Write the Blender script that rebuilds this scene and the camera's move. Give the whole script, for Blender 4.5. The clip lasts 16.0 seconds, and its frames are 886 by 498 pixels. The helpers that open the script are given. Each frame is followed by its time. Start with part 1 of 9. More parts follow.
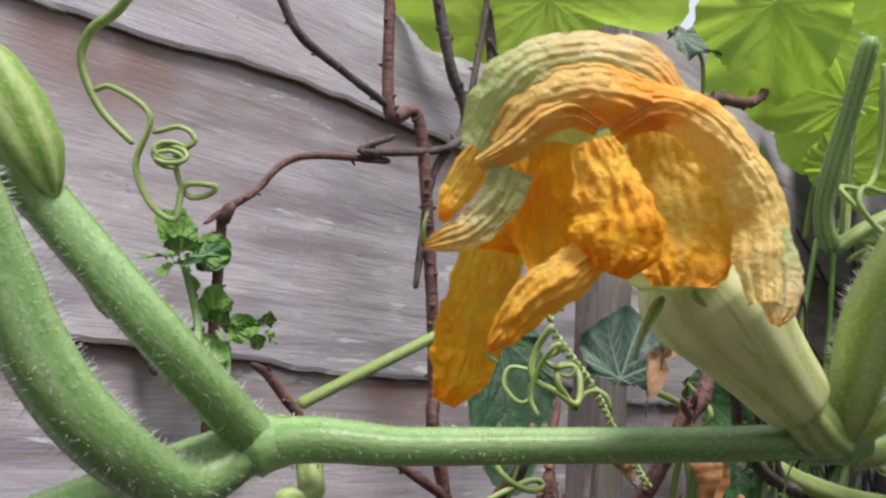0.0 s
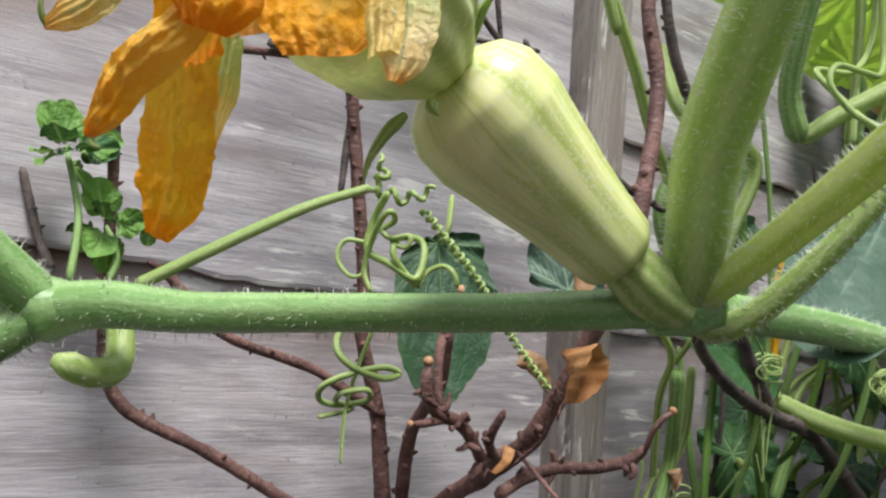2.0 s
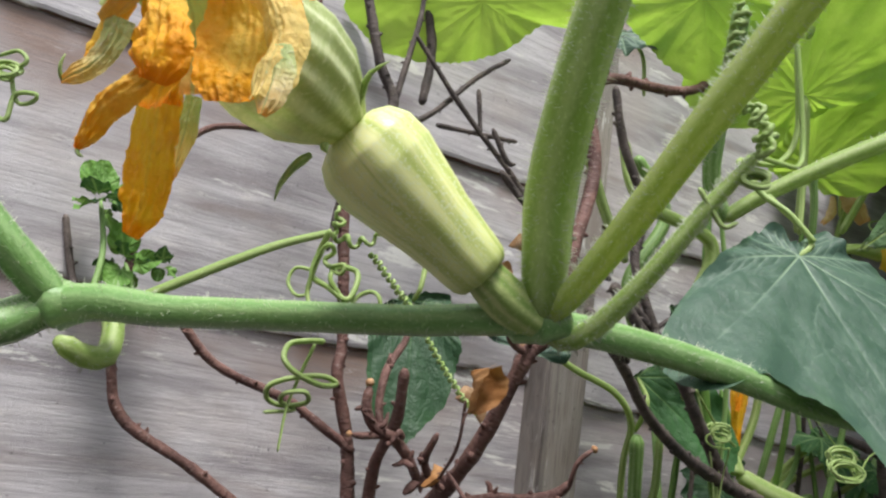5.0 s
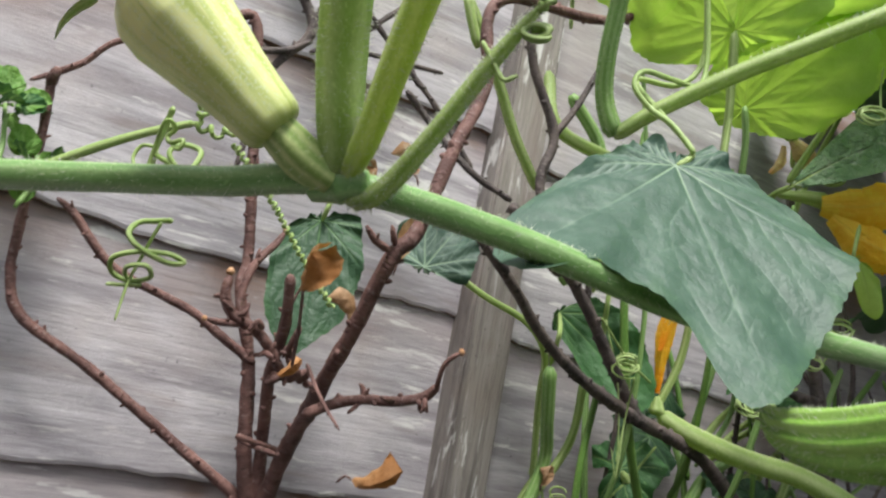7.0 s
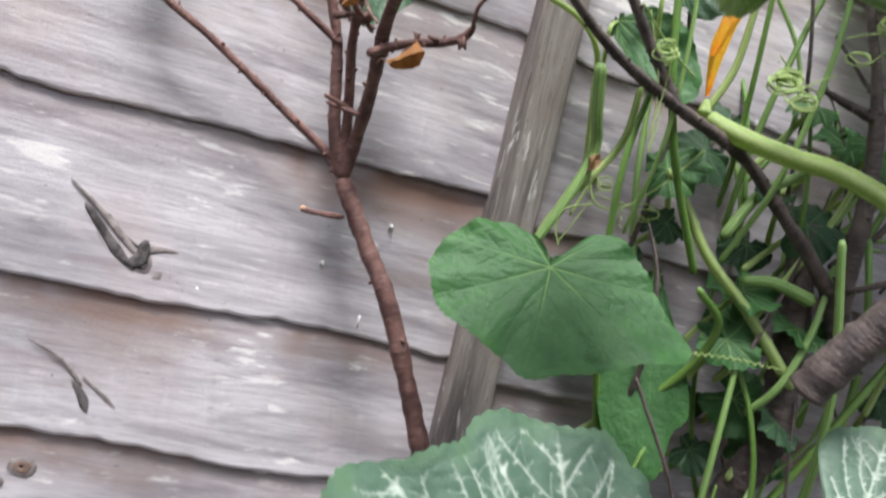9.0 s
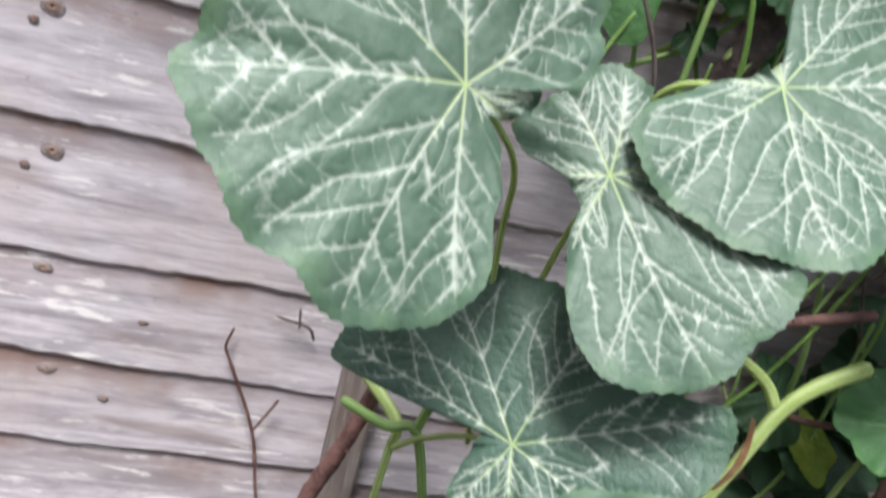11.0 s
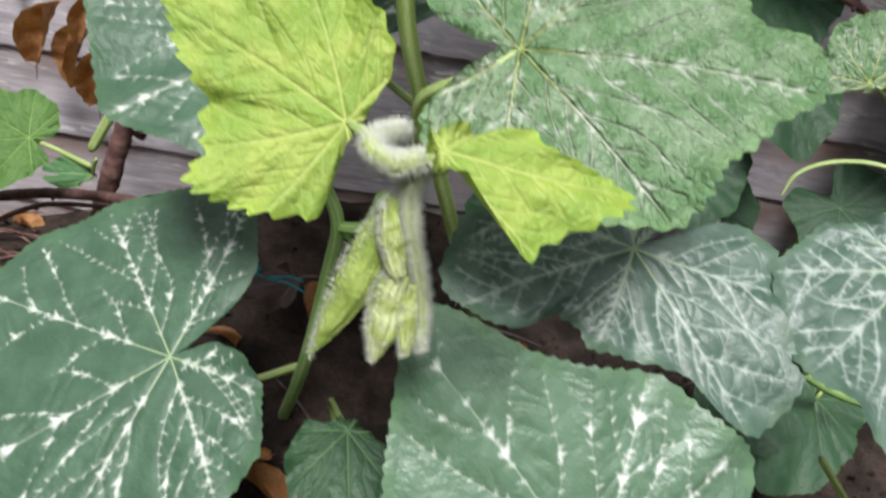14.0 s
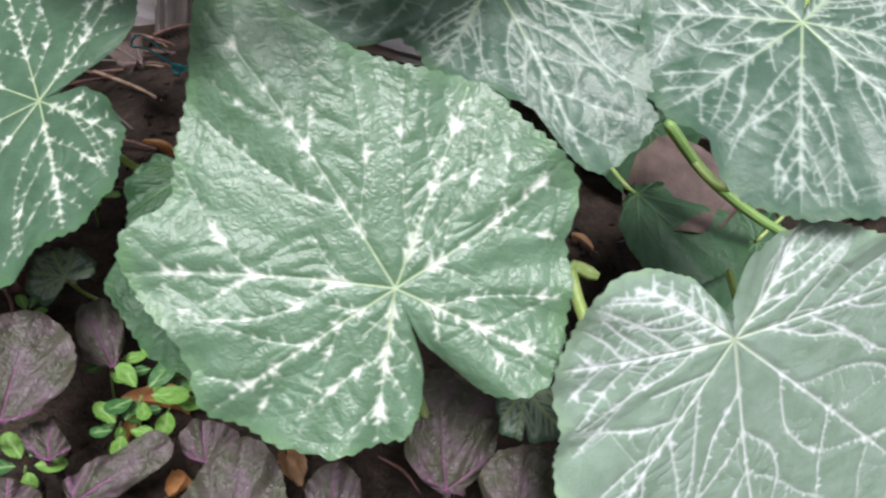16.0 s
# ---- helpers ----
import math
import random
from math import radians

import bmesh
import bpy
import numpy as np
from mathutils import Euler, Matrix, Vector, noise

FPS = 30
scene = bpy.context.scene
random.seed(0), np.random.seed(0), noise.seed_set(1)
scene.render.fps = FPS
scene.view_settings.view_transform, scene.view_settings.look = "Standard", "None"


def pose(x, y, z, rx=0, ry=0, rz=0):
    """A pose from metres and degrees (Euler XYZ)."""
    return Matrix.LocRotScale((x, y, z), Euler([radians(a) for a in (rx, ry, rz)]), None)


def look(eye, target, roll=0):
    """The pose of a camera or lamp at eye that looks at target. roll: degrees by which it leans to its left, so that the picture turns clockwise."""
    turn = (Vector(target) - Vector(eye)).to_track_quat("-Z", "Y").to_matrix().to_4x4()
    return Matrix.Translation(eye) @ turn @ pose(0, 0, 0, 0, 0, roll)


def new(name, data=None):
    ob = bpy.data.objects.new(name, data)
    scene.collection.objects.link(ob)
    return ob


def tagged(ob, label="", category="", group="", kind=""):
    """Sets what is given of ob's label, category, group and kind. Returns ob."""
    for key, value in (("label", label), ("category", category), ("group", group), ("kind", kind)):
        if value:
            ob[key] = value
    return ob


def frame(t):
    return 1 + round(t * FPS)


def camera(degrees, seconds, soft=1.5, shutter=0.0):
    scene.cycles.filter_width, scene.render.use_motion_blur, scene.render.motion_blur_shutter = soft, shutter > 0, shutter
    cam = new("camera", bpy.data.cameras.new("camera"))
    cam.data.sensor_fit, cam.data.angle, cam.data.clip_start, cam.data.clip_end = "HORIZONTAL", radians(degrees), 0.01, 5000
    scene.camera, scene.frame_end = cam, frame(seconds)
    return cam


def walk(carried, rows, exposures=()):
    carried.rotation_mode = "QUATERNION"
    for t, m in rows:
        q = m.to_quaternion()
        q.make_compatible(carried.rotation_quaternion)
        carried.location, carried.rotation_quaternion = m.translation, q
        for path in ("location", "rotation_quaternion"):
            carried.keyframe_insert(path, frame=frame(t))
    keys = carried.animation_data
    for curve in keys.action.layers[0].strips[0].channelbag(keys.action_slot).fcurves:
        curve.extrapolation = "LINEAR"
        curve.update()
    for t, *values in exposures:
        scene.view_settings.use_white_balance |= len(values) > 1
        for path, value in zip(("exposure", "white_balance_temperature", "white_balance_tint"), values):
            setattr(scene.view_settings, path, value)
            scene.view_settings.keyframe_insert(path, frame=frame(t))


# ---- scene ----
cam = camera(62.2, 16.0, soft=2.4, shutter=0.4)
PATH = [
    (0, (-0.0009, -0.0124, -0.0024), (0.3203, 0.3627, 0.0761), 4.91),
    (0.5, (0.0214, -0.0217, -0.0034), (0.3359, 0.3608, 0.0659), 4.99),
    (1, (0.0516, -0.0300, -0.0047), (0.3557, 0.3615, 0.0594), 3.31),
    (1.5, (0.0742, -0.0350, -0.0115), (0.3690, 0.3644, 0.0456), 3.15),
    (2, (0.0863, -0.0434, -0.0251), (0.3639, 0.3689, 0.0258), 5.21),
    (2.5, (0.0891, -0.0641, -0.0260), (0.3476, 0.3577, 0.0422), 5.35),
    (3, (0.0954, -0.0738, -0.0361), (0.3469, 0.3476, 0.0547), 6.38),
    (3.5, (0.0981, -0.0907, -0.0395), (0.3450, 0.3272, 0.0747), 7.67),
    (3.7, (0.0971, -0.0936, -0.0414), (0.3412, 0.3246, 0.0774), 7.70),
    (5.8, (0.1155, -0.1214, -0.0566), (0.3440, 0.3091, 0.0506), 9.49),
    (6, (0.1289, -0.1215, -0.0549), (0.3560, 0.3106, 0.0491), 9.61),
    (6.5, (0.1640, -0.1333, -0.0615), (0.3873, 0.3023, 0.0360), 10.24),
    (7, (0.1812, -0.1510, -0.0849), (0.3948, 0.2869, 0.0232), 11.12),
    (7.5, (0.1810, -0.1724, -0.1156), (0.3800, 0.2762, -0.0224), 12.67),
    (8, (0.2047, -0.1845, -0.1712), (0.3949, 0.2718, -0.0972), 13.15),
    (8.2, (0.2088, -0.1962, -0.1856), (0.3906, 0.2650, -0.1202), 13.45),
    (10.3, (0.3301, -0.3017, -0.2482), (0.4307, 0.1710, -0.3765), 14.77),
    (10.5, (0.3417, -0.3067, -0.2710), (0.4422, 0.1618, -0.4138), 15.29),
    (11, (0.3596, -0.3202, -0.3223), (0.4669, 0.1355, -0.4980), 15.56),
    (11.5, (0.3726, -0.3376, -0.3711), (0.4764, 0.1025, -0.5844), 15.18),
    (12, (0.3939, -0.3455, -0.4212), (0.5025, 0.0854, -0.6504), 17.16),
    (12.5, (0.4273, -0.3633, -0.5079), (0.5471, 0.0526, -0.7584), 19.19),
    (13, (0.4681, -0.3811, -0.5665), (0.5808, 0.0240, -0.8371), 20.73),
    (13.5, (0.5061, -0.3888, -0.6115), (0.6228, 0.0026, -0.9000), 20.91),
    (14, (0.5428, -0.3982, -0.6426), (0.6554, -0.0190, -0.9485), 19.43),
    (14.5, (0.5665, -0.4263, -0.6655), (0.6803, -0.0578, -0.9837), 21.89),
    (15, (0.6030, -0.4383, -0.6861), (0.7062, -0.0806, -1.0200), 20.77),
    (15.5, (0.6211, -0.4536, -0.6966), (0.7206, -0.1045, -1.0405), 21.20),
    (16, (0.6521, -0.4556, -0.6948), (0.7488, -0.1089, -1.0419), 21.79),
]
EXPOSURES = [
    (0, -0.08, 6450, 16), (2.0, 0.14, 6450, 9), (2.5, 0.20, 6450, 9), (3.7, 0.28, 6500, 8), (5.8, 0.02, 6500, 7),
    (6.5, 0.12, 6500, 7), (7.0, 0.32, 6500, 7), (7.5, 0.44, 6450, 8), (8.2, 0.82, 6300, 10), (10.3, 0.66, 6350, 12),
    (11.5, 0.76, 6350, 14), (12.5, 0.58, 6350, 14), (13.5, 0.25, 6350, 12), (16, 0.33, 6250, 13),
]
walk(cam, [(t, look(eye, target, roll)) for t, eye, target, roll in PATH], EXPOSURES)

# ---- light ----
world = bpy.data.worlds.new("sky")
scene.world = world
world.use_nodes = True
wn = world.node_tree
sky = wn.nodes.new("ShaderNodeTexSky")
sky.sky_type, sky.sun_disc = "NISHITA", False
sky.sun_elevation, sky.sun_rotation = radians(63), radians(206)
sky.air_density, sky.dust_density = 1.0, 4.0
cloud = wn.nodes.new("ShaderNodeMix")
cloud.data_type = "RGBA"
cloud.inputs[0].default_value = 0.75
cloud.inputs[7].default_value = (8.4, 8.7, 9.4, 1)
wn.links.new(sky.outputs[0], cloud.inputs[6])
wn.nodes["Background"].inputs[1].default_value = 0.125
wn.links.new(cloud.outputs[2], wn.nodes["Background"].inputs[0])
sun = new("sun", bpy.data.lights.new("sun", "SUN"))
sun.data.energy, sun.data.angle, sun.data.color = 4.6, radians(18), (1.0, 0.975, 0.95)
sun.matrix_world = look((-0.2, -1.25, 2.8), (0.4, 0.0, -0.3))


# ---- materials ----
class Nodes:
    """Short hand for building a node material."""

    def __init__(self, name):
        self.mat = bpy.data.materials.new(name)
        self.mat.use_nodes = True
        self.tree = self.mat.node_tree
        self.bsdf = self.tree.nodes["Principled BSDF"]
        self.out = self.tree.nodes["Material Output"]

    def node(self, kind, **values):
        n = self.tree.nodes.new(kind)
        for key, value in values.items():
            if key == "operation":
                n.operation = value
            elif key == "blend":
                n.data_type, n.blend_type = "RGBA", value
            elif key == "feature":
                n.feature = value
            elif key == "attribute":
                n.attribute_name = value
            else:
                n.inputs[key].default_value = value
        return n

    def link(self, a, b):
        self.tree.links.new(a, b)

    def coords(self, scale=(1, 1, 1), kind="Object"):
        tc, mp = self.node("ShaderNodeTexCoord"), self.node("ShaderNodeMapping")
        mp.inputs["Scale"].default_value = scale
        self.link(tc.outputs[kind], mp.inputs[0])
        return mp.outputs[0]

    def noise(self, vec, scale, detail=4.0, rough=0.55, distort=0.0):
        n = self.node("ShaderNodeTexNoise", Scale=scale, Detail=detail, Roughness=rough, Distortion=distort)
        self.link(vec, n.inputs["Vector"])
        return n.outputs["Fac"]

    def math(self, op, a, b=0.0, clamp=False):
        n = self.node("ShaderNodeMath", operation=op)
        n.use_clamp = clamp
        for i, v in enumerate((a, b)):
            if isinstance(v, (int, float)):
                n.inputs[i].default_value = v
            else:
                self.link(v, n.inputs[i])
        return n.outputs[0]

    def span(self, x, lo, hi, a=0.0, b=1.0):
        n = self.node("ShaderNodeMapRange")
        n.interpolation_type = "SMOOTHSTEP"
        for i, v in enumerate((lo, hi, a, b)):
            n.inputs[i + 1].default_value = v
        self.link(x, n.inputs[0])
        return n.outputs[0]

    def mix(self, fac, a, b, blend="MIX"):
        n = self.node("ShaderNodeMix", blend=blend)
        if isinstance(fac, (int, float)):
            n.inputs[0].default_value = fac
        else:
            self.link(fac, n.inputs[0])
        for i, v in ((6, a), (7, b)):
            if isinstance(v, tuple):
                n.inputs[i].default_value = (*v, 1)
            else:
                self.link(v, n.inputs[i])
        return n.outputs[2]

    def random(self):
        return self.node("ShaderNodeObjectInfo").outputs["Random"]

    def attr(self, name):
        return self.node("ShaderNodeAttribute", attribute=name).outputs["Fac"]

    def bump(self, height, strength, distance=0.001):
        n = self.node("ShaderNodeBump", Strength=strength, Distance=distance)
        self.link(height, n.inputs["Height"])
        self.link(n.outputs[0], self.bsdf.inputs["Normal"])
        return n.outputs[0]

    def done(self, color, rough=0.6, spec=0.4, glow=0.0):
        self.link(color, self.bsdf.inputs["Base Color"])
        if isinstance(rough, (int, float)):
            self.bsdf.inputs["Roughness"].default_value = rough
        else:
            self.link(rough, self.bsdf.inputs["Roughness"])
        self.bsdf.inputs["Specular IOR Level"].default_value = spec
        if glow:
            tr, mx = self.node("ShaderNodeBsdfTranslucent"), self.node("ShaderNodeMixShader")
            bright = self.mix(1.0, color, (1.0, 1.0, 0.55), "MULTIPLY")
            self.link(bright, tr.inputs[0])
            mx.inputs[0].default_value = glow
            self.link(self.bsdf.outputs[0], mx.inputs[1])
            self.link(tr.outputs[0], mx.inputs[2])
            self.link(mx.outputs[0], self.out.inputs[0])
        return self.mat


def wood(name, pale, dark, brown, upright=False):
    m = Nodes(name)
    v = m.coords()
    off = m.node("ShaderNodeVectorMath", operation="ADD")
    m.link(v, off.inputs[0])
    sc = m.node("ShaderNodeVectorMath", operation="SCALE")
    comb = m.node("ShaderNodeCombineXYZ")
    for i in range(3):
        m.link(m.random(), comb.inputs[i])
    m.link(comb.outputs[0], sc.inputs[0])
    sc.inputs["Scale"].default_value = 7.0
    m.link(sc.outputs[0], off.inputs[1])
    st = m.node("ShaderNodeMapping")
    st.inputs["Scale"].default_value = (14, 5, 1) if upright else (1, 5, 14)
    m.link(off.outputs[0], st.inputs[0])
    fine = m.node("ShaderNodeMapping")
    fine.inputs["Scale"].default_value = (210, 30, 7) if upright else (7, 30, 210)
    m.link(off.outputs[0], fine.inputs[0])
    soft = m.node("ShaderNodeMapping")
    soft.inputs["Scale"].default_value = (40, 10, 3) if upright else (5, 10, 28)
    m.link(off.outputs[0], soft.inputs[0])
    patch = m.noise(off.outputs[0], 9.0, 3.0)
    broad = m.noise(st.outputs[0], 3.2, 5.0, 0.6, 0.9)
    smear = m.noise(soft.outputs[0], 1.6, 5.0, 0.6, 0.8)
    grain = m.noise(fine.outputs[0], 5.0, 6.0, 0.65, 0.5)
    speck = m.noise(off.outputs[0], 240.0, 3.0, 0.6)
    c = m.mix(m.span(broad, 0.34, 0.66), dark, pale)
    c = m.mix(m.span(smear, 0.40, 0.68, 0.0, 0.55), c, tuple(min(0.8, x * 1.12) for x in pale))
    c = m.mix(m.span(smear, 0.46, 0.30, 0.0, 0.5), c, tuple(x * 0.8 for x in dark))
    c = m.mix(m.span(patch, 0.48, 0.70, 0.0, 0.55), c, brown)
    top = m.math("MULTIPLY", m.attr("sheltered"), m.span(broad, 0.28, 0.60, 0.45, 1.0))
    c = m.mix(m.math("MULTIPLY", top, m.span(patch, 0.42, 0.62, 0.35, 1.0)), c, (0.235, 0.135, 0.095))
    c = m.mix(m.span(grain, 0.36, 0.54, 0.42, 0.0), c, tuple(x * 0.75 for x in dark))
    c = m.mix(m.span(grain, 0.58, 0.74, 0.0, 0.14), c, tuple(min(0.8, x * 1.25) for x in pale))
    c = m.mix(m.span(speck, 0.33, 0.24, 0.0, 0.7), c, tuple(x * 0.35 for x in dark))
    worn = m.noise(soft.outputs[0], 5.0, 6.0, 0.75)
    c = m.mix(m.span(worn, 0.58, 0.70, 0.0, 0.6), c, (0.70, 0.66, 0.64))
    c = m.mix(m.span(worn, 0.36, 0.26, 0.0, 0.5), c, tuple(x * 0.7 for x in dark))
    flake = m.node("ShaderNodeMapping")
    flake.inputs["Scale"].default_value = (60, 20, 9) if upright else (9, 20, 60)
    m.link(off.outputs[0], flake.inputs[0])
    chip = m.math("MULTIPLY", m.noise(flake.outputs[0], 1.5, 5.0, 0.7, 0.4), m.span(patch, 0.38, 0.62, 1.1, 0.85))
    c = m.mix(m.span(chip, 0.60, 0.68, 0.0, 0.85), c, (0.74, 0.72, 0.70))
    c = m.mix(m.span(m.noise(flake.outputs[0], 0.6, 4.0, 0.6, 0.6), 0.44, 0.28, 0.0, 0.6), c, (0.25, 0.20, 0.185))
    m.bump(m.math("ADD", m.math("MULTIPLY", grain, 0.7), m.math("ADD", smear, m.math("MULTIPLY", speck, 0.3))), 0.5, 0.0011)
    return m.done(c, 0.85, 0.2)


def mottled(name, a, b, scale, rough=0.7, spec=0.3, bump=0.3, fine=8.0, glow=0.0, depth=0.001):
    """Two colours in broad patches with a finer grain over them."""
    m = Nodes(name)
    v = m.coords()
    broad, small = m.noise(v, scale, 4.0), m.noise(v, scale * fine, 4.0, 0.65)
    c = m.mix(m.span(broad, 0.35, 0.65), a, b)
    c = m.mix(m.span(small, 0.3, 0.7, 0.45, 0.0), c, tuple(x * 0.55 for x in a))
    m.bump(m.math("ADD", broad, small), bump, depth)
    return m.done(c, rough, spec, glow)


def stalk(name, a, b, ribs=7, rough=0.5, glow=0.0):
    """Green plant stem: pale lines along it, a little blotched."""
    m = Nodes(name)
    uv = m.node("ShaderNodeUVMap").outputs[0]
    sep = m.node("ShaderNodeSeparateXYZ")
    m.link(uv, sep.inputs[0])
    wave = m.math("SINE", m.math("MULTIPLY", sep.outputs[0], 2 * math.pi * ribs))
    st = m.node("ShaderNodeMapping")
    st.inputs["Scale"].default_value = (30, 30, 1)
    m.link(uv, st.inputs[0])
    v = m.coords()
    blotch, speck = m.noise(v, 60.0, 3.0), m.noise(v, 700.0, 3.0)
    streak = m.noise(st.outputs[0], 1.0, 3.0)
    f = m.math("ADD", m.math("MULTIPLY", wave, 0.22), m.math("ADD", m.math("MULTIPLY", streak, 0.7), m.math("MULTIPLY", blotch, 0.5)))
    c = m.mix(m.span(f, 0.3, 0.95), a, b)
    c = m.mix(m.span(speck, 0.55, 0.75, 0.0, 0.35), c, tuple(min(1, x * 1.6 + 0.04) for x in b))
    m.bump(m.math("ADD", streak, m.math("MULTIPLY", speck, 0.5)), 0.35, 0.0006)
    return m.done(c, rough, 0.45, glow)


def blade(name, green, deep, silver, amount, vein, net=0.0, haze=0.0, glow=0.12, rough=0.5, pucker=0.5, sheen=0.3):
    """Leaf surface: silver patches along the veins, pale vein lines, puckered tissue."""
    m = Nodes(name)
    uv = m.node("ShaderNodeUVMap").outputs[0]
    vd, sd = m.attr("vein"), m.attr("silver")
    n1, n2, n3 = m.noise(uv, 0.5, 3.0), m.noise(uv, 3.2, 4.0, 0.6), m.noise(uv, 11.0, 4.0, 0.65)
    cell = m.node("ShaderNodeTexVoronoi", feature="DISTANCE_TO_EDGE", Scale=1.1)
    warp = m.node("ShaderNodeMix", blend="LINEAR_LIGHT")
    warp.inputs[0].default_value = 0.10
    m.link(uv, warp.inputs[6])
    nz = m.node("ShaderNodeTexNoise", Scale=2.0, Detail=2.0)
    m.link(uv, nz.inputs["Vector"])
    m.link(nz.outputs["Color"], warp.inputs[7])
    m.link(warp.outputs[2], cell.inputs["Vector"])
    edge = cell.outputs["Distance"]
    c = m.mix(m.span(n1, 0.35, 0.68), deep, green)
    c = m.mix(m.span(n3, 0.35, 0.7, 0.0, 0.3), c, tuple(x * 1.35 for x in green))
    if haze:
        c = m.mix(m.math("MULTIPLY", m.span(n1, 0.42, 0.62), haze), c, silver)
    s = m.math("ADD", sd, m.math("MULTIPLY", m.math("SUBTRACT", n3, 0.5), 0.07))
    if net:
        c = m.mix(m.math("MULTIPLY", m.span(s, -0.16, 0.03), net), c, silver)
    c = m.mix(m.math("MULTIPLY", m.span(s, -0.13, 0.09), m.math("MULTIPLY", m.span(n2, 0.28, 0.55, 0.55, 1.0), amount)), c, silver)
    margin = m.math("ADD", m.attr("margin"), m.math("MULTIPLY", m.math("SUBTRACT", n1, 0.5), 0.5))
    c = m.mix(m.span(margin, 0.90, 1.06, 0.0, 0.55), c, tuple(x * y for x, y in zip(green, (0.95, 1.12, 0.7))))
    reach = m.node("ShaderNodeVectorMath", operation="LENGTH")
    m.link(uv, reach.inputs[0])
    c = m.mix(m.math("MULTIPLY", m.span(vd, 0.02, 0.08, 0.8, 0.0), m.span(reach.outputs["Value"], 0.8, 4.5, 1.0, 0.12)), c, vein)
    small = m.node("ShaderNodeTexVoronoi", feature="DISTANCE_TO_EDGE", Scale=3.4)
    m.link(warp.outputs[2], small.inputs["Vector"])
    relief = m.math("ADD", m.span(edge, 0.0, 0.35), m.math("ADD", m.math("MULTIPLY", m.span(small.outputs["Distance"], 0.0, 0.3), 0.45), m.math("MULTIPLY", m.span(vd, 0.0, 0.14), 1.0)))
    m.bump(m.math("ADD", relief, m.math("MULTIPLY", n3, 0.3)), pucker * 0.55, 0.0013)
    return m.done(c, rough, sheen, glow)


WOOD = wood("weathered_fence_wood", (0.56, 0.53, 0.555), (0.30, 0.275, 0.295), (0.44, 0.375, 0.36))
WOOD_POST = wood("weathered_post_wood", (0.34, 0.305, 0.28), (0.12, 0.105, 0.10), (0.24, 0.185, 0.15), True)
WOOD_EDGE = wood("brown_board_edge", (0.30, 0.20, 0.15), (0.12, 0.075, 0.055), (0.26, 0.17, 0.12))
KNOT = mottled("wood_knot", (0.20, 0.13, 0.10), (0.33, 0.25, 0.21), 90.0, 0.8, 0.2)
DARK_KNOT = mottled("dark_wood_knot", (0.05, 0.045, 0.045), (0.16, 0.14, 0.14), 120.0, 0.85, 0.2)
def bark_skin(name, a, b, pale):
    """Ringed young bark: two browns, dark cracks round the twig and pale raised specks."""
    m = Nodes(name)
    v = m.coords()
    uv = m.node("ShaderNodeMapping")
    uv.inputs["Scale"].default_value = (2.5, 26.0, 1.0)
    m.link(m.node("ShaderNodeUVMap").outputs[0], uv.inputs[0])
    broad, fine = m.noise(v, 60.0, 4.0), m.noise(v, 420.0, 4.0, 0.65)
    ring = m.noise(uv.outputs[0], 1.6, 4.0, 0.6, 0.5)
    c = m.mix(m.span(broad, 0.35, 0.65), a, b)
    c = m.mix(m.span(ring, 0.55, 0.72, 0.0, 0.5), c, pale)
    c = m.mix(m.span(ring, 0.44, 0.30, 0.0, 0.7), c, tuple(x * 0.45 for x in a))
    c = m.mix(m.span(fine, 0.62, 0.70, 0.0, 0.7), c, pale)
    m.bump(m.math("ADD", m.math("MULTIPLY", ring, 1.2), m.math("ADD", broad, m.math("MULTIPLY", fine, 0.6))), 0.9, 0.0012)
    return m.done(c, 0.65, 0.3)


BARK = bark_skin("red_brown_bark", (0.085, 0.042, 0.036), (0.16, 0.085, 0.07), (0.27, 0.20, 0.18))
BARK_RED = bark_skin("reddish_young_bark", (0.10, 0.050, 0.044), (0.20, 0.105, 0.09), (0.33, 0.25, 0.235))
BARK_DARK = bark_skin("dark_grey_bark", (0.065, 0.052, 0.05), (0.135, 0.105, 0.095), (0.24, 0.20, 0.185))
STEM = stalk("green_vine_skin", (0.145, 0.28, 0.08), (0.27, 0.42, 0.17), 6, 0.4)
PETIOLE = stalk("green_leafstalk_skin", (0.20, 0.36, 0.09), (0.34, 0.50, 0.19), 8, 0.45, 0.25)
PETIOLE_PALE = stalk("pale_leafstalk_skin", (0.34, 0.48, 0.13), (0.54, 0.65, 0.29), 5, 0.5, 0.35)
# Brighter leafstalk copy: the sunlight on it is put into its colours.
PETIOLE_LIT = stalk("sun_painted_leafstalk_skin", (0.48, 0.60, 0.16), (0.68, 0.76, 0.36), 5, 0.5, 0.45)
TENDRIL = stalk("tendril_skin", (0.27, 0.40, 0.10), (0.46, 0.57, 0.24), 2, 0.45, 0.2)
# Darker tendril copy: the shade inside the tangle is put into its colour.
TENDRIL_SHADED = stalk("shade_painted_tendril_skin", (0.10, 0.21, 0.035), (0.20, 0.34, 0.08), 2, 0.45, 0.1)
HAIR = mottled("pale_plant_hair", (0.70, 0.74, 0.62), (0.84, 0.86, 0.78), 60.0, 0.6, 0.3, 0.0, 8.0, 0.3)
DRY = mottled("dry_leaf", (0.36, 0.16, 0.055), (0.52, 0.28, 0.125), 60.0, 0.7, 0.25, 0.6, 6.0, 0.2)
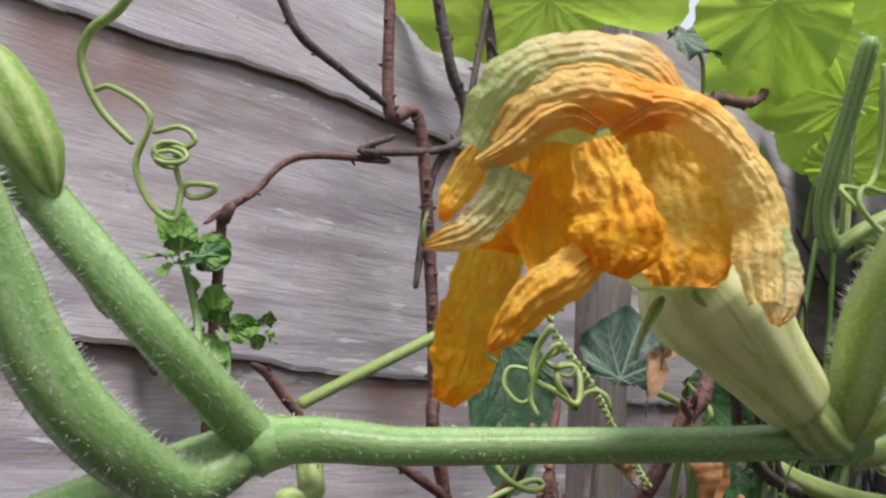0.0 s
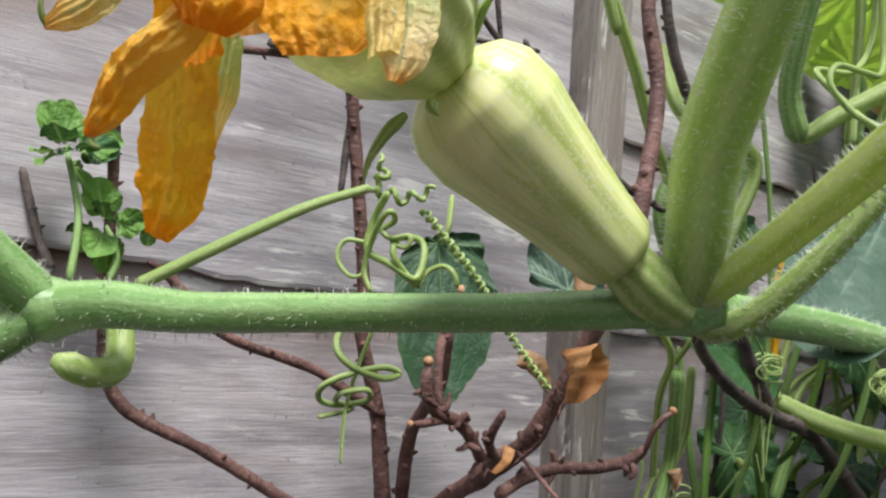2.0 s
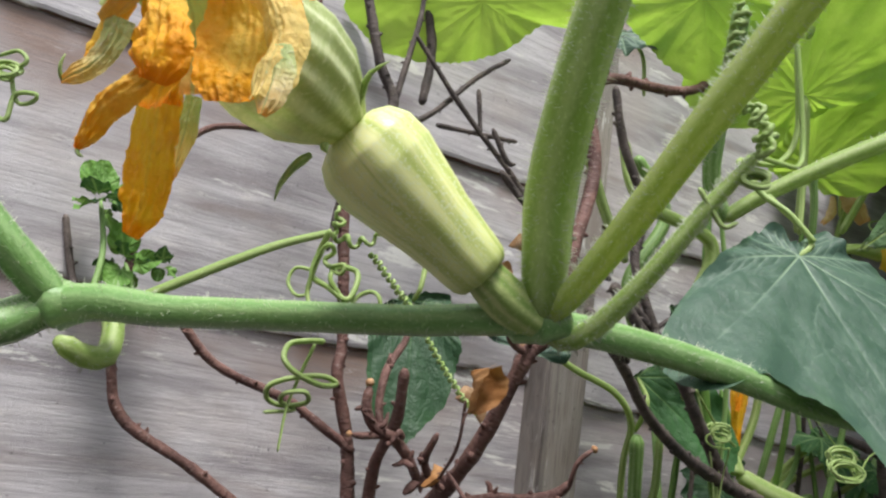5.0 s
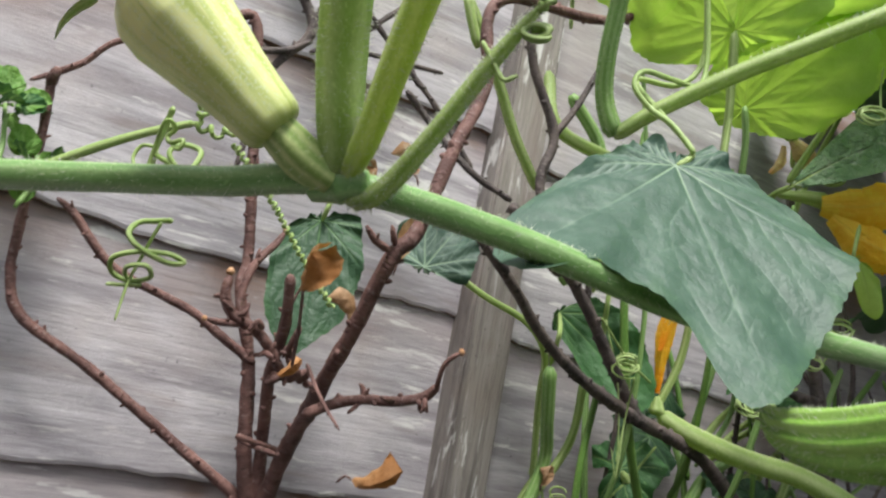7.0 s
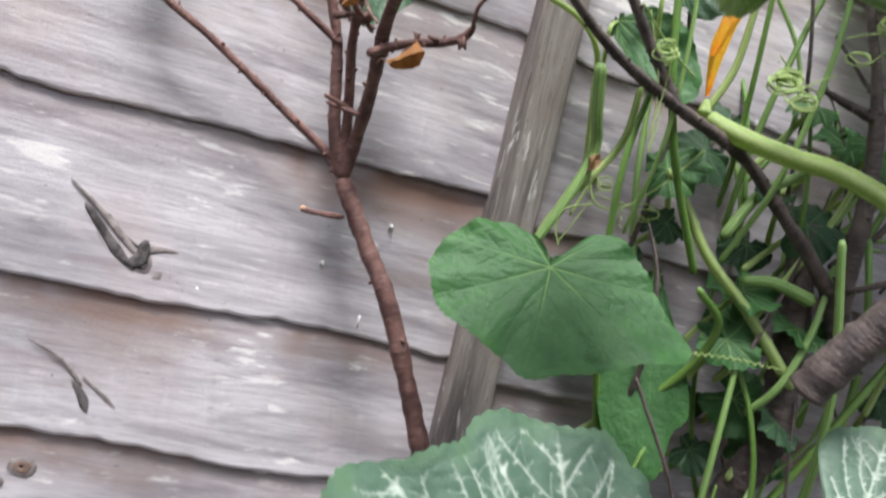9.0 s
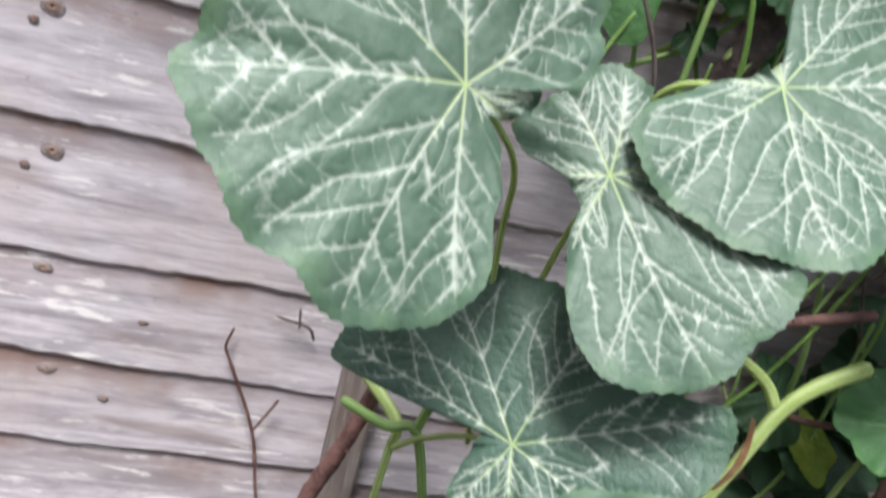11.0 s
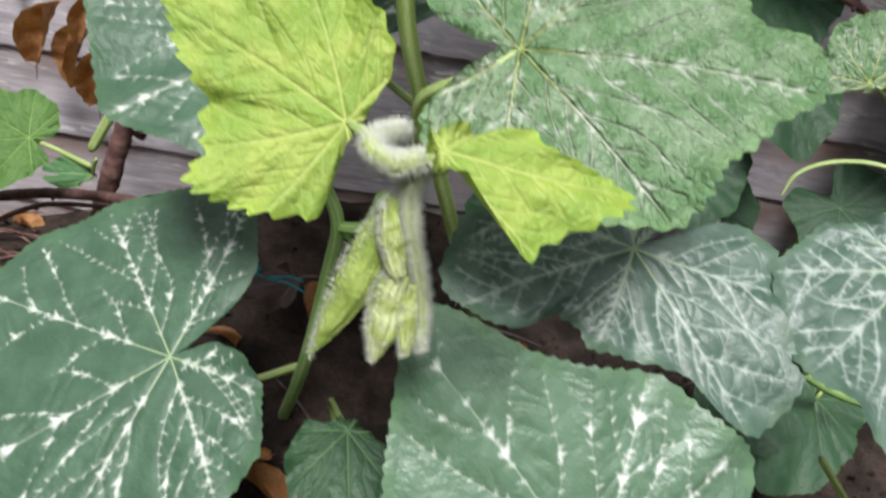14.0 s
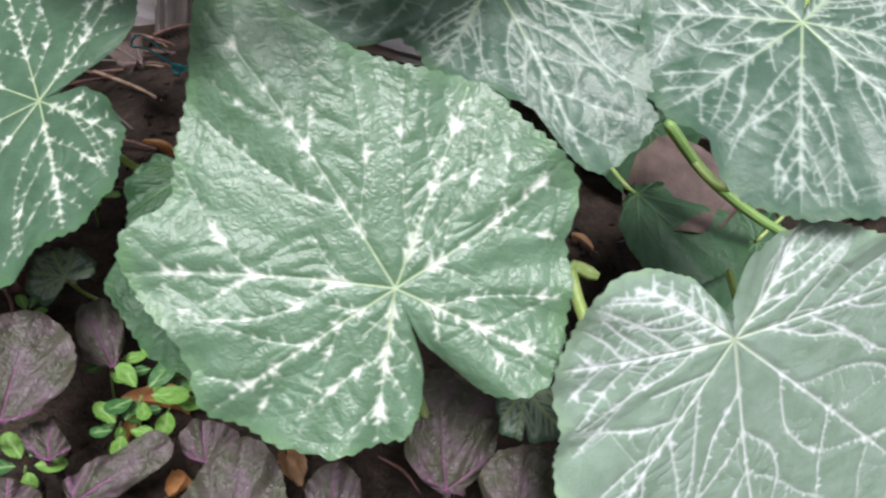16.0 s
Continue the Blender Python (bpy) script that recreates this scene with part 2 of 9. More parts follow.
DRY_PALE = mottled("pale_dry_leaf", (0.40, 0.23, 0.12), (0.58, 0.40, 0.26), 60.0, 0.7, 0.25, 0.6, 6.0, 0.2)
DRY_TWIG = mottled("pale_dry_twig", (0.20, 0.13, 0.09), (0.36, 0.26, 0.19), 90.0, 0.8, 0.2, 0.6)
SOIL = mottled("dark_soil", (0.020, 0.015, 0.012), (0.060, 0.043, 0.034), 22.0, 0.95, 0.15, 1.0, 9.0, 0.0, 0.006)
TIE = mottled("teal_twine", (0.01, 0.22, 0.26), (0.02, 0.34, 0.38), 200.0, 0.5, 0.4)

SILVER = (0.58, 0.64, 0.57)
LEAF_NET = blade("silver_netted_leaf", (0.070, 0.122, 0.084), (0.050, 0.094, 0.062), SILVER, 0.52, (0.30, 0.41, 0.13), 0.30, 0.03, 0.12, 0.5, 0.3, 0.32)
LEAF_NET_DARK = blade("dark_silver_netted_leaf", (0.056, 0.104, 0.076), (0.038, 0.078, 0.054), SILVER, 0.70, (0.27, 0.37, 0.12), 0.08, 0.0)
LEAF_SPOT = blade("silver_spotted_leaf", (0.108, 0.184, 0.116), (0.075, 0.140, 0.079), (0.74, 0.77, 0.70), 0.95, (0.34, 0.43, 0.25), 0.05, 0.0, 0.1, 0.4, 0.42, 0.5)
LEAF_SPOT_DARK = blade("deep_green_silver_spotted_leaf", (0.062, 0.122, 0.072), (0.042, 0.088, 0.050), (0.72, 0.76, 0.68), 0.95, (0.30, 0.40, 0.20), 0.06, 0.0, 0.1, 0.45, 0.35, 0.35)
LEAF_HAZE = blade("silver_hazed_leaf", (0.066, 0.118, 0.082), (0.047, 0.091, 0.061), (0.56, 0.62, 0.58), 0.50, (0.30, 0.41, 0.18), 0.24, 0.06, 0.12, 0.42, 0.28, 0.45)
LEAF_WASHED = blade("silver_washed_leaf", (0.25, 0.335, 0.27), (0.185, 0.265, 0.195), (0.76, 0.80, 0.80), 0.8, (0.40, 0.50, 0.28), 0.50, 0.0, 0.12, 0.4, 0.3, 0.5)
LEAF_FRESH = blade("fresh_puckered_leaf", (0.145, 0.245, 0.115), (0.10, 0.195, 0.08), (0.68, 0.74, 0.62), 0.85, (0.40, 0.50, 0.12), 0.15, 0.12, 0.15, 0.36, 2.0, 0.45)
LEAF_YOUNG = blade("young_yellow_green_leaf", (0.33, 0.43, 0.07), (0.20, 0.33, 0.05), (0.60, 0.64, 0.26), 0.2, (0.50, 0.58, 0.18), 0.0, 0.1, 0.25, 0.5, 0.85)
LEAF_PLAIN = blade("plain_green_leaf", (0.055, 0.145, 0.048), (0.038, 0.11, 0.034), (0.3, 0.45, 0.25), 0.0, (0.24, 0.38, 0.15), 0.0, 0.0, 0.15, 0.5, 0.5)
LEAF_LOBED = blade("yellowish_lobed_leaf", (0.10, 0.20, 0.048), (0.064, 0.145, 0.032), (0.3, 0.45, 0.2), 0.0, (0.28, 0.42, 0.13), 0.0, 0.0, 0.2, 0.5, 0.9)
LEAF_SHOOT = blade("fresh_shoot_leaf", (0.18, 0.34, 0.075), (0.12, 0.26, 0.05), (0.3, 0.45, 0.2), 0.0, (0.26, 0.42, 0.13), 0.0, 0.0, 0.25, 0.5, 0.8)
LEAF_DUSTY = blade("dusty_grey_green_leaf", (0.056, 0.108, 0.076), (0.038, 0.082, 0.056), (0.32, 0.42, 0.34), 0.3, (0.26, 0.36, 0.24), 0.05, 0.04, 0.15, 0.5, 0.3, 0.35)
# Light coming through the leaf is also put into this lighter yellow-green base.
LEAF_LIT = blade("backlight_painted_leaf", (0.42, 0.60, 0.15), (0.34, 0.53, 0.11), (0.4, 0.55, 0.2), 0.0, (0.36, 0.52, 0.13), 0.0, 0.0, 0.6, 0.5, 0.12)
# Dark leaf green with shade put into the colour, for leaves in shadow.
LEAF_DARK = blade("dark_leaf_painted_shade", (0.036, 0.082, 0.040), (0.025, 0.062, 0.028), (0.4, 0.5, 0.36), 0.0, (0.11, 0.20, 0.08), 0.0, 0.0, 0.1)
LEAF_PURPLE = blade("purple_green_mustard_leaf", (0.085, 0.060, 0.066), (0.055, 0.062, 0.036), (0.4, 0.3, 0.4), 0.1, (0.22, 0.07, 0.18), 0.0, 0.1, 0.12, 0.4, 1.0)


def petal_skin(name, hot, pale, green, tint):
    m = Nodes(name)
    uv = m.node("ShaderNodeUVMap").outputs[0]
    sep = m.node("ShaderNodeSeparateXYZ")
    m.link(uv, sep.inputs[0])
    v = m.coords()
    n1, n2, n3 = m.noise(v, 70.0, 3.0), m.noise(v, 420.0, 5.0, 0.6, 1.2), m.noise(v, 1500.0, 3.0)
    cell = m.node("ShaderNodeTexVoronoi", feature="DISTANCE_TO_EDGE", Scale=380.0)
    m.link(v, cell.inputs["Vector"])
    c = m.mix(m.span(n1, 0.38, 0.62), hot, pale)
    c = m.mix(m.span(sep.outputs[1], 0.8, 1.0, 0.0, 0.8), c, tuple(x * y for x, y in zip(hot, (1.0, 0.75, 0.6))))
    c = m.mix(m.math("MULTIPLY", m.span(m.math("ADD", sep.outputs[1], m.math("MULTIPLY", n1, 0.6)), 1.10, 0.5), tint), c, green)
    rib = m.math("ABSOLUTE", m.math("SUBTRACT", m.math("ADD", sep.outputs[0], m.math("MULTIPLY", n1, 0.12)), 0.56))
    c = m.mix(m.math("MULTIPLY", m.span(rib, 0.012, 0.05, 1.0, 0.0), 0.75 * tint), c, tuple(x * 0.75 for x in green))
    # Crease shade and ridge highlights put into the colour, following the bump noise.
    c = m.mix(m.span(n2, 0.32, 0.50, 0.18, 0.0), c, tuple(x * y for x, y in zip(hot, (0.92, 0.78, 0.6))))
    c = m.mix(m.span(n2, 0.55, 0.72, 0.0, 0.35), c, tuple(min(1.0, x * y) for x, y in zip(pale, (1.0, 1.12, 1.8))))
    m.bump(m.math("ADD", n2, m.math("ADD", m.math("MULTIPLY", m.span(cell.outputs["Distance"], 0.0, 0.4), 0.25), m.math("MULTIPLY", n3, 0.25))), 0.7, 0.0012)
    return m.done(c, 0.5, 0.35, 0.38)


PETAL_IN = petal_skin("orange_petal_inside", (1.0, 0.40, 0.003), (1.0, 0.57, 0.03), (0.92, 0.70, 0.16), 0.3)
PETAL_OUT = petal_skin("pale_petal_outside", (0.98, 0.62, 0.18), (0.96, 0.78, 0.42), (0.52, 0.62, 0.27), 1.0)
PETAL_PEACH = petal_skin("peach_petal_fold", (1.0, 0.50, 0.05), (1.0, 0.70, 0.22), (0.76, 0.70, 0.30), 0.45)
PETAL_MID = petal_skin("amber_petal", (1.0, 0.46, 0.012), (1.0, 0.66, 0.12), (0.92, 0.72, 0.22), 0.3)
FRUIT = Nodes("striped_pale_green_fruit_skin")


def fruit_skin(m):
    uv = m.node("ShaderNodeUVMap").outputs[0]
    sep = m.node("ShaderNodeSeparateXYZ")
    m.link(uv, sep.inputs[0])
    st = m.node("ShaderNodeMapping")
    st.inputs["Scale"].default_value = (34, 3.0, 1)
    m.link(uv, st.inputs[0])
    v = m.coords()
    n1 = m.noise(st.outputs[0], 1.0, 4.0, 0.6, 0.6)
    n2, n3 = m.noise(v, 900.0, 2.0), m.noise(v, 40.0, 2.0)
    wave = m.math("SINE", m.math("MULTIPLY", sep.outputs[0], 2 * math.pi * 10))
    f = m.math("ADD", m.math("MULTIPLY", wave, 0.09), n1)
    c = m.mix(m.span(f, 0.28, 0.66), (0.54, 0.62, 0.17), (0.84, 0.84, 0.40))
    c = m.mix(m.span(n2, 0.53, 0.64, 0.0, 0.6), c, (0.80, 0.84, 0.58))
    c = m.mix(m.span(sep.outputs[1], 0.0, 0.14, 0.6, 0.0), c, (0.34, 0.44, 0.10))
    c = m.mix(m.span(n3, 0.4, 0.7, 0.0, 0.2), c, (0.30, 0.45, 0.12))
    m.bump(m.math("ADD", n1, m.math("MULTIPLY", n2, 0.3)), 0.2, 0.0005)
    return m.done(c, 0.35, 0.5, 0.08)


FRUIT = fruit_skin(FRUIT)


# ---- shape tools ----
def part(name, bm, material, parent=None, label="", smooth=True):
    """Links a bmesh as one mesh object, under a thing or a part."""
    me = bpy.data.meshes.new(name)
    bm.normal_update()
    bm.to_mesh(me)
    bm.free()
    if smooth:
        me.polygons.foreach_set("use_smooth", [True] * len(me.polygons))
    me.materials.append(material)
    ob = new(name, me)
    if parent is not None:
        ob.parent = parent
        ob.matrix_parent_inverse = Matrix.Translation(parent.matrix_basis.translation).inverted() if parent.parent is None else Matrix()
    return tagged(ob, label)


def thing(name, place, label, category, group="", kind=""):
    ob = new(name)
    ob.location = place
    ob.empty_display_size = 0.01
    return tagged(ob, label, category, group, kind)


def spline(points, step=0.004):
    """Catmull-Rom through the points, at about even steps; also the fraction of the way at each."""
    p = [np.array(q, float) for q in points]
    p = [2 * p[0] - p[1]] + p + [2 * p[-1] - p[-2]]
    out, u = [], []
    for i in range(1, len(p) - 2):
        n = max(2, int(np.linalg.norm(p[i + 1] - p[i]) / step))
        for k in range(n + (i == len(p) - 3)):
            t = k / n
            a, b, c, d = p[i - 1 : i + 3]
            out.append(0.5 * (2 * b + (c - a) * t + (2 * a - 5 * b + 4 * c - d) * t * t + (3 * b - a - 3 * c + d) * t**3))
            u.append(i - 1 + t)
    return np.array(out), np.array(u)


def frames(path):
    tan = np.gradient(path, axis=0)
    tan /= np.linalg.norm(tan, axis=1)[:, None] + 1e-12
    n = np.cross(tan[0], (0.3, 0.2, 1.0))
    n /= np.linalg.norm(n)
    side = []
    for t in tan:
        n = n - t * (n @ t)
        n /= np.linalg.norm(n) + 1e-12
        side.append(n)
    side = np.array(side)
    return tan, side, np.cross(tan, side)


def tube(points, radii, sides=10, ribs=0, rib=0.0, wobble=0.0, step=0.004, bark=0.0, bm=None, fine=True, dome=True):
    """A round or ribbed stem along a curve, closed at both ends, radii given at the points in mm."""
    path, u = spline(points, step) if fine else (np.array(points, float), np.arange(len(points), dtype=float))
    r = np.interp(u, np.arange(len(radii)) * (u[-1] / max(1, len(radii) - 1)), np.array(radii, float)) / 1000
    _, a, b = frames(path)
    bm = bm or bmesh.new()
    uvl = bm.loops.layers.uv.get("UVMap") or bm.loops.layers.uv.new("UVMap")
    rings, long = [], 0.0
    dist = np.r_[0, np.cumsum(np.linalg.norm(np.diff(path, axis=0), axis=1))]
    ang = np.linspace(0, 2 * math.pi, sides, endpoint=False)
    shape = 1 + rib * np.cos(ribs * ang) if ribs else np.ones(sides)
    for k, c in enumerate(path):
        w = 1.0
        if wobble:
            w += wobble * noise.noise(Vector((c * 90).tolist()))
        rr = r[k] * w * shape
        if bark:
            rr = rr * [1 + bark * (noise.noise(Vector((c * 130 + 2.2 * (math.cos(t) * a[k] + math.sin(t) * b[k])).tolist())) + 0.6 * noise.noise(Vector((c * 420 + 3.5 * (math.cos(t) * a[k] + math.sin(t) * b[k])).tolist()))) for t in ang]
        if dome and (k == 0 or k == len(path) - 1):
            rr = rr * 0.55
        rings.append([bm.verts.new(c + rr[j] * (math.cos(t) * a[k] + math.sin(t) * b[k])) for j, t in enumerate(ang)])
    for k in range(len(rings) - 1):
        for j in range(sides):
            f = bm.faces.new((rings[k][j], rings[k][(j + 1) % sides], rings[k + 1][(j + 1) % sides], rings[k + 1][j]))
            for lp, (x, y) in zip(f.loops, ((j, k), (j + 1, k), (j + 1, k + 1), (j, k + 1))):
                lp[uvl].uv = (x / sides, dist[y] * 10)
    for ring in (rings[0][::-1], rings[-1]):
        bm.faces.new(ring)
    return bm


def hairs(points, radii, count, length, seed, gap=0.0):
    """Short stiff hairs standing off a stem."""
    rng = np.random.default_rng(seed)
    path, u = spline(points, 0.002)
    r = np.interp(u, np.arange(len(radii)) * (u[-1] / max(1, len(radii) - 1)), np.array(radii, float)) / 1000
    tan, a, b = frames(path)
    bm = bmesh.new()
    for _ in range(count):
        k = rng.integers(0, len(path))
        t = rng.uniform(0, 2 * math.pi)
        d = math.cos(t) * a[k] + math.sin(t) * b[k]
        e = np.cross(tan[k], d)
        root = path[k] + d * r[k] * 0.95 + tan[k] * rng.uniform(-0.001, 0.001)
        tip = root + (d + tan[k] * rng.uniform(-0.4, 0.5) + e * rng.uniform(-0.3, 0.3)) * length * rng.uniform(0.4, 1.2)
        w = 0.00014
        v = [bm.verts.new(root + w * q) for q in (tan[k], e * 0.8 - tan[k] * 0.5, -e * 0.8 - tan[k] * 0.5)] + [bm.verts.new(tip)]
        for i, j in ((0, 1), (1, 2), (2, 0)):
            bm.faces.new((v[i], v[j], v[3]))
    return bm


def coil(points, turns, width, taper=1.0, per_turn=14):
    """A spring round a curve: the points of its wire."""
    path, u = spline(points, 0.001)
    tan, a, b = frames(path)
    n = max(8, int(turns * per_turn))
    out = []
    for k in range(n + 1):
        f = k / n
        i = min(len(path) - 1, int(f * (len(path) - 1)))
        w = width * (1 + (taper - 1) * f) / 1000 * (0.85 + 0.3 * noise.noise(Vector((f * 6, width, turns))))
        t = f * turns * 2 * math.pi
        out.append(path[i] + w * (math.cos(t) * a[i] + math.sin(t) * b[i]))
    return [tuple(q) for q in out]


def blade_mesh(centre, along, normal, outline, seed, cup=0.0, fold=0.0, wave=0.003, teeth=1.6, rings=26, spokes=200, droop=0.0, spot=1.0, line=1.0, mains=7, puff=1.0, density=0.165, thorn=0.0, web=1.0):
    """A palmate leaf blade. The outline runs round the leaf from the notch at the stalk, in cm."""
    rng = np.random.default_rng(seed)
    o = np.array(outline)
    ang = np.linspace(-math.pi, math.pi, spokes, endpoint=False)

    def cast(poly):
        """Distance from the stalk to the outline in every direction."""
        e0, e1 = poly, np.roll(poly, -1, axis=0)
        ux, uy = np.sin(ang)[:, None], np.cos(ang)[:, None]
        dx, dy = (e1 - e0)[None, :, 0], (e1 - e0)[None, :, 1]
        det = uy * dx - ux * dy + 1e-9
        hit = (e0[None, :, 1] * dx - e0[None, :, 0] * dy) / det
        at = (ux * e0[None, :, 1] - uy * e0[None, :, 0]) / det
        hit = np.where((at >= 0) & (at <= 1) & (hit > 0.02), hit, np.inf).min(1)
        return np.where(np.isfinite(hit), hit, 0.2)

    far = np.hypot(o[:, 0], o[:, 1])
    keep = far > 0.14 * far.max()
    rim = cast(o)
    if keep.sum() > 6 and not keep.all():
        k = o[keep]
        b = k[0] / np.linalg.norm(k[0]) + k[-1] / np.linalg.norm(k[-1])
        b = b / (np.linalg.norm(b) + 1e-9) * 0.05 * far.max()
        rim = max((cast(np.vstack([k, b])), cast(np.vstack([k, -b])), rim), key=lambda r: (r**2).sum())
    reach = max(1, spokes // 110)
    low = np.min([np.roll(rim, k) for k in range(-reach, reach + 1)], 0)
    rim = np.max([np.roll(low, k) for k in range(-reach, reach + 1)], 0)
    for _ in range(max(2, spokes // 70)):
        rim = (np.roll(rim, 1) + np.roll(rim, -1) + 2 * rim) / 4
    around = np.cumsum(np.hypot(rim * 2 * math.pi / spokes, np.diff(np.r_[rim, rim[:1]])))
    saw = (around / 0.75 + 0.5 * np.sin(around * 0.9)) % 1.0
    rim = rim + teeth / 10 * (np.minimum(saw / 0.65, (1 - saw) / 0.35) - 0.5) * np.clip(rim / 5, 0.1, 1)
    # veins as line pieces: ends, half width of the silver at both ends, rank
    segs = []

    def way(d):
        return np.array([math.sin(d), math.cos(d)])

    def wedge(p, d, long, wide):
        segs.append((p, p + way(d) * long, wide, -0.03, 3))

    def star(p, dirs, big):
        """A silver patch at a fork, drawn out along the veins that meet there."""
        for d in dirs:
            wedge(p, d + rng.uniform(-0.15, 0.15), rng.uniform(0.28, 0.55) * (0.5 + 0.55 * big), 0.047 * spot * (0.25 + 0.75 * big))

    def arc(p, q, bulge, w, rank=2):
        """A curved cross vein."""
        mid = (p + q) / 2 + np.array([-(q - p)[1], (q - p)[0]]) * bulge
        last = p
        for t in (0.25, 0.5, 0.75, 1.0):
            e = (1 - t) ** 2 * p + 2 * t * (1 - t) * mid + t * t * q
            segs.append((last, e, w - 0.015 * math.sin(math.pi * t), w - 0.015 * math.sin(math.pi * t), rank))
            last = e

    heads = []
    for base in np.linspace(-0.80, 0.80, mains) * math.pi:
        near = base + rng.uniform(-0.06, 0.06)
        span = np.linspace(near - 0.25, near + 0.25, 9)
        heads.append(span[np.argmax(np.interp(span, ang, rim))] * 0.5 + near * 0.5)
    flanks = []
    for i, head in enumerate(heads):
        far = np.interp(head, ang, rim) * 0.97
        bend = rng.uniform(-0.10, 0.10)
        pts = [way(head + bend * f * f) * far * f for f in np.linspace(0.0, 1, 13)]
        for k, (p, q) in enumerate(zip(pts, pts[1:])):
            w = 0.09 * line - 0.070 - 0.01 * k / 12
            segs.append((p, q, w, w, 0))
            for f in (0.2, 0.7):
                if thorn and k > 1 and rng.random() < 0.6:
                    wedge(p + (q - p) * (f + rng.uniform(-0.15, 0.15)), head + rng.choice([-1, 1]) * rng.uniform(0.8, 1.4), rng.uniform(0.14, 0.42), rng.uniform(0.015, 0.065) * thorn)
        for flip in (-1, 1):
            k = i + flip
            limit = (heads[k] + head) / 2 if 0 <= k < mains else flip * 0.97 * math.pi
            ribs = []
            f = rng.uniform(0.14, 0.22) if flip > 0 else rng.uniform(0.22, 0.32)
            while f < 0.93:
                at = f * 12
                p = pts[int(at)] + (at % 1) * (pts[min(12, int(at) + 1)] - pts[int(at)])
                d = head + flip * rng.uniform(0.62, 0.82)
                star(p, (d, head, head + math.pi, head - flip * 0.9), rng.choice([0.25, 0.6, 1.0, 1.5], p=[0.3, 0.35, 0.25, 0.1]) * min(1.0, 0.35 + far / 9))
                rib, bow = [p], rng.uniform(0.0, 0.022)
                for _ in range(60):
                    q = rib[-1] + way(d) * 0.3
                    turn, out = math.atan2(q[0], q[1]), np.hypot(*q)
                    if out > 0.95 * np.interp(turn, ang, rim) or flip * (turn - limit) > 0.03:
                        break
                    rib.append(q)
                    d -= flip * (bow + rng.uniform(-0.13, 0.13))
                n = len(rib)
                for m, (p, q) in enumerate(zip(rib, rib[1:])):
                    w = 0.11 * line - 0.103 - 0.008 * m / n
                    segs.append((p, q, w, w, 1))
                    dd = math.atan2(*(q - p))
                    if m % 2 and thorn:
                        wedge(p, dd + rng.choice([-1, 1]) * rng.uniform(0.8, 1.3), rng.uniform(0.12, 0.34), (0.03 if web > 0.7 else 0.008) * thorn)
                    if m > 1 and rng.random() < (0.16 if web > 0.7 else 0.09):
                        star(p, (dd, dd + math.pi, dd + rng.choice([-1, 1]) * rng.uniform(0.8, 1.2)), rng.choice([0.2, 0.5, 0.9], p=[0.4, 0.4, 0.2]))
                ribs.append(rib)
                f += density * rng.uniform(0.8, 1.25)
            for low, high in zip(ribs, ribs[1:]):
                m = int(rng.integers(2, 4))
                while m < len(low):
                    p = low[m]
                    gaps = [np.hypot(*(q - p)) for q in high]
                    to = high[min(len(high) - 1, int(np.argmin(gaps)) + int(rng.integers(-1, 3)))]
                    if np.hypot(*(to - p)) < 3.2:
                        reach = rng.choice([0.45, 0.65, 1.0], p=[0.3, 0.2, 0.5])
                        arc(p, p + (to - p) * reach, flip * rng.uniform(-0.35, 0.15), 0.07 * line * web - 0.085)
                    m += int(rng.integers(1, 4)) if web > 0.7 else int(rng.integers(2, 5))
            flanks.append((i, flip, ribs))
    for i, flip, ribs in flanks:
        other = [q for k, g, more in flanks if k == i + flip and g == -flip for rib in more for q in rib[-3:]]
        for rib in ribs:
            if other and len(rib) > 2:
                gaps = [np.hypot(*(q - rib[-1])) for q in other]
                for k in np.argsort(gaps)[:3]:
                    if gaps[k] < 2.6:
                        arc(rib[-1], other[k], rng.uniform(-0.2, 0.2), 0.07 * line * web - 0.085)
    P0, P1 = np.array([s[0] for s in segs], np.float32), np.array([s[1] for s in segs], np.float32)
    W0, W1, K = np.array([s[2] for s in segs], np.float32), np.array([s[3] for s in segs], np.float32), np.array([s[4] for s in segs])
    rank = np.array([0.0, 0.035, 0.07, 9.0], np.float32)[K]
    fr = (np.arange(1, rings + 1) / rings) ** 0.85
    X = np.concatenate([[[0.0, 0.0]], (fr[:, None, None] * rim[None, :, None] * np.stack([np.sin(ang), np.cos(ang)], -1)[None]).reshape(-1, 2)])
    F = np.r_[0, np.repeat(fr, spokes)]
    D = P1 - P0
    L = (D**2).sum(1) + 1e-9
    vein, silver = np.full(len(X), 0.9), np.full(len(X), -0.9)
    XF = X.astype(np.float32)
    low, high = np.minimum(P0, P1) - 0.7, np.maximum(P0, P1) + 0.7
    grid = np.arange(rings * spokes).reshape(rings, spokes) + 1
    blocks = [np.array([0])] + [grid[r : r + 8, c : c + 20].ravel() for r in range(0, rings, 8) for c in range(0, spokes, 20)]
    for ids in blocks:
        x = XF[ids]
        hit = np.flatnonzero(((low < x.max(0)) & (high > x.min(0))).all(1))
        if not len(hit):
            continue
        qx, qy = x[:, :1] - P0[None, hit, 0], x[:, 1:] - P0[None, hit, 1]
        t = np.clip((qx * D[hit, 0] + qy * D[hit, 1]) / L[hit], 0, 1)
        dist = np.sqrt((qx - t * D[hit, 0]) ** 2 + (qy - t * D[hit, 1]) ** 2)
        vein[ids] = (dist + rank[hit]).min(1)
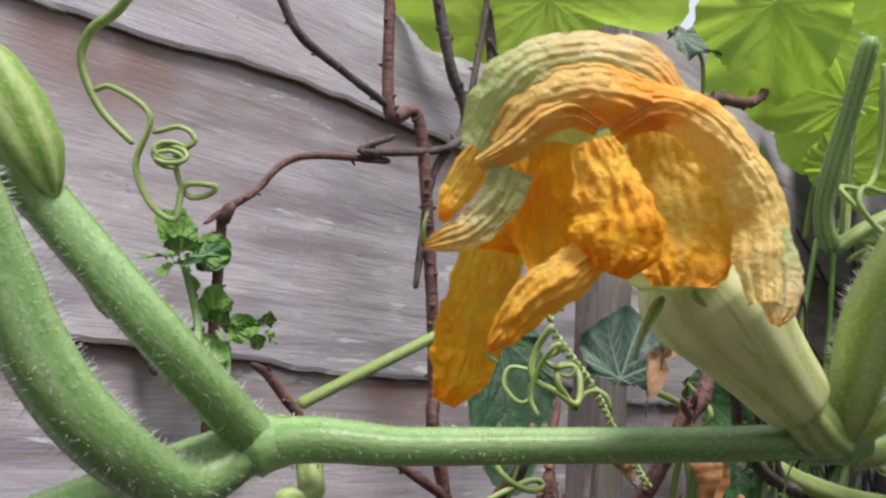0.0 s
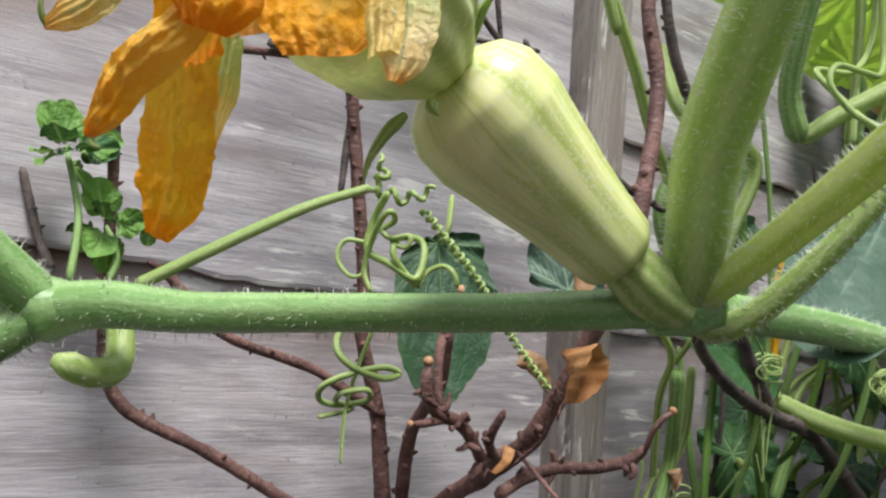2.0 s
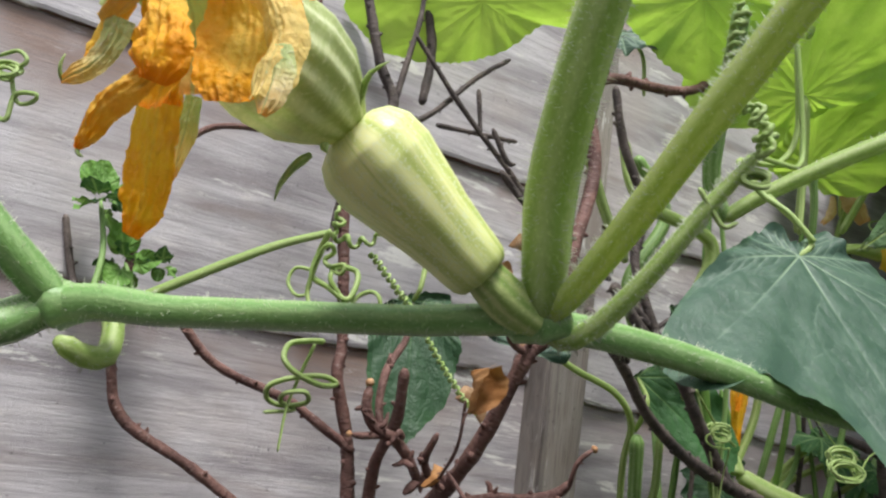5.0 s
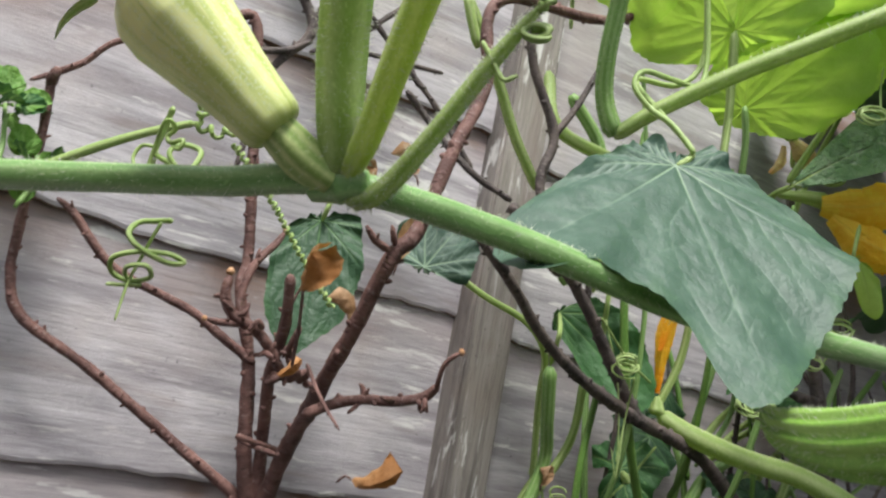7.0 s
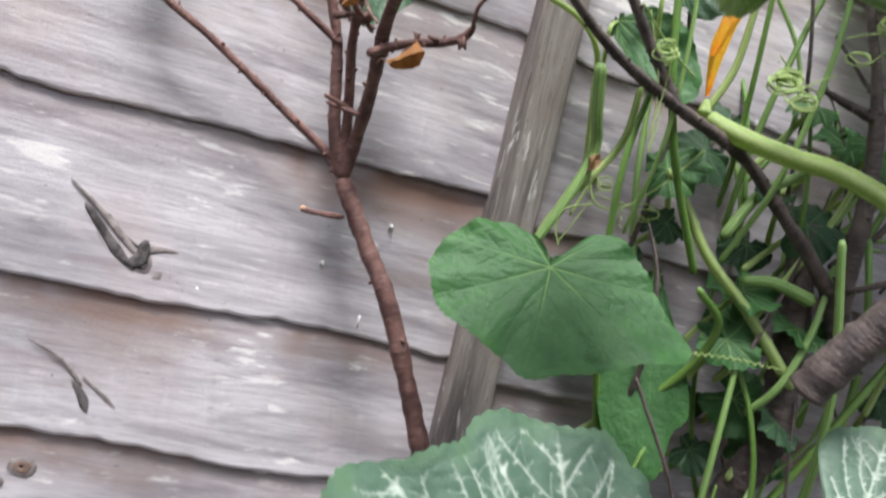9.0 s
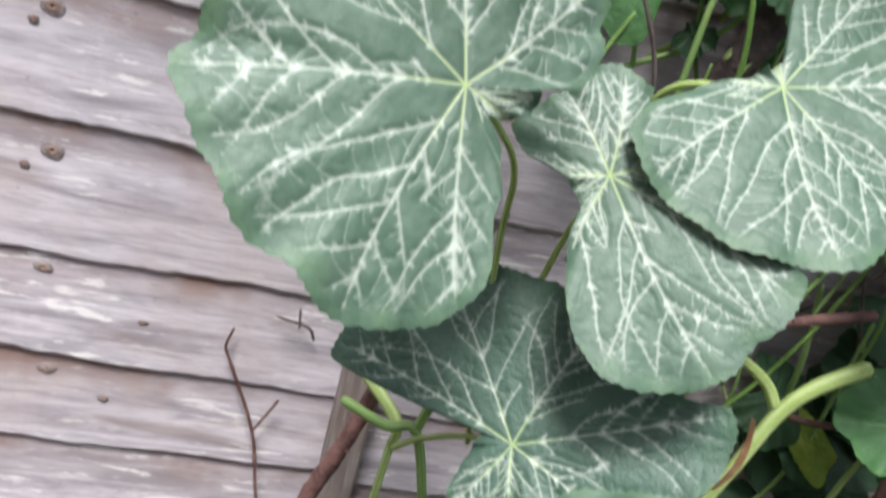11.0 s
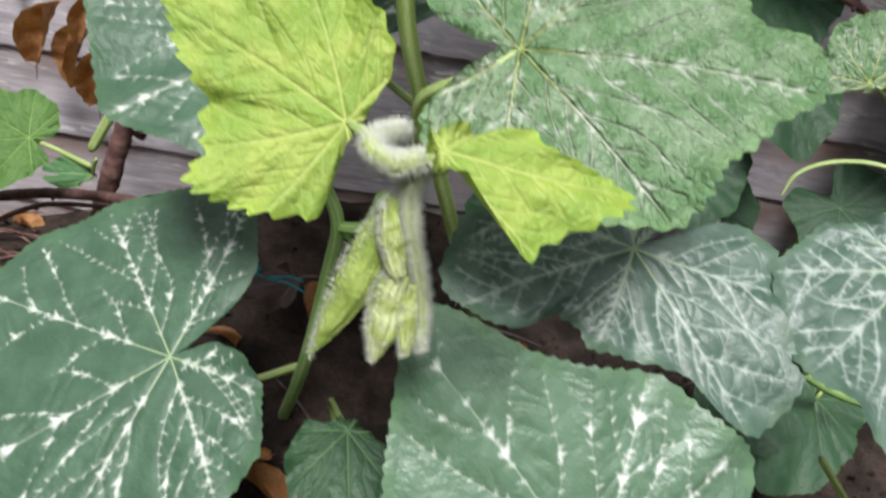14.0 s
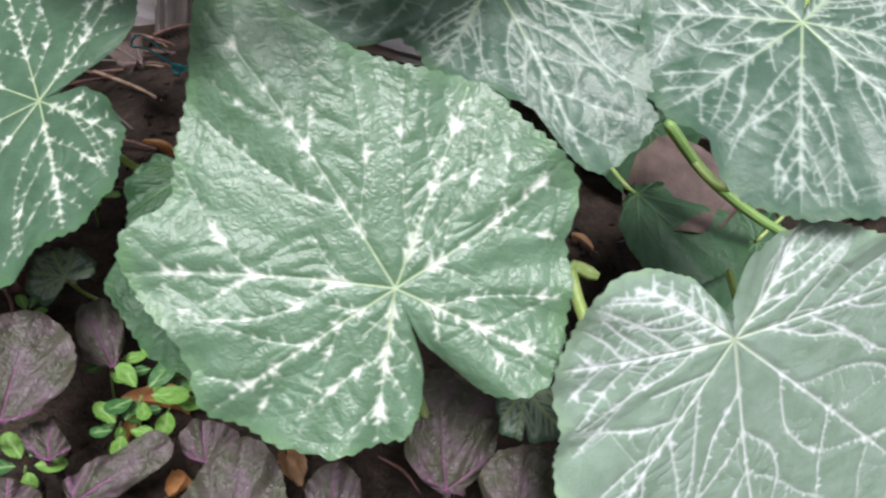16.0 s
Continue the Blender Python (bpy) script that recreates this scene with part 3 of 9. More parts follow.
        silver[ids] = (W0[hit] + (W1[hit] - W0[hit]) * t - dist).max(1)
    silver = silver - 0.09 * np.clip((F - 0.86) / 0.14, 0, 1)
    size = rim.max()
    along, normal = Vector(along).normalized(), Vector(normal).normalized()
    across = along.cross(normal)
    bulge = puff * 0.0010 * (np.clip(vein / 0.42, 0, 1) ** 0.7) * (1 - 0.4 * F)
    rr = np.hypot(X[:, 0], X[:, 1]) / size
    at = np.arctan2(X[:, 0], X[:, 1])
    ph = rng.uniform(0, 6, 4)
    lift = bulge + cup * rr**2 + fold * np.abs(X[:, 0]) / size - droop * np.clip(X[:, 1] / size, 0, 2) ** 2
    lift = lift + wave * F**2.5 * (np.sin(5 * at + ph[0]) + 0.6 * np.sin(9 * at + ph[1]) + 0.5 * np.sin(17 * at + ph[2]))
    c = Vector(centre)
    co = np.array(c)[None] + X[:, :1] / 100 * np.array(across)[None] + X[:, 1:] / 100 * np.array(along)[None] + lift[:, None] * np.array(normal)[None]
    faces = [(0, 1 + (j + 1) % spokes, 1 + j) for j in range(spokes)]
    for k in range(rings - 1):
        p, q = 1 + k * spokes, 1 + (k + 1) * spokes
        faces += [(p + j, p + (j + 1) % spokes, q + (j + 1) % spokes, q + j) for j in range(spokes)]
    me = bpy.data.meshes.new("blade")
    me.from_pydata(co.tolist(), [], faces)
    me.polygons.foreach_set("use_smooth", [True] * len(me.polygons))
    for key, field in (("vein", vein), ("silver", silver), ("margin", F)):
        me.attributes.new(key, "FLOAT", "POINT").data.foreach_set("value", field.astype(np.float32))
    uvl = me.uv_layers.new(name="UVMap")
    idx = np.empty(len(me.loops), np.int32)
    me.loops.foreach_get("vertex_index", idx)
    uvl.data.foreach_set("uv", X[idx].astype(np.float32).ravel())
    return me


def leaf(name, label, shape, material, seed, stalk_points=(), stalk_radii=(2.5, 3.0), stalk_skin=None, group="", category="leaf", **kw):
    """A leaf thing: blade and stalk."""
    centre, along, normal, outline = shape
    base = stalk_points[-1] if stalk_points else centre
    root = thing(name, base, label, category, group)
    if max(math.hypot(*p) for p in outline) > 5.5:
        kw = {"rings": 90, "spokes": 560, **kw} if group == LOW_GROUP else {"rings": 44, "spokes": 260, **kw}
    me = blade_mesh(centre, along, normal, outline, seed, **kw)
    me.materials.append(material)
    ob = new("blade", me)
    ob.parent = root
    ob.matrix_parent_inverse = Matrix.Translation(Vector(base)).inverted()
    if stalk_points:
        bm = tube([tuple(Vector(centre) - 0.001 * Vector(normal))] + list(stalk_points), stalk_radii, 10, 5, 0.05)
        part("leafstalk", bm, stalk_skin or PETIOLE_PALE, root)
    return root


# ---- fence ----
LINES = (0.33, 0.143, -0.009, -0.155, -0.295, -0.408, -0.528, -0.655, -0.766, -0.866, -0.965, -1.065, -1.165, -1.27, -1.38)
FENCE_Y = 0.345
LAP = 0.0048
POST_X = (0.446, 0.486)


def board(x0, x1, z0, z1, seed, flip=1.0):
    """One overlapping fence board with a wavy, bevelled lower edge."""
    rng = np.random.default_rng(seed)
    bm = bmesh.new()
    lay = bm.verts.layers.float.new("sheltered")
    n = 260
    ph = rng.uniform(0, 9, 4)
    cols = []
    for i in range(n + 1):
        x = x0 + (x1 - x0) * i / n
        w = 0.0028 * math.sin(x * 11 + ph[0]) + 0.0018 * math.sin(x * 27 + ph[1]) + 0.0018 * noise.noise(Vector((x * 38, ph[2], 0)))
        w += 0.0022 * noise.noise(Vector((x * 75, ph[3], 0))) + 0.0010 * noise.noise(Vector((x * 240, ph[3], 4)))
        b = z0 + w
        out = 0.0006 * math.sin(x * 7 + ph[1])
        f = FENCE_Y
        prof = ((f + 0.014, z1 + 0.02, 1), (f + 0.0075, z1 + 0.02, 1), (f + LAP + out, z1 - 0.001, 1), (f + LAP * 0.93 + out, z1 - 0.014 - 2.2 * w, 0.85), (f + LAP * 0.8 + out, z1 - 0.046 - 3 * w, 0), (f + out, b + 0.003, 0), (f + 0.0008 + out, b + 0.0004, 0.6), (f + 0.003 + out, b, 1), (f + 0.013 + out, b + 0.001, 1))
        col = []
        for y, z, shel in prof:
            v = bm.verts.new((x, y, z))
            v[lay] = shel
            col.append(v)
        cols.append(col)
    m = len(cols[0])
    for i in range(n):
        for j in range(m):
            f = bm.faces.new((cols[i][j], cols[i + 1][j], cols[i + 1][(j + 1) % m], cols[i][(j + 1) % m]))
            f.material_index = 1 if j in (6, 7) else 0
    bm.faces.new(cols[0][::-1])
    bm.faces.new(cols[-1])
    return bm


fence = thing("wall_fence", (0.4, FENCE_Y, -1.38), "weathered grey overlapping board fence with brown board edges", "fence", kind="structure")
for side, (x0, x1) in enumerate(((-2.1, POST_X[0] + 0.01), (POST_X[1] - 0.01, 3.0))):
    for i in range(len(LINES) - 1):
        shift = 0.0 if side == 0 else -0.012
        b = part("board", board(x0, x1, LINES[i + 1] + shift, LINES[i] + shift, 11 * i + side), WOOD, fence, smooth=False)
        b.data.materials.append(WOOD_EDGE)


def block(lo, hi, bevel=0.002):
    bm = bmesh.new()
    bmesh.ops.create_cube(bm, size=1.0)
    for v in bm.verts:
        v.co = Vector([(a + b) / 2 + c * (b - a) for a, b, c in zip(lo, hi, v.co)])
    bmesh.ops.bevel(bm, geom=bm.edges[:], offset=bevel, segments=2, affect="EDGES")
    return bm


post = part("post", block((POST_X[0], FENCE_Y - 0.022, -1.38), (POST_X[1], FENCE_Y + 0.03, 0.36), 0.003), WOOD_POST, fence, "upright weathered fence batten", smooth=False)


KNOT_RING = mottled("wood_knot_ring", (0.20, 0.17, 0.165), (0.34, 0.30, 0.29), 160.0, 0.85, 0.2)
PAINT = mottled("white_paint_fleck", (0.72, 0.72, 0.70), (0.82, 0.82, 0.80), 90.0, 0.6, 0.3)


def knot(x, z, wide, high, skin=KNOT):
    """An eye of grain: a dim ring, a dark crack and a brown heart."""
    ph = x * 900
    i = max(k for k in range(len(LINES) - 1) if LINES[k] > z)
    at_y = FENCE_Y + LAP * (z - LINES[i + 1]) / (LINES[i] - LINES[i + 1]) - 0.0004
    for name, steps, mat in (("knot", ((1.0, 0.0006), (0.86, 0.0), (0.62, 0.0)), KNOT_RING), ("knot_heart", ((0.64, 0.0002), (0.56, -0.0003), (0.3, -0.0003), (0.1, 0.0)), skin)):
        bm = bmesh.new()
        rows = [[bm.verts.new((x + wide * f * math.cos(t) * (1 + 0.10 * math.sin(2 * t + ph)), at_y + y, z + high * f * math.sin(t) * (1 + 0.12 * math.sin(3 * t + ph)))) for t in np.linspace(0, 2 * math.pi, 22, endpoint=False)] for f, y in steps]
        for p, q in zip(rows, rows[1:]):
            for j in range(22):
                bm.faces.new((p[j], q[j], q[(j + 1) % 22], p[(j + 1) % 22]))
        bm.faces.new(rows[-1])
        part(name, bm, mat, fence)


for x, z, w, h in ((0.145, -0.435, 0.011, 0.0075), (0.131, -0.448, 0.005, 0.004), (0.152, -0.558, 0.011, 0.008), (0.130, -0.575, 0.005, 0.004), (0.151, -0.674, 0.010, 0.006), (0.16, -0.784, 0.010, 0.006), (0.215, -0.81, 0.006, 0.004), (0.075, -0.63, 0.006, 0.004), (0.03, -0.51, 0.008, 0.005), (0.245, -0.715, 0.005, 0.003)):
    knot(x, z, w, h)
knot(0.192, -0.269, 0.007, 0.010, DARK_KNOT)
# torn branch scar: a raised ridge of grey wood ending at a dark hole
for pts, rad, skin in (
    ([(0.1312, 0.3450, -0.2198), (0.1543, 0.3450, -0.2360), (0.1711, 0.3450, -0.2504), (0.1873, 0.3450, -0.2645)], (0.8, 2.2, 2.6, 2.0), KNOT_RING),
    ([(0.1560, 0.3460, -0.2534), (0.1702, 0.3460, -0.2701), (0.1857, 0.3460, -0.2798)], (0.6, 1.6, 1.2), KNOT_RING),
    ([(0.1612, 0.3460, -0.2382), (0.1785, 0.3460, -0.2544), (0.1897, 0.3460, -0.2595)], (0.5, 1.4, 1.2), DARK_KNOT),
    ([(0.1445, 0.3460, -0.2346), (0.1713, 0.3460, -0.2629), (0.1898, 0.3460, -0.2774)], (2, 4, 3), DARK_KNOT),
    ([(0.1823, 0.3440, -0.2730), (0.1902, 0.3440, -0.2663), (0.1910, 0.3440, -0.2518)], (3.5, 5.5, 3), DARK_KNOT),
    ([(0.1913, 0.3460, -0.2593), (0.2022, 0.3460, -0.2566), (0.2156, 0.3460, -0.2560)], (4, 2.5, 0.6), KNOT_RING),
    ([(0.1645, 0.3460, -0.3651), (0.1750, 0.3460, -0.3788), (0.1859, 0.3460, -0.4058)], (1.2, 3.2, 0.8), DARK_KNOT),
    ([(0.1293, 0.3460, -0.3401), (0.1542, 0.3460, -0.3516), (0.1715, 0.3460, -0.3680)], (0.5, 1.6, 1.2), KNOT_RING),
    ([(0.1707, 0.3460, -0.3612), (0.1902, 0.3460, -0.3750), (0.2055, 0.3460, -0.3879)], (1.0, 1.8, 0.5), KNOT_RING),
    ([(0.1991, 0.3460, -0.2812), (0.2045, 0.3460, -0.2768), (0.2063, 0.3460, -0.2711)], (2, 3.5, 1.5), KNOT_RING),
):
    bm = tube(pts, rad, 14, 5, 0.12, 0.2, 0.003)
    for v in bm.verts:
        v.co.y = FENCE_Y + 0.0012 + (v.co.y - FENCE_Y) * 0.32
    part("knot_scar", bm, skin, fence)
for place, long in (((0.2344, 0.3430, -0.2851), 0.014), ((0.3629, 0.3430, -0.2793), 0.012), ((0.3228, 0.3430, -0.2390), 0.004), ((0.3712, 0.3430, -0.1971), 0.004)):
    c = Vector(place)
    part("paint_fleck", block((c.x - 0.0016, FENCE_Y + 0.0008, c.z - long / 2), (c.x + 0.0016, FENCE_Y + 0.006, c.z + long / 2), 0.0006), PAINT, fence)

# ---- ground ----
def soil_height(y, x=0.7):
    """The bed rises from the fence foot towards the front, and along the fence."""
    foot = -1.30 + 0.11 * min(1.0, max(0.0, (x - 0.25) / 0.25))
    return foot + (-1.19 - foot) * min(1.0, max(0.0, (0.3 - y) / 0.55))


bm = bmesh.new()
for ix in range(121):
    for iy in range(81):
        x, y = -1.2 + ix * 0.03, -1.4 + iy * 0.0225
        bm.verts.new((x, y, soil_height(y, x) + 0.018 * noise.noise(Vector((x * 9, y * 9, 0))) + 0.007 * noise.noise(Vector((x * 37, y * 37, 3)))))
bm.verts.ensure_lookup_table()
for ix in range(120):
    for iy in range(80):
        a = ix * 81 + iy
        bm.faces.new([bm.verts[q] for q in (a, a + 81, a + 82, a + 1)])
part("ground", bm, SOIL, None, "dark crumbly garden soil")["kind"] = "structure"
bpy.data.objects["ground"]["category"] = "soil"
bm = bmesh.new()
bmesh.ops.create_grid(bm, x_segments=40, y_segments=40, size=60.0)
for v in bm.verts:
    v.co.z = -1.40
far = part("ground", bm, SOIL, None, "garden ground reaching away from the bed")
tagged(far, category="ground", kind="structure")

# plain unseen walls that close the garden, added to block low sky light
for name, lo, hi in (("wall_south", (-2.2, -1.75, -1.4), (3.0, -1.65, 0.45)), ("wall_west", (-2.2, -1.65, -1.4), (-2.1, 0.5, 0.75)), ("wall_east", (3.0, -1.75, -1.4), (3.1, 0.5, 0.75))):
    tagged(part(name, block(lo, hi, 0.004), WOOD_POST, None, "unseen plain wall added to block low sky light", smooth=False), category="wall", kind="structure")

# ---- squash vine ----
vine = thing("squash_vine", (0.25, 0.083, -0.015), "green ribbed hairy squash vine growing along the fence", "vine")
NODE_L, NODE = (0.1135, 0.200, -0.0315), (0.252, 0.084, -0.0155)
BETWEEN = [tuple(Vector(NODE_L).lerp(Vector(NODE), f) + Vector((0, 0, -0.0008))) for f in (0.25, 0.5, 0.75)]
main = [(0.0328, 0.2686, -0.0816), (0.0640, 0.2442, -0.0609), NODE_L, BETWEEN[0], BETWEEN[1], BETWEEN[2], NODE, (0.3197, 0.0804, -0.0156), (0.415, 0.079, -0.023), (0.4709, 0.0675, -0.0215), (0.5874, 0.0853, -0.0120)]
part("stem", tube(main, (9, 8.5, 7.6, 5.9, 5.5, 5.4, 5.3, 5.6, 5.7, 6, 6), 20, 5, 0.06, 0.02), STEM, vine)
for place, size in ((NODE_L, 10.0), (NODE, 7.6)):
    c = Vector(place)
    part("joint", tube([c + Vector((-0.009, 0.006, -0.004)), c, c + Vector((0.009, -0.006, 0.001))], (size * 0.55, size, size * 0.6), 20, 5, 0.05, 0.08, 0.001), STEM, vine)
part("hairs", hairs(main, (9, 8.5, 7.6, 5.9, 5.5, 5.4, 5.3, 5.6, 5.7, 6, 6), 3000, 0.0028, 1), HAIR, vine)
# Skins carry the light: darker on the two shaded stalks, paler on the rest.
for pts, rad, skin in (
    ([NODE_L, (0.0793, 0.1963, -0.0029), (0.0500, 0.2108, 0.0287), (0.0240, 0.2206, 0.0560), (-0.0105, 0.2294, 0.0918)], (7, 7, 7, 7, 7), STEM),
    ([NODE_L, (0.0926, 0.2027, -0.0432), (0.0676, 0.1948, -0.0307), (0.0480, 0.1942, -0.0111), (0.0312, 0.1958, 0.0179), (0.0151, 0.1969, 0.0467)], (6, 8, 8.5, 8.5, 8, 8), STEM),
    ([NODE, (0.2443, 0.0753, 0.0047), (0.2382, 0.0684, 0.0237), (0.2297, 0.0516, 0.0487), (0.2244, 0.0349, 0.0750), (0.2215, 0.0154, 0.1058)], (6, 8, 8.4, 8.0, 7.6, 7), PETIOLE_PALE),
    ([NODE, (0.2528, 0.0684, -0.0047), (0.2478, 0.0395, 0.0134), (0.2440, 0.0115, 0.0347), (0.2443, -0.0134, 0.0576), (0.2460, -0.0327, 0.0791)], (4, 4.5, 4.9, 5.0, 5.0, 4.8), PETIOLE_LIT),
    ([NODE, (0.2594, 0.0809, -0.0198), (0.2645, 0.0719, -0.0155), (0.2706, 0.0561, 0.0015), (0.2787, 0.0394, 0.0257), (0.2856, 0.0279, 0.0429)], (3.5, 4.0, 3.6, 3.2, 2.8, 1.5), PETIOLE_PALE),
):
    part("leafstalk", tube(pts, rad, 18, 7, 0.045, 0.03), skin, vine)
    part("hairs", hairs(pts, rad, 1500, 0.0014 + 0.00025 * rad[2], len(pts) + int(rad[1] * 10)), HAIR, vine)

# ---- squash fruit and wilted flower ----
fruit = thing("squash_fruit", tuple(NODE), "young pale green striped squash with a wilted orange flower", "squash")


def fruit_body():
    ends = np.array((0.2290, 0.0858, -0.0048)), np.array((0.1762, 0.0968, 0.0332))
    axis = [tuple(ends[0] + f * (ends[1] - ends[0])) for f in (0.0, 0.06, 0.22, 0.38, 0.55, 0.72, 0.85, 0.94, 1.0)]
    return tube(axis, (8.0, 11.2, 12.4, 14.0, 16.4, 18.6, 18.2, 14.8, 7.5), 60, 10, 0.013, 0.012, 0.0012)


part("body", fruit_body(), FRUIT, fruit)
STALK_AXIS = [NODE, (0.2471, 0.0852, -0.0140), (0.2379, 0.0857, -0.0102), (0.2256, 0.0866, -0.0024)]
part("stalk", tube(STALK_AXIS, (8.0, 7.6, 7.8, 6.5), 30, 5, 0.06, 0.03, 0.002), stalk("yellow_green_fruit_stalk_skin", (0.27, 0.40, 0.10), (0.52, 0.60, 0.24), 10, 0.45, 0.1), fruit, "ribbed yellow-green fruit stalk")
part("hairs", hairs(STALK_AXIS, (7.4, 7.2, 7.6, 5.4), 260, 0.002, 77), HAIR, fruit)


def ring_sheet(rows, closed=False):
    """A sheet through rows of points, with a thickness of its own."""
    bm = bmesh.new()
    uvl = bm.loops.layers.uv.new("UVMap")
    vs = [[bm.verts.new(p) for p in row] for row in rows]
    n = len(rows[0])
    for i in range(len(rows) - 1):
        for j in range(n if closed else n - 1):
            k = (j + 1) % n
            f = bm.faces.new((vs[i][j], vs[i][k], vs[i + 1][k], vs[i + 1][j]))
            for lp, (x, y) in zip(f.loops, ((j, i), (j + 1, i), (j + 1, i + 1), (j, i + 1))):
                lp[uvl].uv = (x / (n - (0 if closed else 1)), y / (len(rows) - 1))
    return bm


CALYX = [(0.1766, 0.0966, 0.0330), (0.1695, 0.0935, 0.0352), (0.1585, 0.0885, 0.0378), (0.1480, 0.0840, 0.0402), (0.1380, 0.0800, 0.0424)]
cal_path, cal_u = spline(CALYX, 0.0015)
_, cal_a, cal_b = frames(cal_path)
cal_r = np.interp(cal_u, range(5), (6.5, 12.0, 18.5, 20.5, 19.0)) / 1000
rows = [[p + r * (1 + 0.03 * math.cos(15 * t)) * (math.cos(t) * a + math.sin(t) * b) for t in np.linspace(0, 2 * math.pi, 75, endpoint=False)] for p, r, a, b in zip(cal_path, cal_r, cal_a, cal_b)]
part("flower_tube", ring_sheet(rows, True), stalk("pale_ribbed_flower_tube", (0.44, 0.53, 0.21), (0.66, 0.70, 0.42), 15, 0.5, 0.25), fruit, "pale green ribbed flower tube")
for pts in (
    [(0.1736, 0.0866, 0.0329), (0.1723, 0.0799, 0.0381), (0.1721, 0.0749, 0.0431), (0.1753, 0.0697, 0.0463)],
    [(0.1650, 0.0932, 0.0196), (0.1609, 0.0935, 0.0146), (0.1581, 0.0947, 0.0082), (0.1577, 0.0953, 0.0030)],
    [(0.1663, 0.0848, 0.0212), (0.1653, 0.0825, 0.0190), (0.1663, 0.0812, 0.0174)],
):
    part("sepal", tube(pts, (1.8, 1.4, 0.8, 0.25), 8), PETIOLE_PALE, fruit)


def petal(spine, widths, skin, seed, arch=0.25, hint=(-0.64, -0.75, -0.16), crumple=1.0, curl=0.0):
    """One wilted petal: a crumpled sheet along a curve, arched across."""
    path, u = spline(spine, 0.0009)
    w = np.interp(u, np.arange(len(widths)) * u[-1] / (len(widths) - 1), widths) / 1000
    tan = np.gradient(path, axis=0)
    tan /= np.linalg.norm(tan, axis=1)[:, None]
    rng = np.random.default_rng(seed)
    ph = rng.uniform(0, 50, 3)
    rows = []
    for i, (p, t) in enumerate(zip(path, tan)):
        side = np.cross(t, hint)
        side /= np.linalg.norm(side)
        up = np.cross(side, t)
        row = []
        for s in np.linspace(-1, 1, 57):
            v = i / len(path)
            edge = w[i] * (1 + 0.15 * noise.noise(Vector((v * 9, math.copysign(3.0, s), ph[0]))) + 0.07 * noise.noise(Vector((v * 34, math.copysign(3.0, s), ph[1]))))
            z = arch * w[i] * (1 - s * s) + curl * w[i] * abs(s) ** 3
            flat = Vector((p + side * (s * edge / 2)).tolist())
            fold = 0.0009 * crumple * noise.noise(flat * 110 + Vector((ph[1], 0, 0))) + 0.0004 * crumple * noise.noise(flat * 260 + Vector((ph[2], 0, 0)))
            fold += 0.0004 * crumple * noise.noise(flat * 560) + 0.0006 * crumple * noise.noise(Vector((s * 5 + ph[1], v * 2.0, ph[2])))
            fold += 0.0007 * crumple * (0.35 - abs(noise.noise(Vector((s * edge * 130, i * 0.055, ph[0]))))) + 0.0005 * crumple * (0.35 - abs(noise.noise(Vector((s * edge * 260 + i * 0.05, i * 0.16, ph[1])))))
            fold += 0.0003 * crumple * (0.35 - abs(noise.noise(flat * 620)))
            row.append(p + side * (s * edge / 2) + up * (z + fold))
        rows.append(row)
    return ring_sheet(rows)


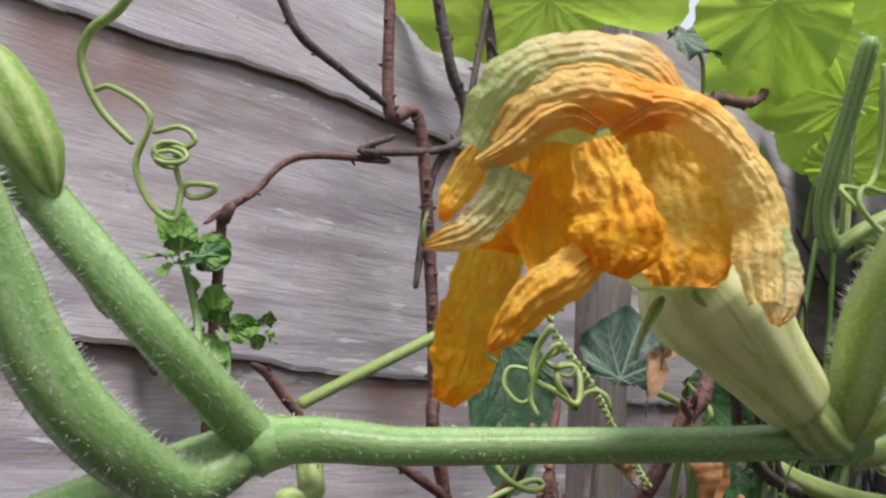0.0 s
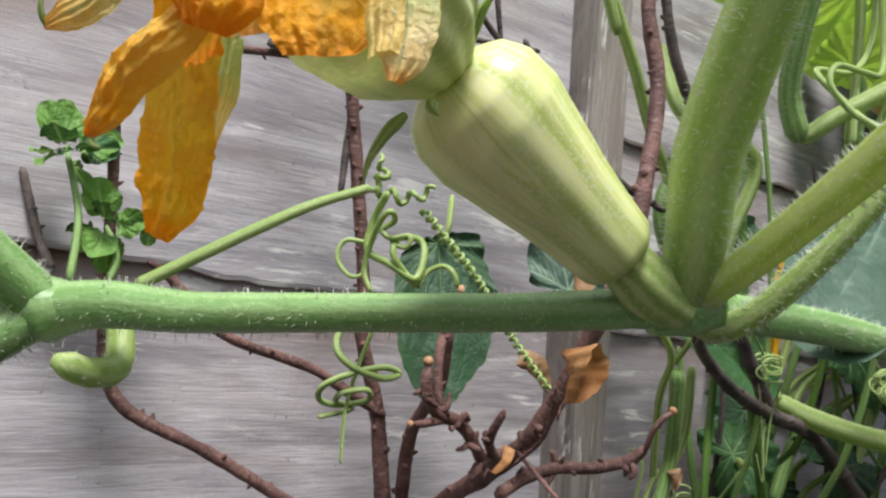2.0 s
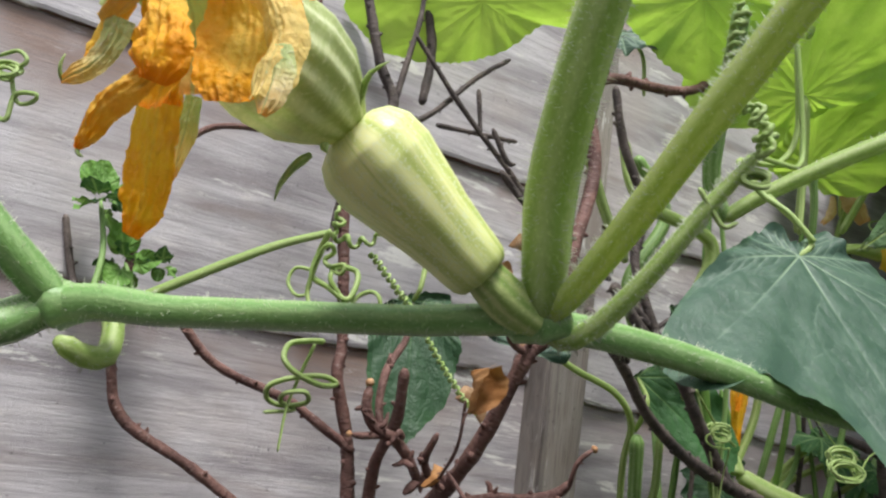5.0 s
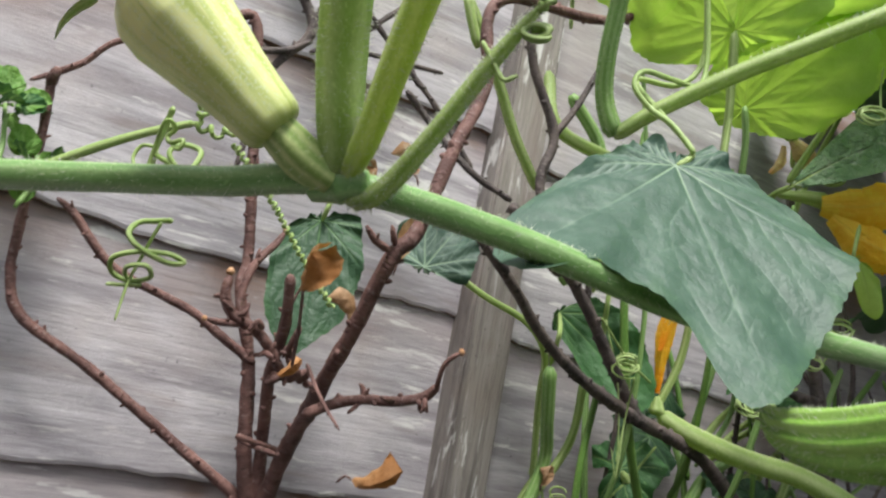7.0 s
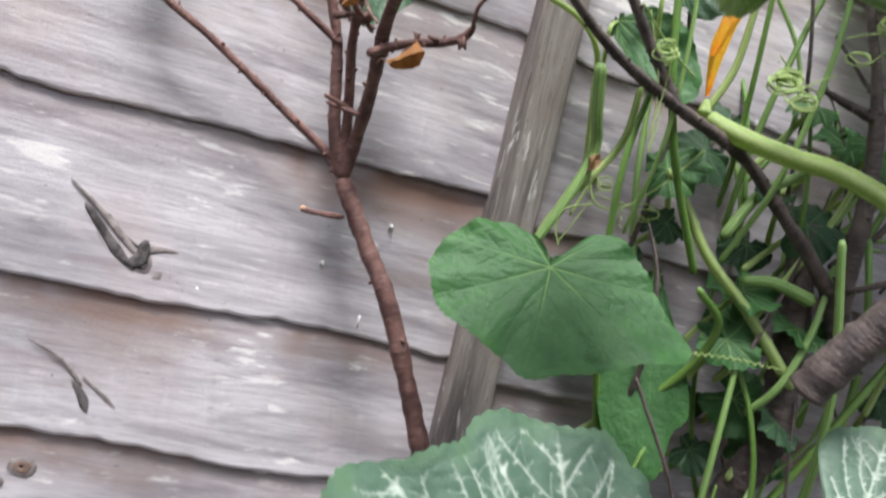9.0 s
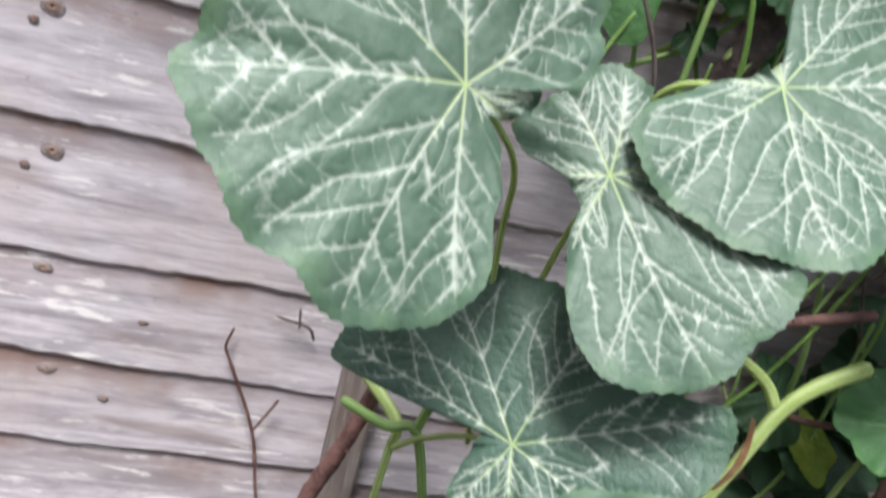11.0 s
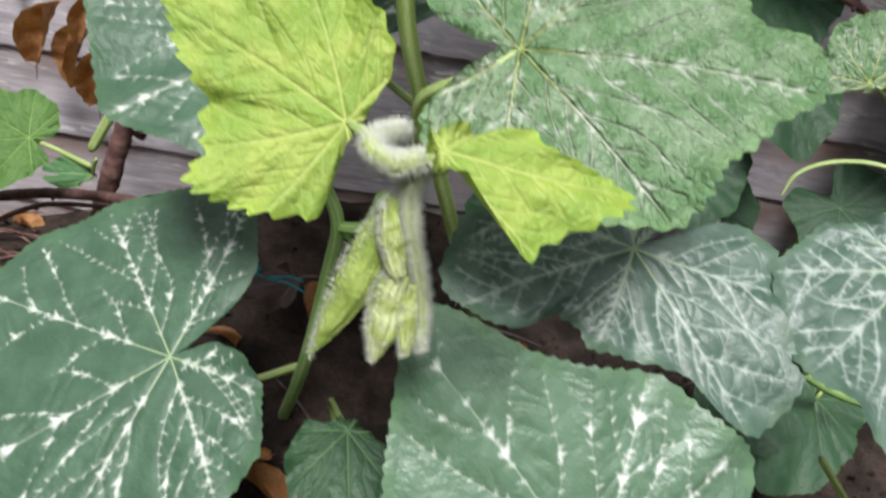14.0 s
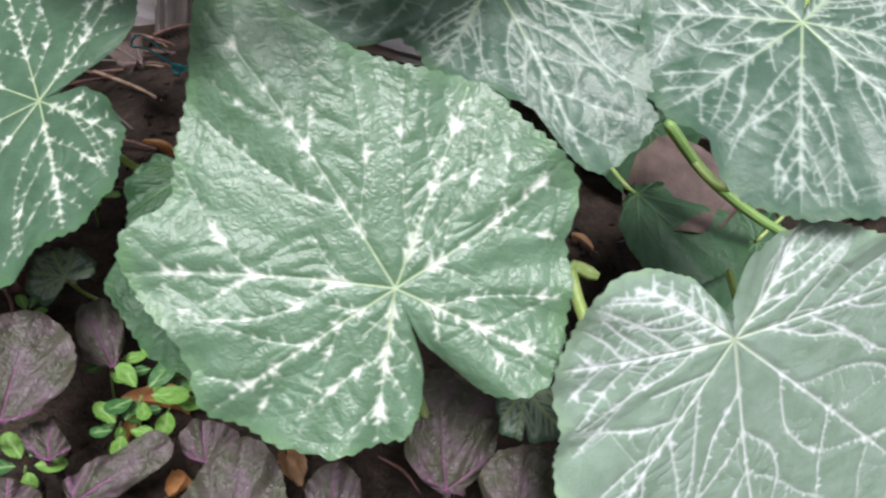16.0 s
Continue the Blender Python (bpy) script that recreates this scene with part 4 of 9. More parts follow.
for spine, widths, skin, arch, crumple, curl in (
    # back of the bell and its hood
    ([(0.1091, 0.1028, 0.0509), (0.1166, 0.0952, 0.0623), (0.1272, 0.0861, 0.0649), (0.1379, 0.0766, 0.0593), (0.1480, 0.0696, 0.0502)], (8, 12, 14, 14, 10), PETAL_OUT, 0.25, 0.8, 0.0),
    ([(0.1025, 0.1004, 0.0445), (0.1040, 0.0963, 0.0533), (0.1082, 0.0894, 0.0606), (0.1160, 0.0806, 0.0629), (0.1231, 0.0741, 0.0611), (0.1288, 0.0708, 0.0566)], (7, 13, 15, 14, 13, 9), PETAL_OUT, 0.30, 1.0, 0.1),
    ([(0.1012, 0.0976, 0.0402), (0.1045, 0.0916, 0.0435), (0.1080, 0.0866, 0.0493), (0.1119, 0.0825, 0.0515), (0.1164, 0.0785, 0.0489)], (3, 6, 7, 7, 5), PETAL_PEACH, 0.5, 1.2, 0.0),
    ([(0.1049, 0.0963, 0.0453), (0.1077, 0.0883, 0.0527), (0.1129, 0.0806, 0.0556), (0.1197, 0.0742, 0.0545), (0.1264, 0.0692, 0.0530)], (6, 11, 13, 13, 9), PETAL_PEACH, 0.35, 1.3, 0.0),
    # folded edge ending in a hanging flap
    ([(0.1385, 0.0533, 0.0139), (0.1408, 0.0552, 0.0227), (0.1422, 0.0568, 0.0334), (0.1384, 0.0605, 0.0444), (0.1309, 0.0647, 0.0516), (0.1234, 0.0713, 0.0537), (0.1185, 0.0779, 0.0482)], (7, 12, 12, 11, 11, 10, 7), PETAL_PEACH, 0.40, 1.1, -0.05),
    ([(0.1402, 0.0528, 0.0300), (0.1405, 0.0522, 0.0225), (0.1398, 0.0516, 0.0150), (0.1388, 0.0520, 0.0105)], (5, 10, 9, 2), PETAL_OUT, 0.2, 0.7, 0.0),
    # broad inner panel
    ([(0.1301, 0.0715, 0.0527), (0.1319, 0.0708, 0.0425), (0.1327, 0.0689, 0.0315), (0.1327, 0.0680, 0.0232), (0.1334, 0.0684, 0.0177)], (15, 21, 24, 22, 13), PETAL_MID, -0.12, 1.5, 0.0),
    # crumpled lobe in the mouth and the walls behind it
    ([(0.1136, 0.0776, 0.0444), (0.1152, 0.0747, 0.0355), (0.1162, 0.0730, 0.0275), (0.1160, 0.0732, 0.0225), (0.1158, 0.0746, 0.0184)], (9, 14, 18, 17, 8), PETAL_IN, 0.22, 1.9, 0.0),
    ([(0.1126, 0.0864, 0.0457), (0.1169, 0.0917, 0.0369), (0.1184, 0.0931, 0.0272), (0.1176, 0.0900, 0.0183)], (9, 12, 13, 9), PETAL_IN, -0.2, 1.5, 0.0),
    ([(0.1115, 0.0982, 0.0429), (0.1174, 0.1012, 0.0342), (0.1208, 0.1061, 0.0246)], (9, 13, 15), PETAL_IN, -0.1, 1.2, 0.0),
    ([(0.1175, 0.0920, 0.0560), (0.1215, 0.0950, 0.0470), (0.1245, 0.0975, 0.0370), (0.1265, 0.0985, 0.0280)], (16, 22, 24, 20), PETAL_OUT, -0.2, 0.8, 0.0),
    # pointed lobe with a hooked tip
    ([(0.1069, 0.0936, 0.0398), (0.1058, 0.0959, 0.0325), (0.1027, 0.1006, 0.0264), (0.0991, 0.1044, 0.0240), (0.0959, 0.1074, 0.0223)], (10, 9, 7.5, 5.5, 1.2), PETAL_OUT, 0.3, 0.9, 0.2),
    ([(0.1062, 0.0980, 0.0485), (0.1043, 0.1031, 0.0406), (0.1020, 0.1059, 0.0341), (0.1006, 0.1073, 0.0286)], (6, 8, 7, 2), PETAL_MID, 0.2, 1.2, 0.0),
    # long hanging lobe, green along one side
    ([(0.1229, 0.1107, 0.0322), (0.1241, 0.1163, 0.0215), (0.1257, 0.1220, 0.0091), (0.1266, 0.1258, -0.0023), (0.1252, 0.1295, -0.0114)], (13, 16, 18, 16, 6), PETAL_IN, 0.12, 1.0, 0.1),
    ([(0.1310, 0.1125, 0.0330), (0.1322, 0.1180, 0.0215), (0.1325, 0.1235, 0.0090)], (6, 8, 2), PETAL_OUT, 0.2, 0.8, 0.0),
    # narrow twisted lobe
    ([(0.1154, 0.0775, 0.0220), (0.1126, 0.0821, 0.0173), (0.1088, 0.0873, 0.0123), (0.1060, 0.0910, 0.0057), (0.1038, 0.0936, 0.0013)], (8, 10, 9, 6.5, 1.5), PETAL_MID, 0.4, 1.7, 0.0),
):
    part("petal", petal(spine, widths, skin, len(fruit.children), arch, crumple=crumple, curl=curl), skin, fruit, "pale green-veined outer petal" if skin is PETAL_OUT else "crumpled orange petal")
for pts in ([(0.0962, 0.1072, 0.0223), (0.0948, 0.1063, 0.0245), (0.0944, 0.1056, 0.0270), (0.0948, 0.1053, 0.0297)], [(0.1040, 0.0934, 0.0016), (0.1041, 0.0932, 0.0004), (0.1048, 0.0925, -0.0004), (0.1057, 0.0917, -0.0007)]):
    part("petal_tip", tube(pts, (0.7, 0.6, 0.45, 0.2), 7, step=0.0015), PETIOLE_PALE, fruit, "thin green hooked petal tip")

# ---- leaves ----
LOW_GROUP = "silver-marked squash leaves in front of the fence"
leaf("squash_leaf", "large grey-green squash leaf netted with silver veins", ((0.4286, 0.0181, -0.3704), (-0.9838, -0.1651, -0.0695), (0.1133, -0.8743, 0.4719), ((-1.4, -1.8), (-1.1, -3.5), (-0.4, -3.6), (-0.0, -5.0), (1.2, -6.7), (2.8, -7.5), (4.3, -7.3), (4.9, -8.0), (6.4, -7.5), (7.2, -6.3), (8.0, -4.8), (8.7, -4.7), (9.2, -3.5), (9.7, -3.3), (10.8, -2.2), (10.9, -0.5), (11.5, 1.6), (11.9, 4.1), (11.1, 4.8), (10.2, 5.3), (9.8, 7.2), (9.3, 8.2), (9.2, 9.7), (8.9, 12.2), (7.4, 12.2), (5.8, 12.4), (4.6, 11.9), (3.9, 12.2), (2.2, 11.6), (1.1, 12.0), (0.3, 11.8), (0.4, 12.5), (0.0, 13.4), (-1.1, 13.0), (-2.0, 12.4), (-3.4, 11.9), (-4.3, 11.6), (-4.8, 11.0), (-6.4, 10.4), (-7.1, 10.5), (-8.1, 9.1), (-8.7, 7.7), (-9.9, 6.9), (-11.1, 6.1), (-11.4, 3.6), (-11.2, 1.0), (-10.3, -0.1), (-9.5, -0.9), (-8.0, -1.5), (-6.5, -1.2), (-5.1, -1.9), (-3.8, -1.6), (-2.7, -2.0), (-1.4, -1.2))), LEAF_NET, 1, [(0.4629, 0.0667, -0.3961), (0.4904, 0.1042, -0.4287), (0.5029, 0.1293, -0.4918), (0.5245, 0.1285, -0.6480)], (1.8, 2.2, 2.5), group=LOW_GROUP, wave=0.004, spot=2.18, line=0.85, thorn=1.2, web=0.6)
leaf("squash_leaf", "grey-green squash leaf with branching silver marks", ((0.5388, 0.0781, -0.4102), (0.8330, -0.5416, -0.1132), (-0.4013, -0.7322, 0.5503), ((2.3, -0.6), (4.5, -0.3), (7.6, 1.2), (9.6, 2.8), (10.8, 5.1), (10.4, 7.2), (8.9, 9.7), (7.2, 11.1), (5.0, 11.3), (3.3, 12.4), (-0.0, 12.2), (-0.0, 9.3), (-1.5, 5.0), (-4.2, 1.8), (-6.0, -0.0), (-6.8, -1.7), (-7.0, -3.7), (-4.3, -4.6), (-1.7, -6.3), (-0.2, -7.1), (1.1, -5.1), (1.4, -2.2))), LEAF_NET, 2, [(0.5525, 0.1458, -0.4757), (0.5441, 0.1710, -0.5862)], (1.8, 2.4, 2.6), group=LOW_GROUP, spot=2.30, line=0.85, thorn=1.2, web=0.6)
leaf("squash_leaf", "broad squash leaf with a fine silver net", ((0.6331, 0.0950, -0.3387), (0.6561, -0.6333, -0.4104), (-0.2390, -0.6902, 0.6830), ((-1.6, -1.2), (0.9, -1.7), (3.5, -3.0), (7.2, -4.0), (9.7, -3.4), (11.1, -0.7), (10.9, 1.6), (10.6, 3.1), (10.1, 5.6), (8.7, 7.7), (7.6, 9.1), (6.0, 10.9), (3.3, 10.7), (-0.2, 10.7), (-4.6, 8.1), (-9.1, 3.8), (-12.6, -2.6), (-9.2, -5.1), (-5.9, -5.1), (-3.3, -3.7), (-1.4, -1.3))), LEAF_NET, 3, [(0.6085, 0.1096, -0.3461), (0.5822, 0.1420, -0.3645), (0.5892, 0.2049, -0.4391)], (1.8, 2.3, 2.6), group=LOW_GROUP, spot=1.61, line=0.85, thorn=1.3, web=0.6)
leaf("squash_leaf", "dark green lobed squash leaf with silver veins", ((0.5241, 0.0490, -0.5860), (0.8498, -0.2588, 0.4591), (-0.5057, -0.6454, 0.5724), ((-1.0, -1.9), (-1.6, -5.9), (-1.1, -7.8), (-2.0, -10.4), (-4.7, -12.4), (-6.8, -12.7), (-9.5, -11.2), (-11.2, -7.2), (-12.7, -3.9), (-12.3, -0.1), (-10.1, 4.4), (-6.3, 5.8), (-4.3, 7.9), (-3.4, 10.9), (-1.5, 10.8), (-0.9, 13.4), (0.4, 13.7), (3.1, 12.0), (4.2, 10.4), (6.0, 8.9), (4.9, 4.4), (3.3, -0.4), (4.1, -3.2), (5.7, -4.7), (2.2, -4.3), (-0.2, -2.6))), LEAF_NET_DARK, 4, [(0.5102, 0.0995, -0.6203), (0.4934, 0.1500, -0.6642), (0.4809, 0.1808, -0.6994)], (1.8, 2.4, 2.8), group=LOW_GROUP, spot=2.30, line=0.85, thorn=1.2, web=0.6)
leaf("squash_leaf", "large squash leaf with bright silver vein patches", ((0.5700, -0.0838, -0.6507), (-0.3812, 0.4909, 0.7834), (0.0217, -0.8424, 0.5384), ((0.2, -1.0), (-0.3, -2.5), (-1.1, -4.7), (-2.3, -5.7), (-4.1, -6.3), (-6.3, -6.4), (-8.2, -5.0), (-9.7, -3.9), (-10.1, -1.8), (-10.4, 0.3), (-10.8, 2.3), (-9.8, 4.3), (-9.0, 6.8), (-8.2, 8.4), (-5.7, 9.7), (-2.6, 10.8), (1.1, 11.6), (5.2, 10.1), (8.9, 8.3), (8.8, 5.9), (8.0, 3.5), (8.5, 1.2), (8.3, -1.5), (7.7, -3.4), (6.8, -4.6), (5.2, -4.5), (3.6, -3.1), (2.2, -2.2), (1.0, -0.9))), LEAF_HAZE, 5, [(0.5951, -0.0631, -0.6878), (0.6459, -0.0419, -0.7082), (0.7436, 0.0102, -0.7346)], (1.8, 2.2, 2.4), group=LOW_GROUP, cup=-0.012, spot=2.64, line=0.78, thorn=1.5, web=0.6)
leaf("squash_leaf", "deep green squash leaf with silver vein spots", ((0.5429, -0.0474, -0.8059), (-0.9591, 0.2824, -0.0180), (-0.1654, -0.5078, 0.8455), ((1.1, 12.4), (3.5, 11.2), (8.2, 11.2), (11.5, 10.9), (12.9, 8.6), (12.4, 3.9), (9.9, -1.5), (7.1, -5.4), (3.3, -5.9), (0.8, -2.9), (0.1, -2.9), (-2.0, -3.2), (-3.3, -0.7), (-7.5, -0.4), (-7.7, 2.7), (-7.7, 4.6), (-7.5, 7.2), (-5.3, 8.8), (-2.7, 10.2), (0.0, 12.1))), LEAF_SPOT_DARK, 6, [(0.5790, -0.0288, -0.8244), (0.6159, -0.0277, -0.8443)], (1.8, 2.4), group=LOW_GROUP, spot=2.6, line=0.45, thorn=1.5, web=0.15, density=0.23)
leaf("squash_leaf", "fresh green puckered squash leaf flecked silver", ((0.6213, -0.1419, -0.7478), (0.9667, -0.1949, 0.1660), (-0.2388, -0.4526, 0.8591), ((-0.5, -0.4), (-0.5, -2.1), (-1.2, -3.6), (-3.4, -4.5), (-5.3, -4.2), (-7.5, -1.8), (-8.7, 0.8), (-9.2, 3.2), (-8.2, 4.5), (-5.9, 6.1), (-4.3, 8.7), (-2.7, 9.4), (-2.5, 10.8), (0.0, 12.0), (0.9, 10.8), (2.0, 9.4), (2.9, 8.9), (3.8, 7.7), (5.3, 7.2), (6.3, 6.3), (6.8, 3.9), (6.3, 1.7), (5.6, -0.5), (4.9, -2.9), (3.3, -3.3), (1.5, -1.9), (0.8, -0.5))), LEAF_FRESH, 7, [(0.6082, -0.1470, -0.7596), (0.5925, -0.1329, -0.7817), (0.6003, -0.1213, -0.8154)], (2.2, 2.8, 3.0), PETIOLE_PALE, LOW_GROUP, puff=1.3, teeth=2.6, spot=1.8, line=0.7, web=0.4)
leaf("squash_leaf", "broad angular squash leaf with silver flecks on the veins", ((0.6940, -0.2607, -0.9170), (-0.7006, 0.5177, 0.4911), (-0.0565, -0.7264, 0.6850), ((-0.3, -0.6), (-0.6, -1.5), (-0.7, -3.2), (-1.8, -4.7), (-3.0, -5.4), (-4.8, -4.7), (-5.9, -4.3), (-7.6, -2.5), (-8.2, -1.3), (-9.3, 0.2), (-8.5, 1.7), (-8.2, 3.2), (-8.5, 5.0), (-8.3, 7.2), (-8.1, 7.8), (-5.4, 7.7), (-4.2, 9.2), (-3.1, 10.3), (-1.6, 11.9), (-0.1, 13.7), (1.6, 13.4), (2.5, 11.7), (3.5, 9.4), (5.0, 7.5), (7.7, 5.0), (8.2, 2.8), (9.0, -0.4), (7.9, -1.7), (7.1, -2.2), (6.3, -4.0), (4.9, -5.6), (3.2, -7.0), (1.8, -6.7), (0.6, -5.8), (0.2, -4.4), (-0.4, -2.3), (-0.2, -0.9))), LEAF_SPOT, 8, [(0.7088, -0.2377, -0.9800), (0.7493, -0.2283, -1.0745)], (2.0, 3.0), group=LOW_GROUP, puff=1.1, spot=2.6, line=0.3, thorn=1.5, web=0.15, density=0.30)
leaf("squash_leaf", "pale green squash leaf with silver haze along its veins", ((0.7171, -0.1270, -0.8417), (0.5523, -0.7575, -0.3481), (-0.1504, -0.5013, 0.8521), ((-0.8, -0.2), (-2.1, 0.3), (-4.4, 0.6), (-6.2, 1.8), (-6.8, 3.8), (-4.7, 5.9), (-3.6, 9.5), (-2.0, 10.3), (0.0, 10.7), (0.9, 9.5), (1.3, 6.5), (2.7, 5.2), (5.0, 3.2), (4.7, 2.1), (5.2, 0.7), (6.1, 1.7), (7.0, 1.0), (8.5, -0.2), (9.7, -2.5), (9.3, -3.6), (6.9, -5.5), (4.8, -5.2), (2.6, -5.0), (-0.2, -4.1), (-2.5, -2.0), (-2.9, -0.4), (-1.4, -0.2))), LEAF_HAZE, 9, [(0.7693, -0.0483, -0.8937), (0.8362, -0.0447, -0.9913)], (2.0, 2.6), group=LOW_GROUP, spot=1.84, line=0.72, thorn=1.3, web=0.6)
leaf("squash_leaf", "green squash leaf spotted silver above the soil", ((0.4967, -0.1062, -0.9889), (-0.8106, -0.3040, -0.5005), (-0.3921, -0.3530, 0.8495), ((0.3, -1.0), (-0.5, -2.7), (-2.1, -4.0), (-4.2, -4.2), (-7.9, -2.9), (-9.2, -0.6), (-9.7, 1.7), (-11.1, 3.3), (-9.2, 6.8), (-10.1, 8.2), (-10.2, 10.0), (-8.0, 12.7), (-2.1, 14.7), (4.7, 13.1), (10.6, 10.0), (11.7, 6.8), (12.4, 4.8), (12.0, 1.8), (12.4, -0.6), (10.8, -4.5), (9.0, -7.2), (6.6, -7.8), (3.0, -6.5), (1.4, -4.6), (0.5, -2.6), (0.3, -1.3))), LEAF_SPOT_DARK, 10, [(0.4980, -0.0416, -1.0615), (0.5327, -0.0254, -1.1042), (0.5803, -0.0061, -1.0988)], (2.2, 3.0, 3.2), group=LOW_GROUP, spot=2.3, line=0.4, thorn=1.5, web=0.15, density=0.23)
leaf("squash_leaf", "large squash leaf washed with silver", ((0.8529, -0.2526, -0.9196), (0.3442, -0.3182, -0.8833), (0.2753, -0.8653, 0.4190), ((0.4, -0.8), (0.8, -2.1), (2.2, -3.7), (4.5, -5.0), (6.7, -5.3), (8.3, -4.8), (8.7, -3.0), (9.5, -1.7), (9.2, 1.5), (9.5, 6.0), (7.5, 13.0), (2.0, 18.6), (-6.9, 23.0), (-14.0, 22.8), (-20.3, 18.3), (-16.3, 5.7), (-12.2, -0.8), (-8.3, -3.2), (-4.1, -5.0), (-1.9, -5.2), (-0.1, -4.4), (-0.1, -1.8), (-0.1, -0.6))), LEAF_WASHED, 11, [(0.9041, -0.1923, -0.9666), (0.9390, -0.1200, -0.9999)], (2.0, 2.6), group=LOW_GROUP, spot=2.76, line=0.85, thorn=1.4, web=0.6)
leaf("squash_leaf", "round squash leaf covered by a silver net", ((0.8641, -0.1364, -0.8195), (-0.0026, -0.9181, -0.3963), (-0.2017, -0.3877, 0.8995), ((-0.2, -0.7), (-0.4, -2.4), (0.9, -3.3), (4.5, -2.4), (7.6, 0.1), (7.9, 2.4), (7.3, 5.4), (6.3, 6.4), (5.0, 7.1), (4.1, 9.0), (2.7, 10.4), (0.0, 10.3), (-3.0, 9.7), (-5.1, 8.0), (-7.0, 4.0), (-6.3, -0.2), (-4.2, -3.3), (-1.6, -2.9), (-0.5, -1.4))), LEAF_HAZE, 12, [(0.9110, -0.0526, -0.8396), (0.9433, -0.0633, -0.9710), (0.9034, -0.0102, -0.9722)], (2.0, 2.4, 2.8), group=LOW_GROUP, spot=2.30, line=0.77, thorn=1.4, web=0.6)
leaf("squash_leaf", "grey-green squash leaf partly under another leaf", ((0.7100, 0.0009, -0.7326), (0.8721, -0.0500, 0.4868), (-0.3522, -0.7547, 0.5535), ((-5.2, -0.7), (-4.3, 3.9), (-2.6, 5.1), (-1.2, 4.7), (0.0, 5.6), (3.7, 4.7), (5.9, 3.6), (7.0, -0.7), (4.7, -5.4), (2.4, -6.7), (0.2, -2.8))), LEAF_HAZE, 13, [(0.7338, 0.0574, -0.7603), (0.6773, 0.0503, -0.7575), (0.6323, 0.0206, -0.7283)], (2.0, 2.4, 2.6), group=LOW_GROUP, spot=0.69, web=0.6)
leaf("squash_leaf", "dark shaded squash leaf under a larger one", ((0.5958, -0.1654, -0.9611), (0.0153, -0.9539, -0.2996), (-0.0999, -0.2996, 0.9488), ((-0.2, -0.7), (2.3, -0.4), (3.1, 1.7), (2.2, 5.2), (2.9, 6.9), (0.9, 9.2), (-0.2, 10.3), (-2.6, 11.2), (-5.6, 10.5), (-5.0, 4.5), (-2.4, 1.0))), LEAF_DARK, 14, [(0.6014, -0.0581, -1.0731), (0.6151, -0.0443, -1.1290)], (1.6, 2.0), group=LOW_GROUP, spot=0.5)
YOUNG_GROUP = "young leaves at the growing tip"
leaf("young_squash_leaf", "bright yellow-green toothed young squash leaf", ((0.5602, -0.1855, -0.7677), (-0.8713, 0.4009, 0.2832), (-0.1543, -0.7715, 0.6172), ((-0.4, -0.5), (-1.4, -0.6), (-1.9, -1.6), (-3.1, -1.1), (-3.7, -0.3), (-4.4, 0.9), (-4.9, 3.1), (-3.5, 3.0), (-2.9, 3.9), (-2.1, 4.2), (-1.5, 5.8), (-0.6, 6.7), (0.0, 8.4), (1.0, 7.2), (1.2, 6.1), (2.2, 4.2), (3.2, 4.5), (3.4, 3.5), (3.6, 2.6), (3.6, 1.3), (3.0, 0.3), (2.3, -0.2), (1.0, -0.0))), LEAF_YOUNG, 21, [(0.5662, -0.1906, -0.7672), (0.5726, -0.2008, -0.7700), (0.5864, -0.2053, -0.7620)], (1.8, 2.4, 3.0), group=YOUNG_GROUP, teeth=4.0, puff=0.9, rings=60, spokes=400)
leaf("young_squash_leaf", "half-open yellow-green young squash leaf", ((0.5809, -0.2410, -0.7377), (0.9949, 0.0471, -0.0893), (0.1009, -0.5044, 0.8575), ((-0.4, -0.5), (-1.0, 0.7), (-1.1, 2.3), (-1.7, 2.9), (-0.7, 2.7), (-0.5, 4.0), (0.0, 6.3), (1.2, 4.3), (1.8, 3.1), (2.3, 3.1), (2.4, 1.5), (1.7, 0.7), (0.7, 0.6), (0.4, -0.3))), LEAF_YOUNG, 22, [(0.5894, -0.2126, -0.7621), (0.5864, -0.2053, -0.7620)], (1.5, 2.0), group=YOUNG_GROUP, teeth=4.0, puff=0.9, rings=60, spokes=400)

leaf("squash_leaf", "dusty grey-green squash leaf drooping over the vine", ((0.4227, 0.1070, 0.0536), (-0.0695, -0.5989, -0.7978), (-0.3258, -0.7422, 0.5856), ((-0.7, -1.1), (0.6, -2.3), (2.9, -0.7), (3.9, -0.2), (6.3, 1.8), (8.3, 3.9), (9.7, 5.5), (10.1, 7.1), (10.1, 8.4), (9.3, 8.9), (7.9, 8.6), (6.3, 7.6), (4.8, 8.4), (3.6, 9.2), (2.7, 10.6), (2.2, 12.5), (2.6, 13.8), (3.2, 15.1), (1.5, 14.5), (-0.0, 13.6), (-2.3, 11.3), (-5.3, 8.0), (-6.7, 5.9), (-6.0, 3.9), (-4.7, 1.5), (-3.1, -0.5), (-2.2, -2.4), (-1.0, -0.7))), LEAF_DUSTY, 31, [(0.4340, 0.1085, 0.0655), (0.4282, 0.1281, 0.0894), (0.4235, 0.1469, 0.1139), (0.4512, 0.1431, 0.1203), (0.4660, 0.1413, 0.1439), (0.4549, 0.1353, 0.1885)], (1.4, 1.5, 1.6, 1.8), puff=0.9, spot=0.0, line=0.7, web=0.3)
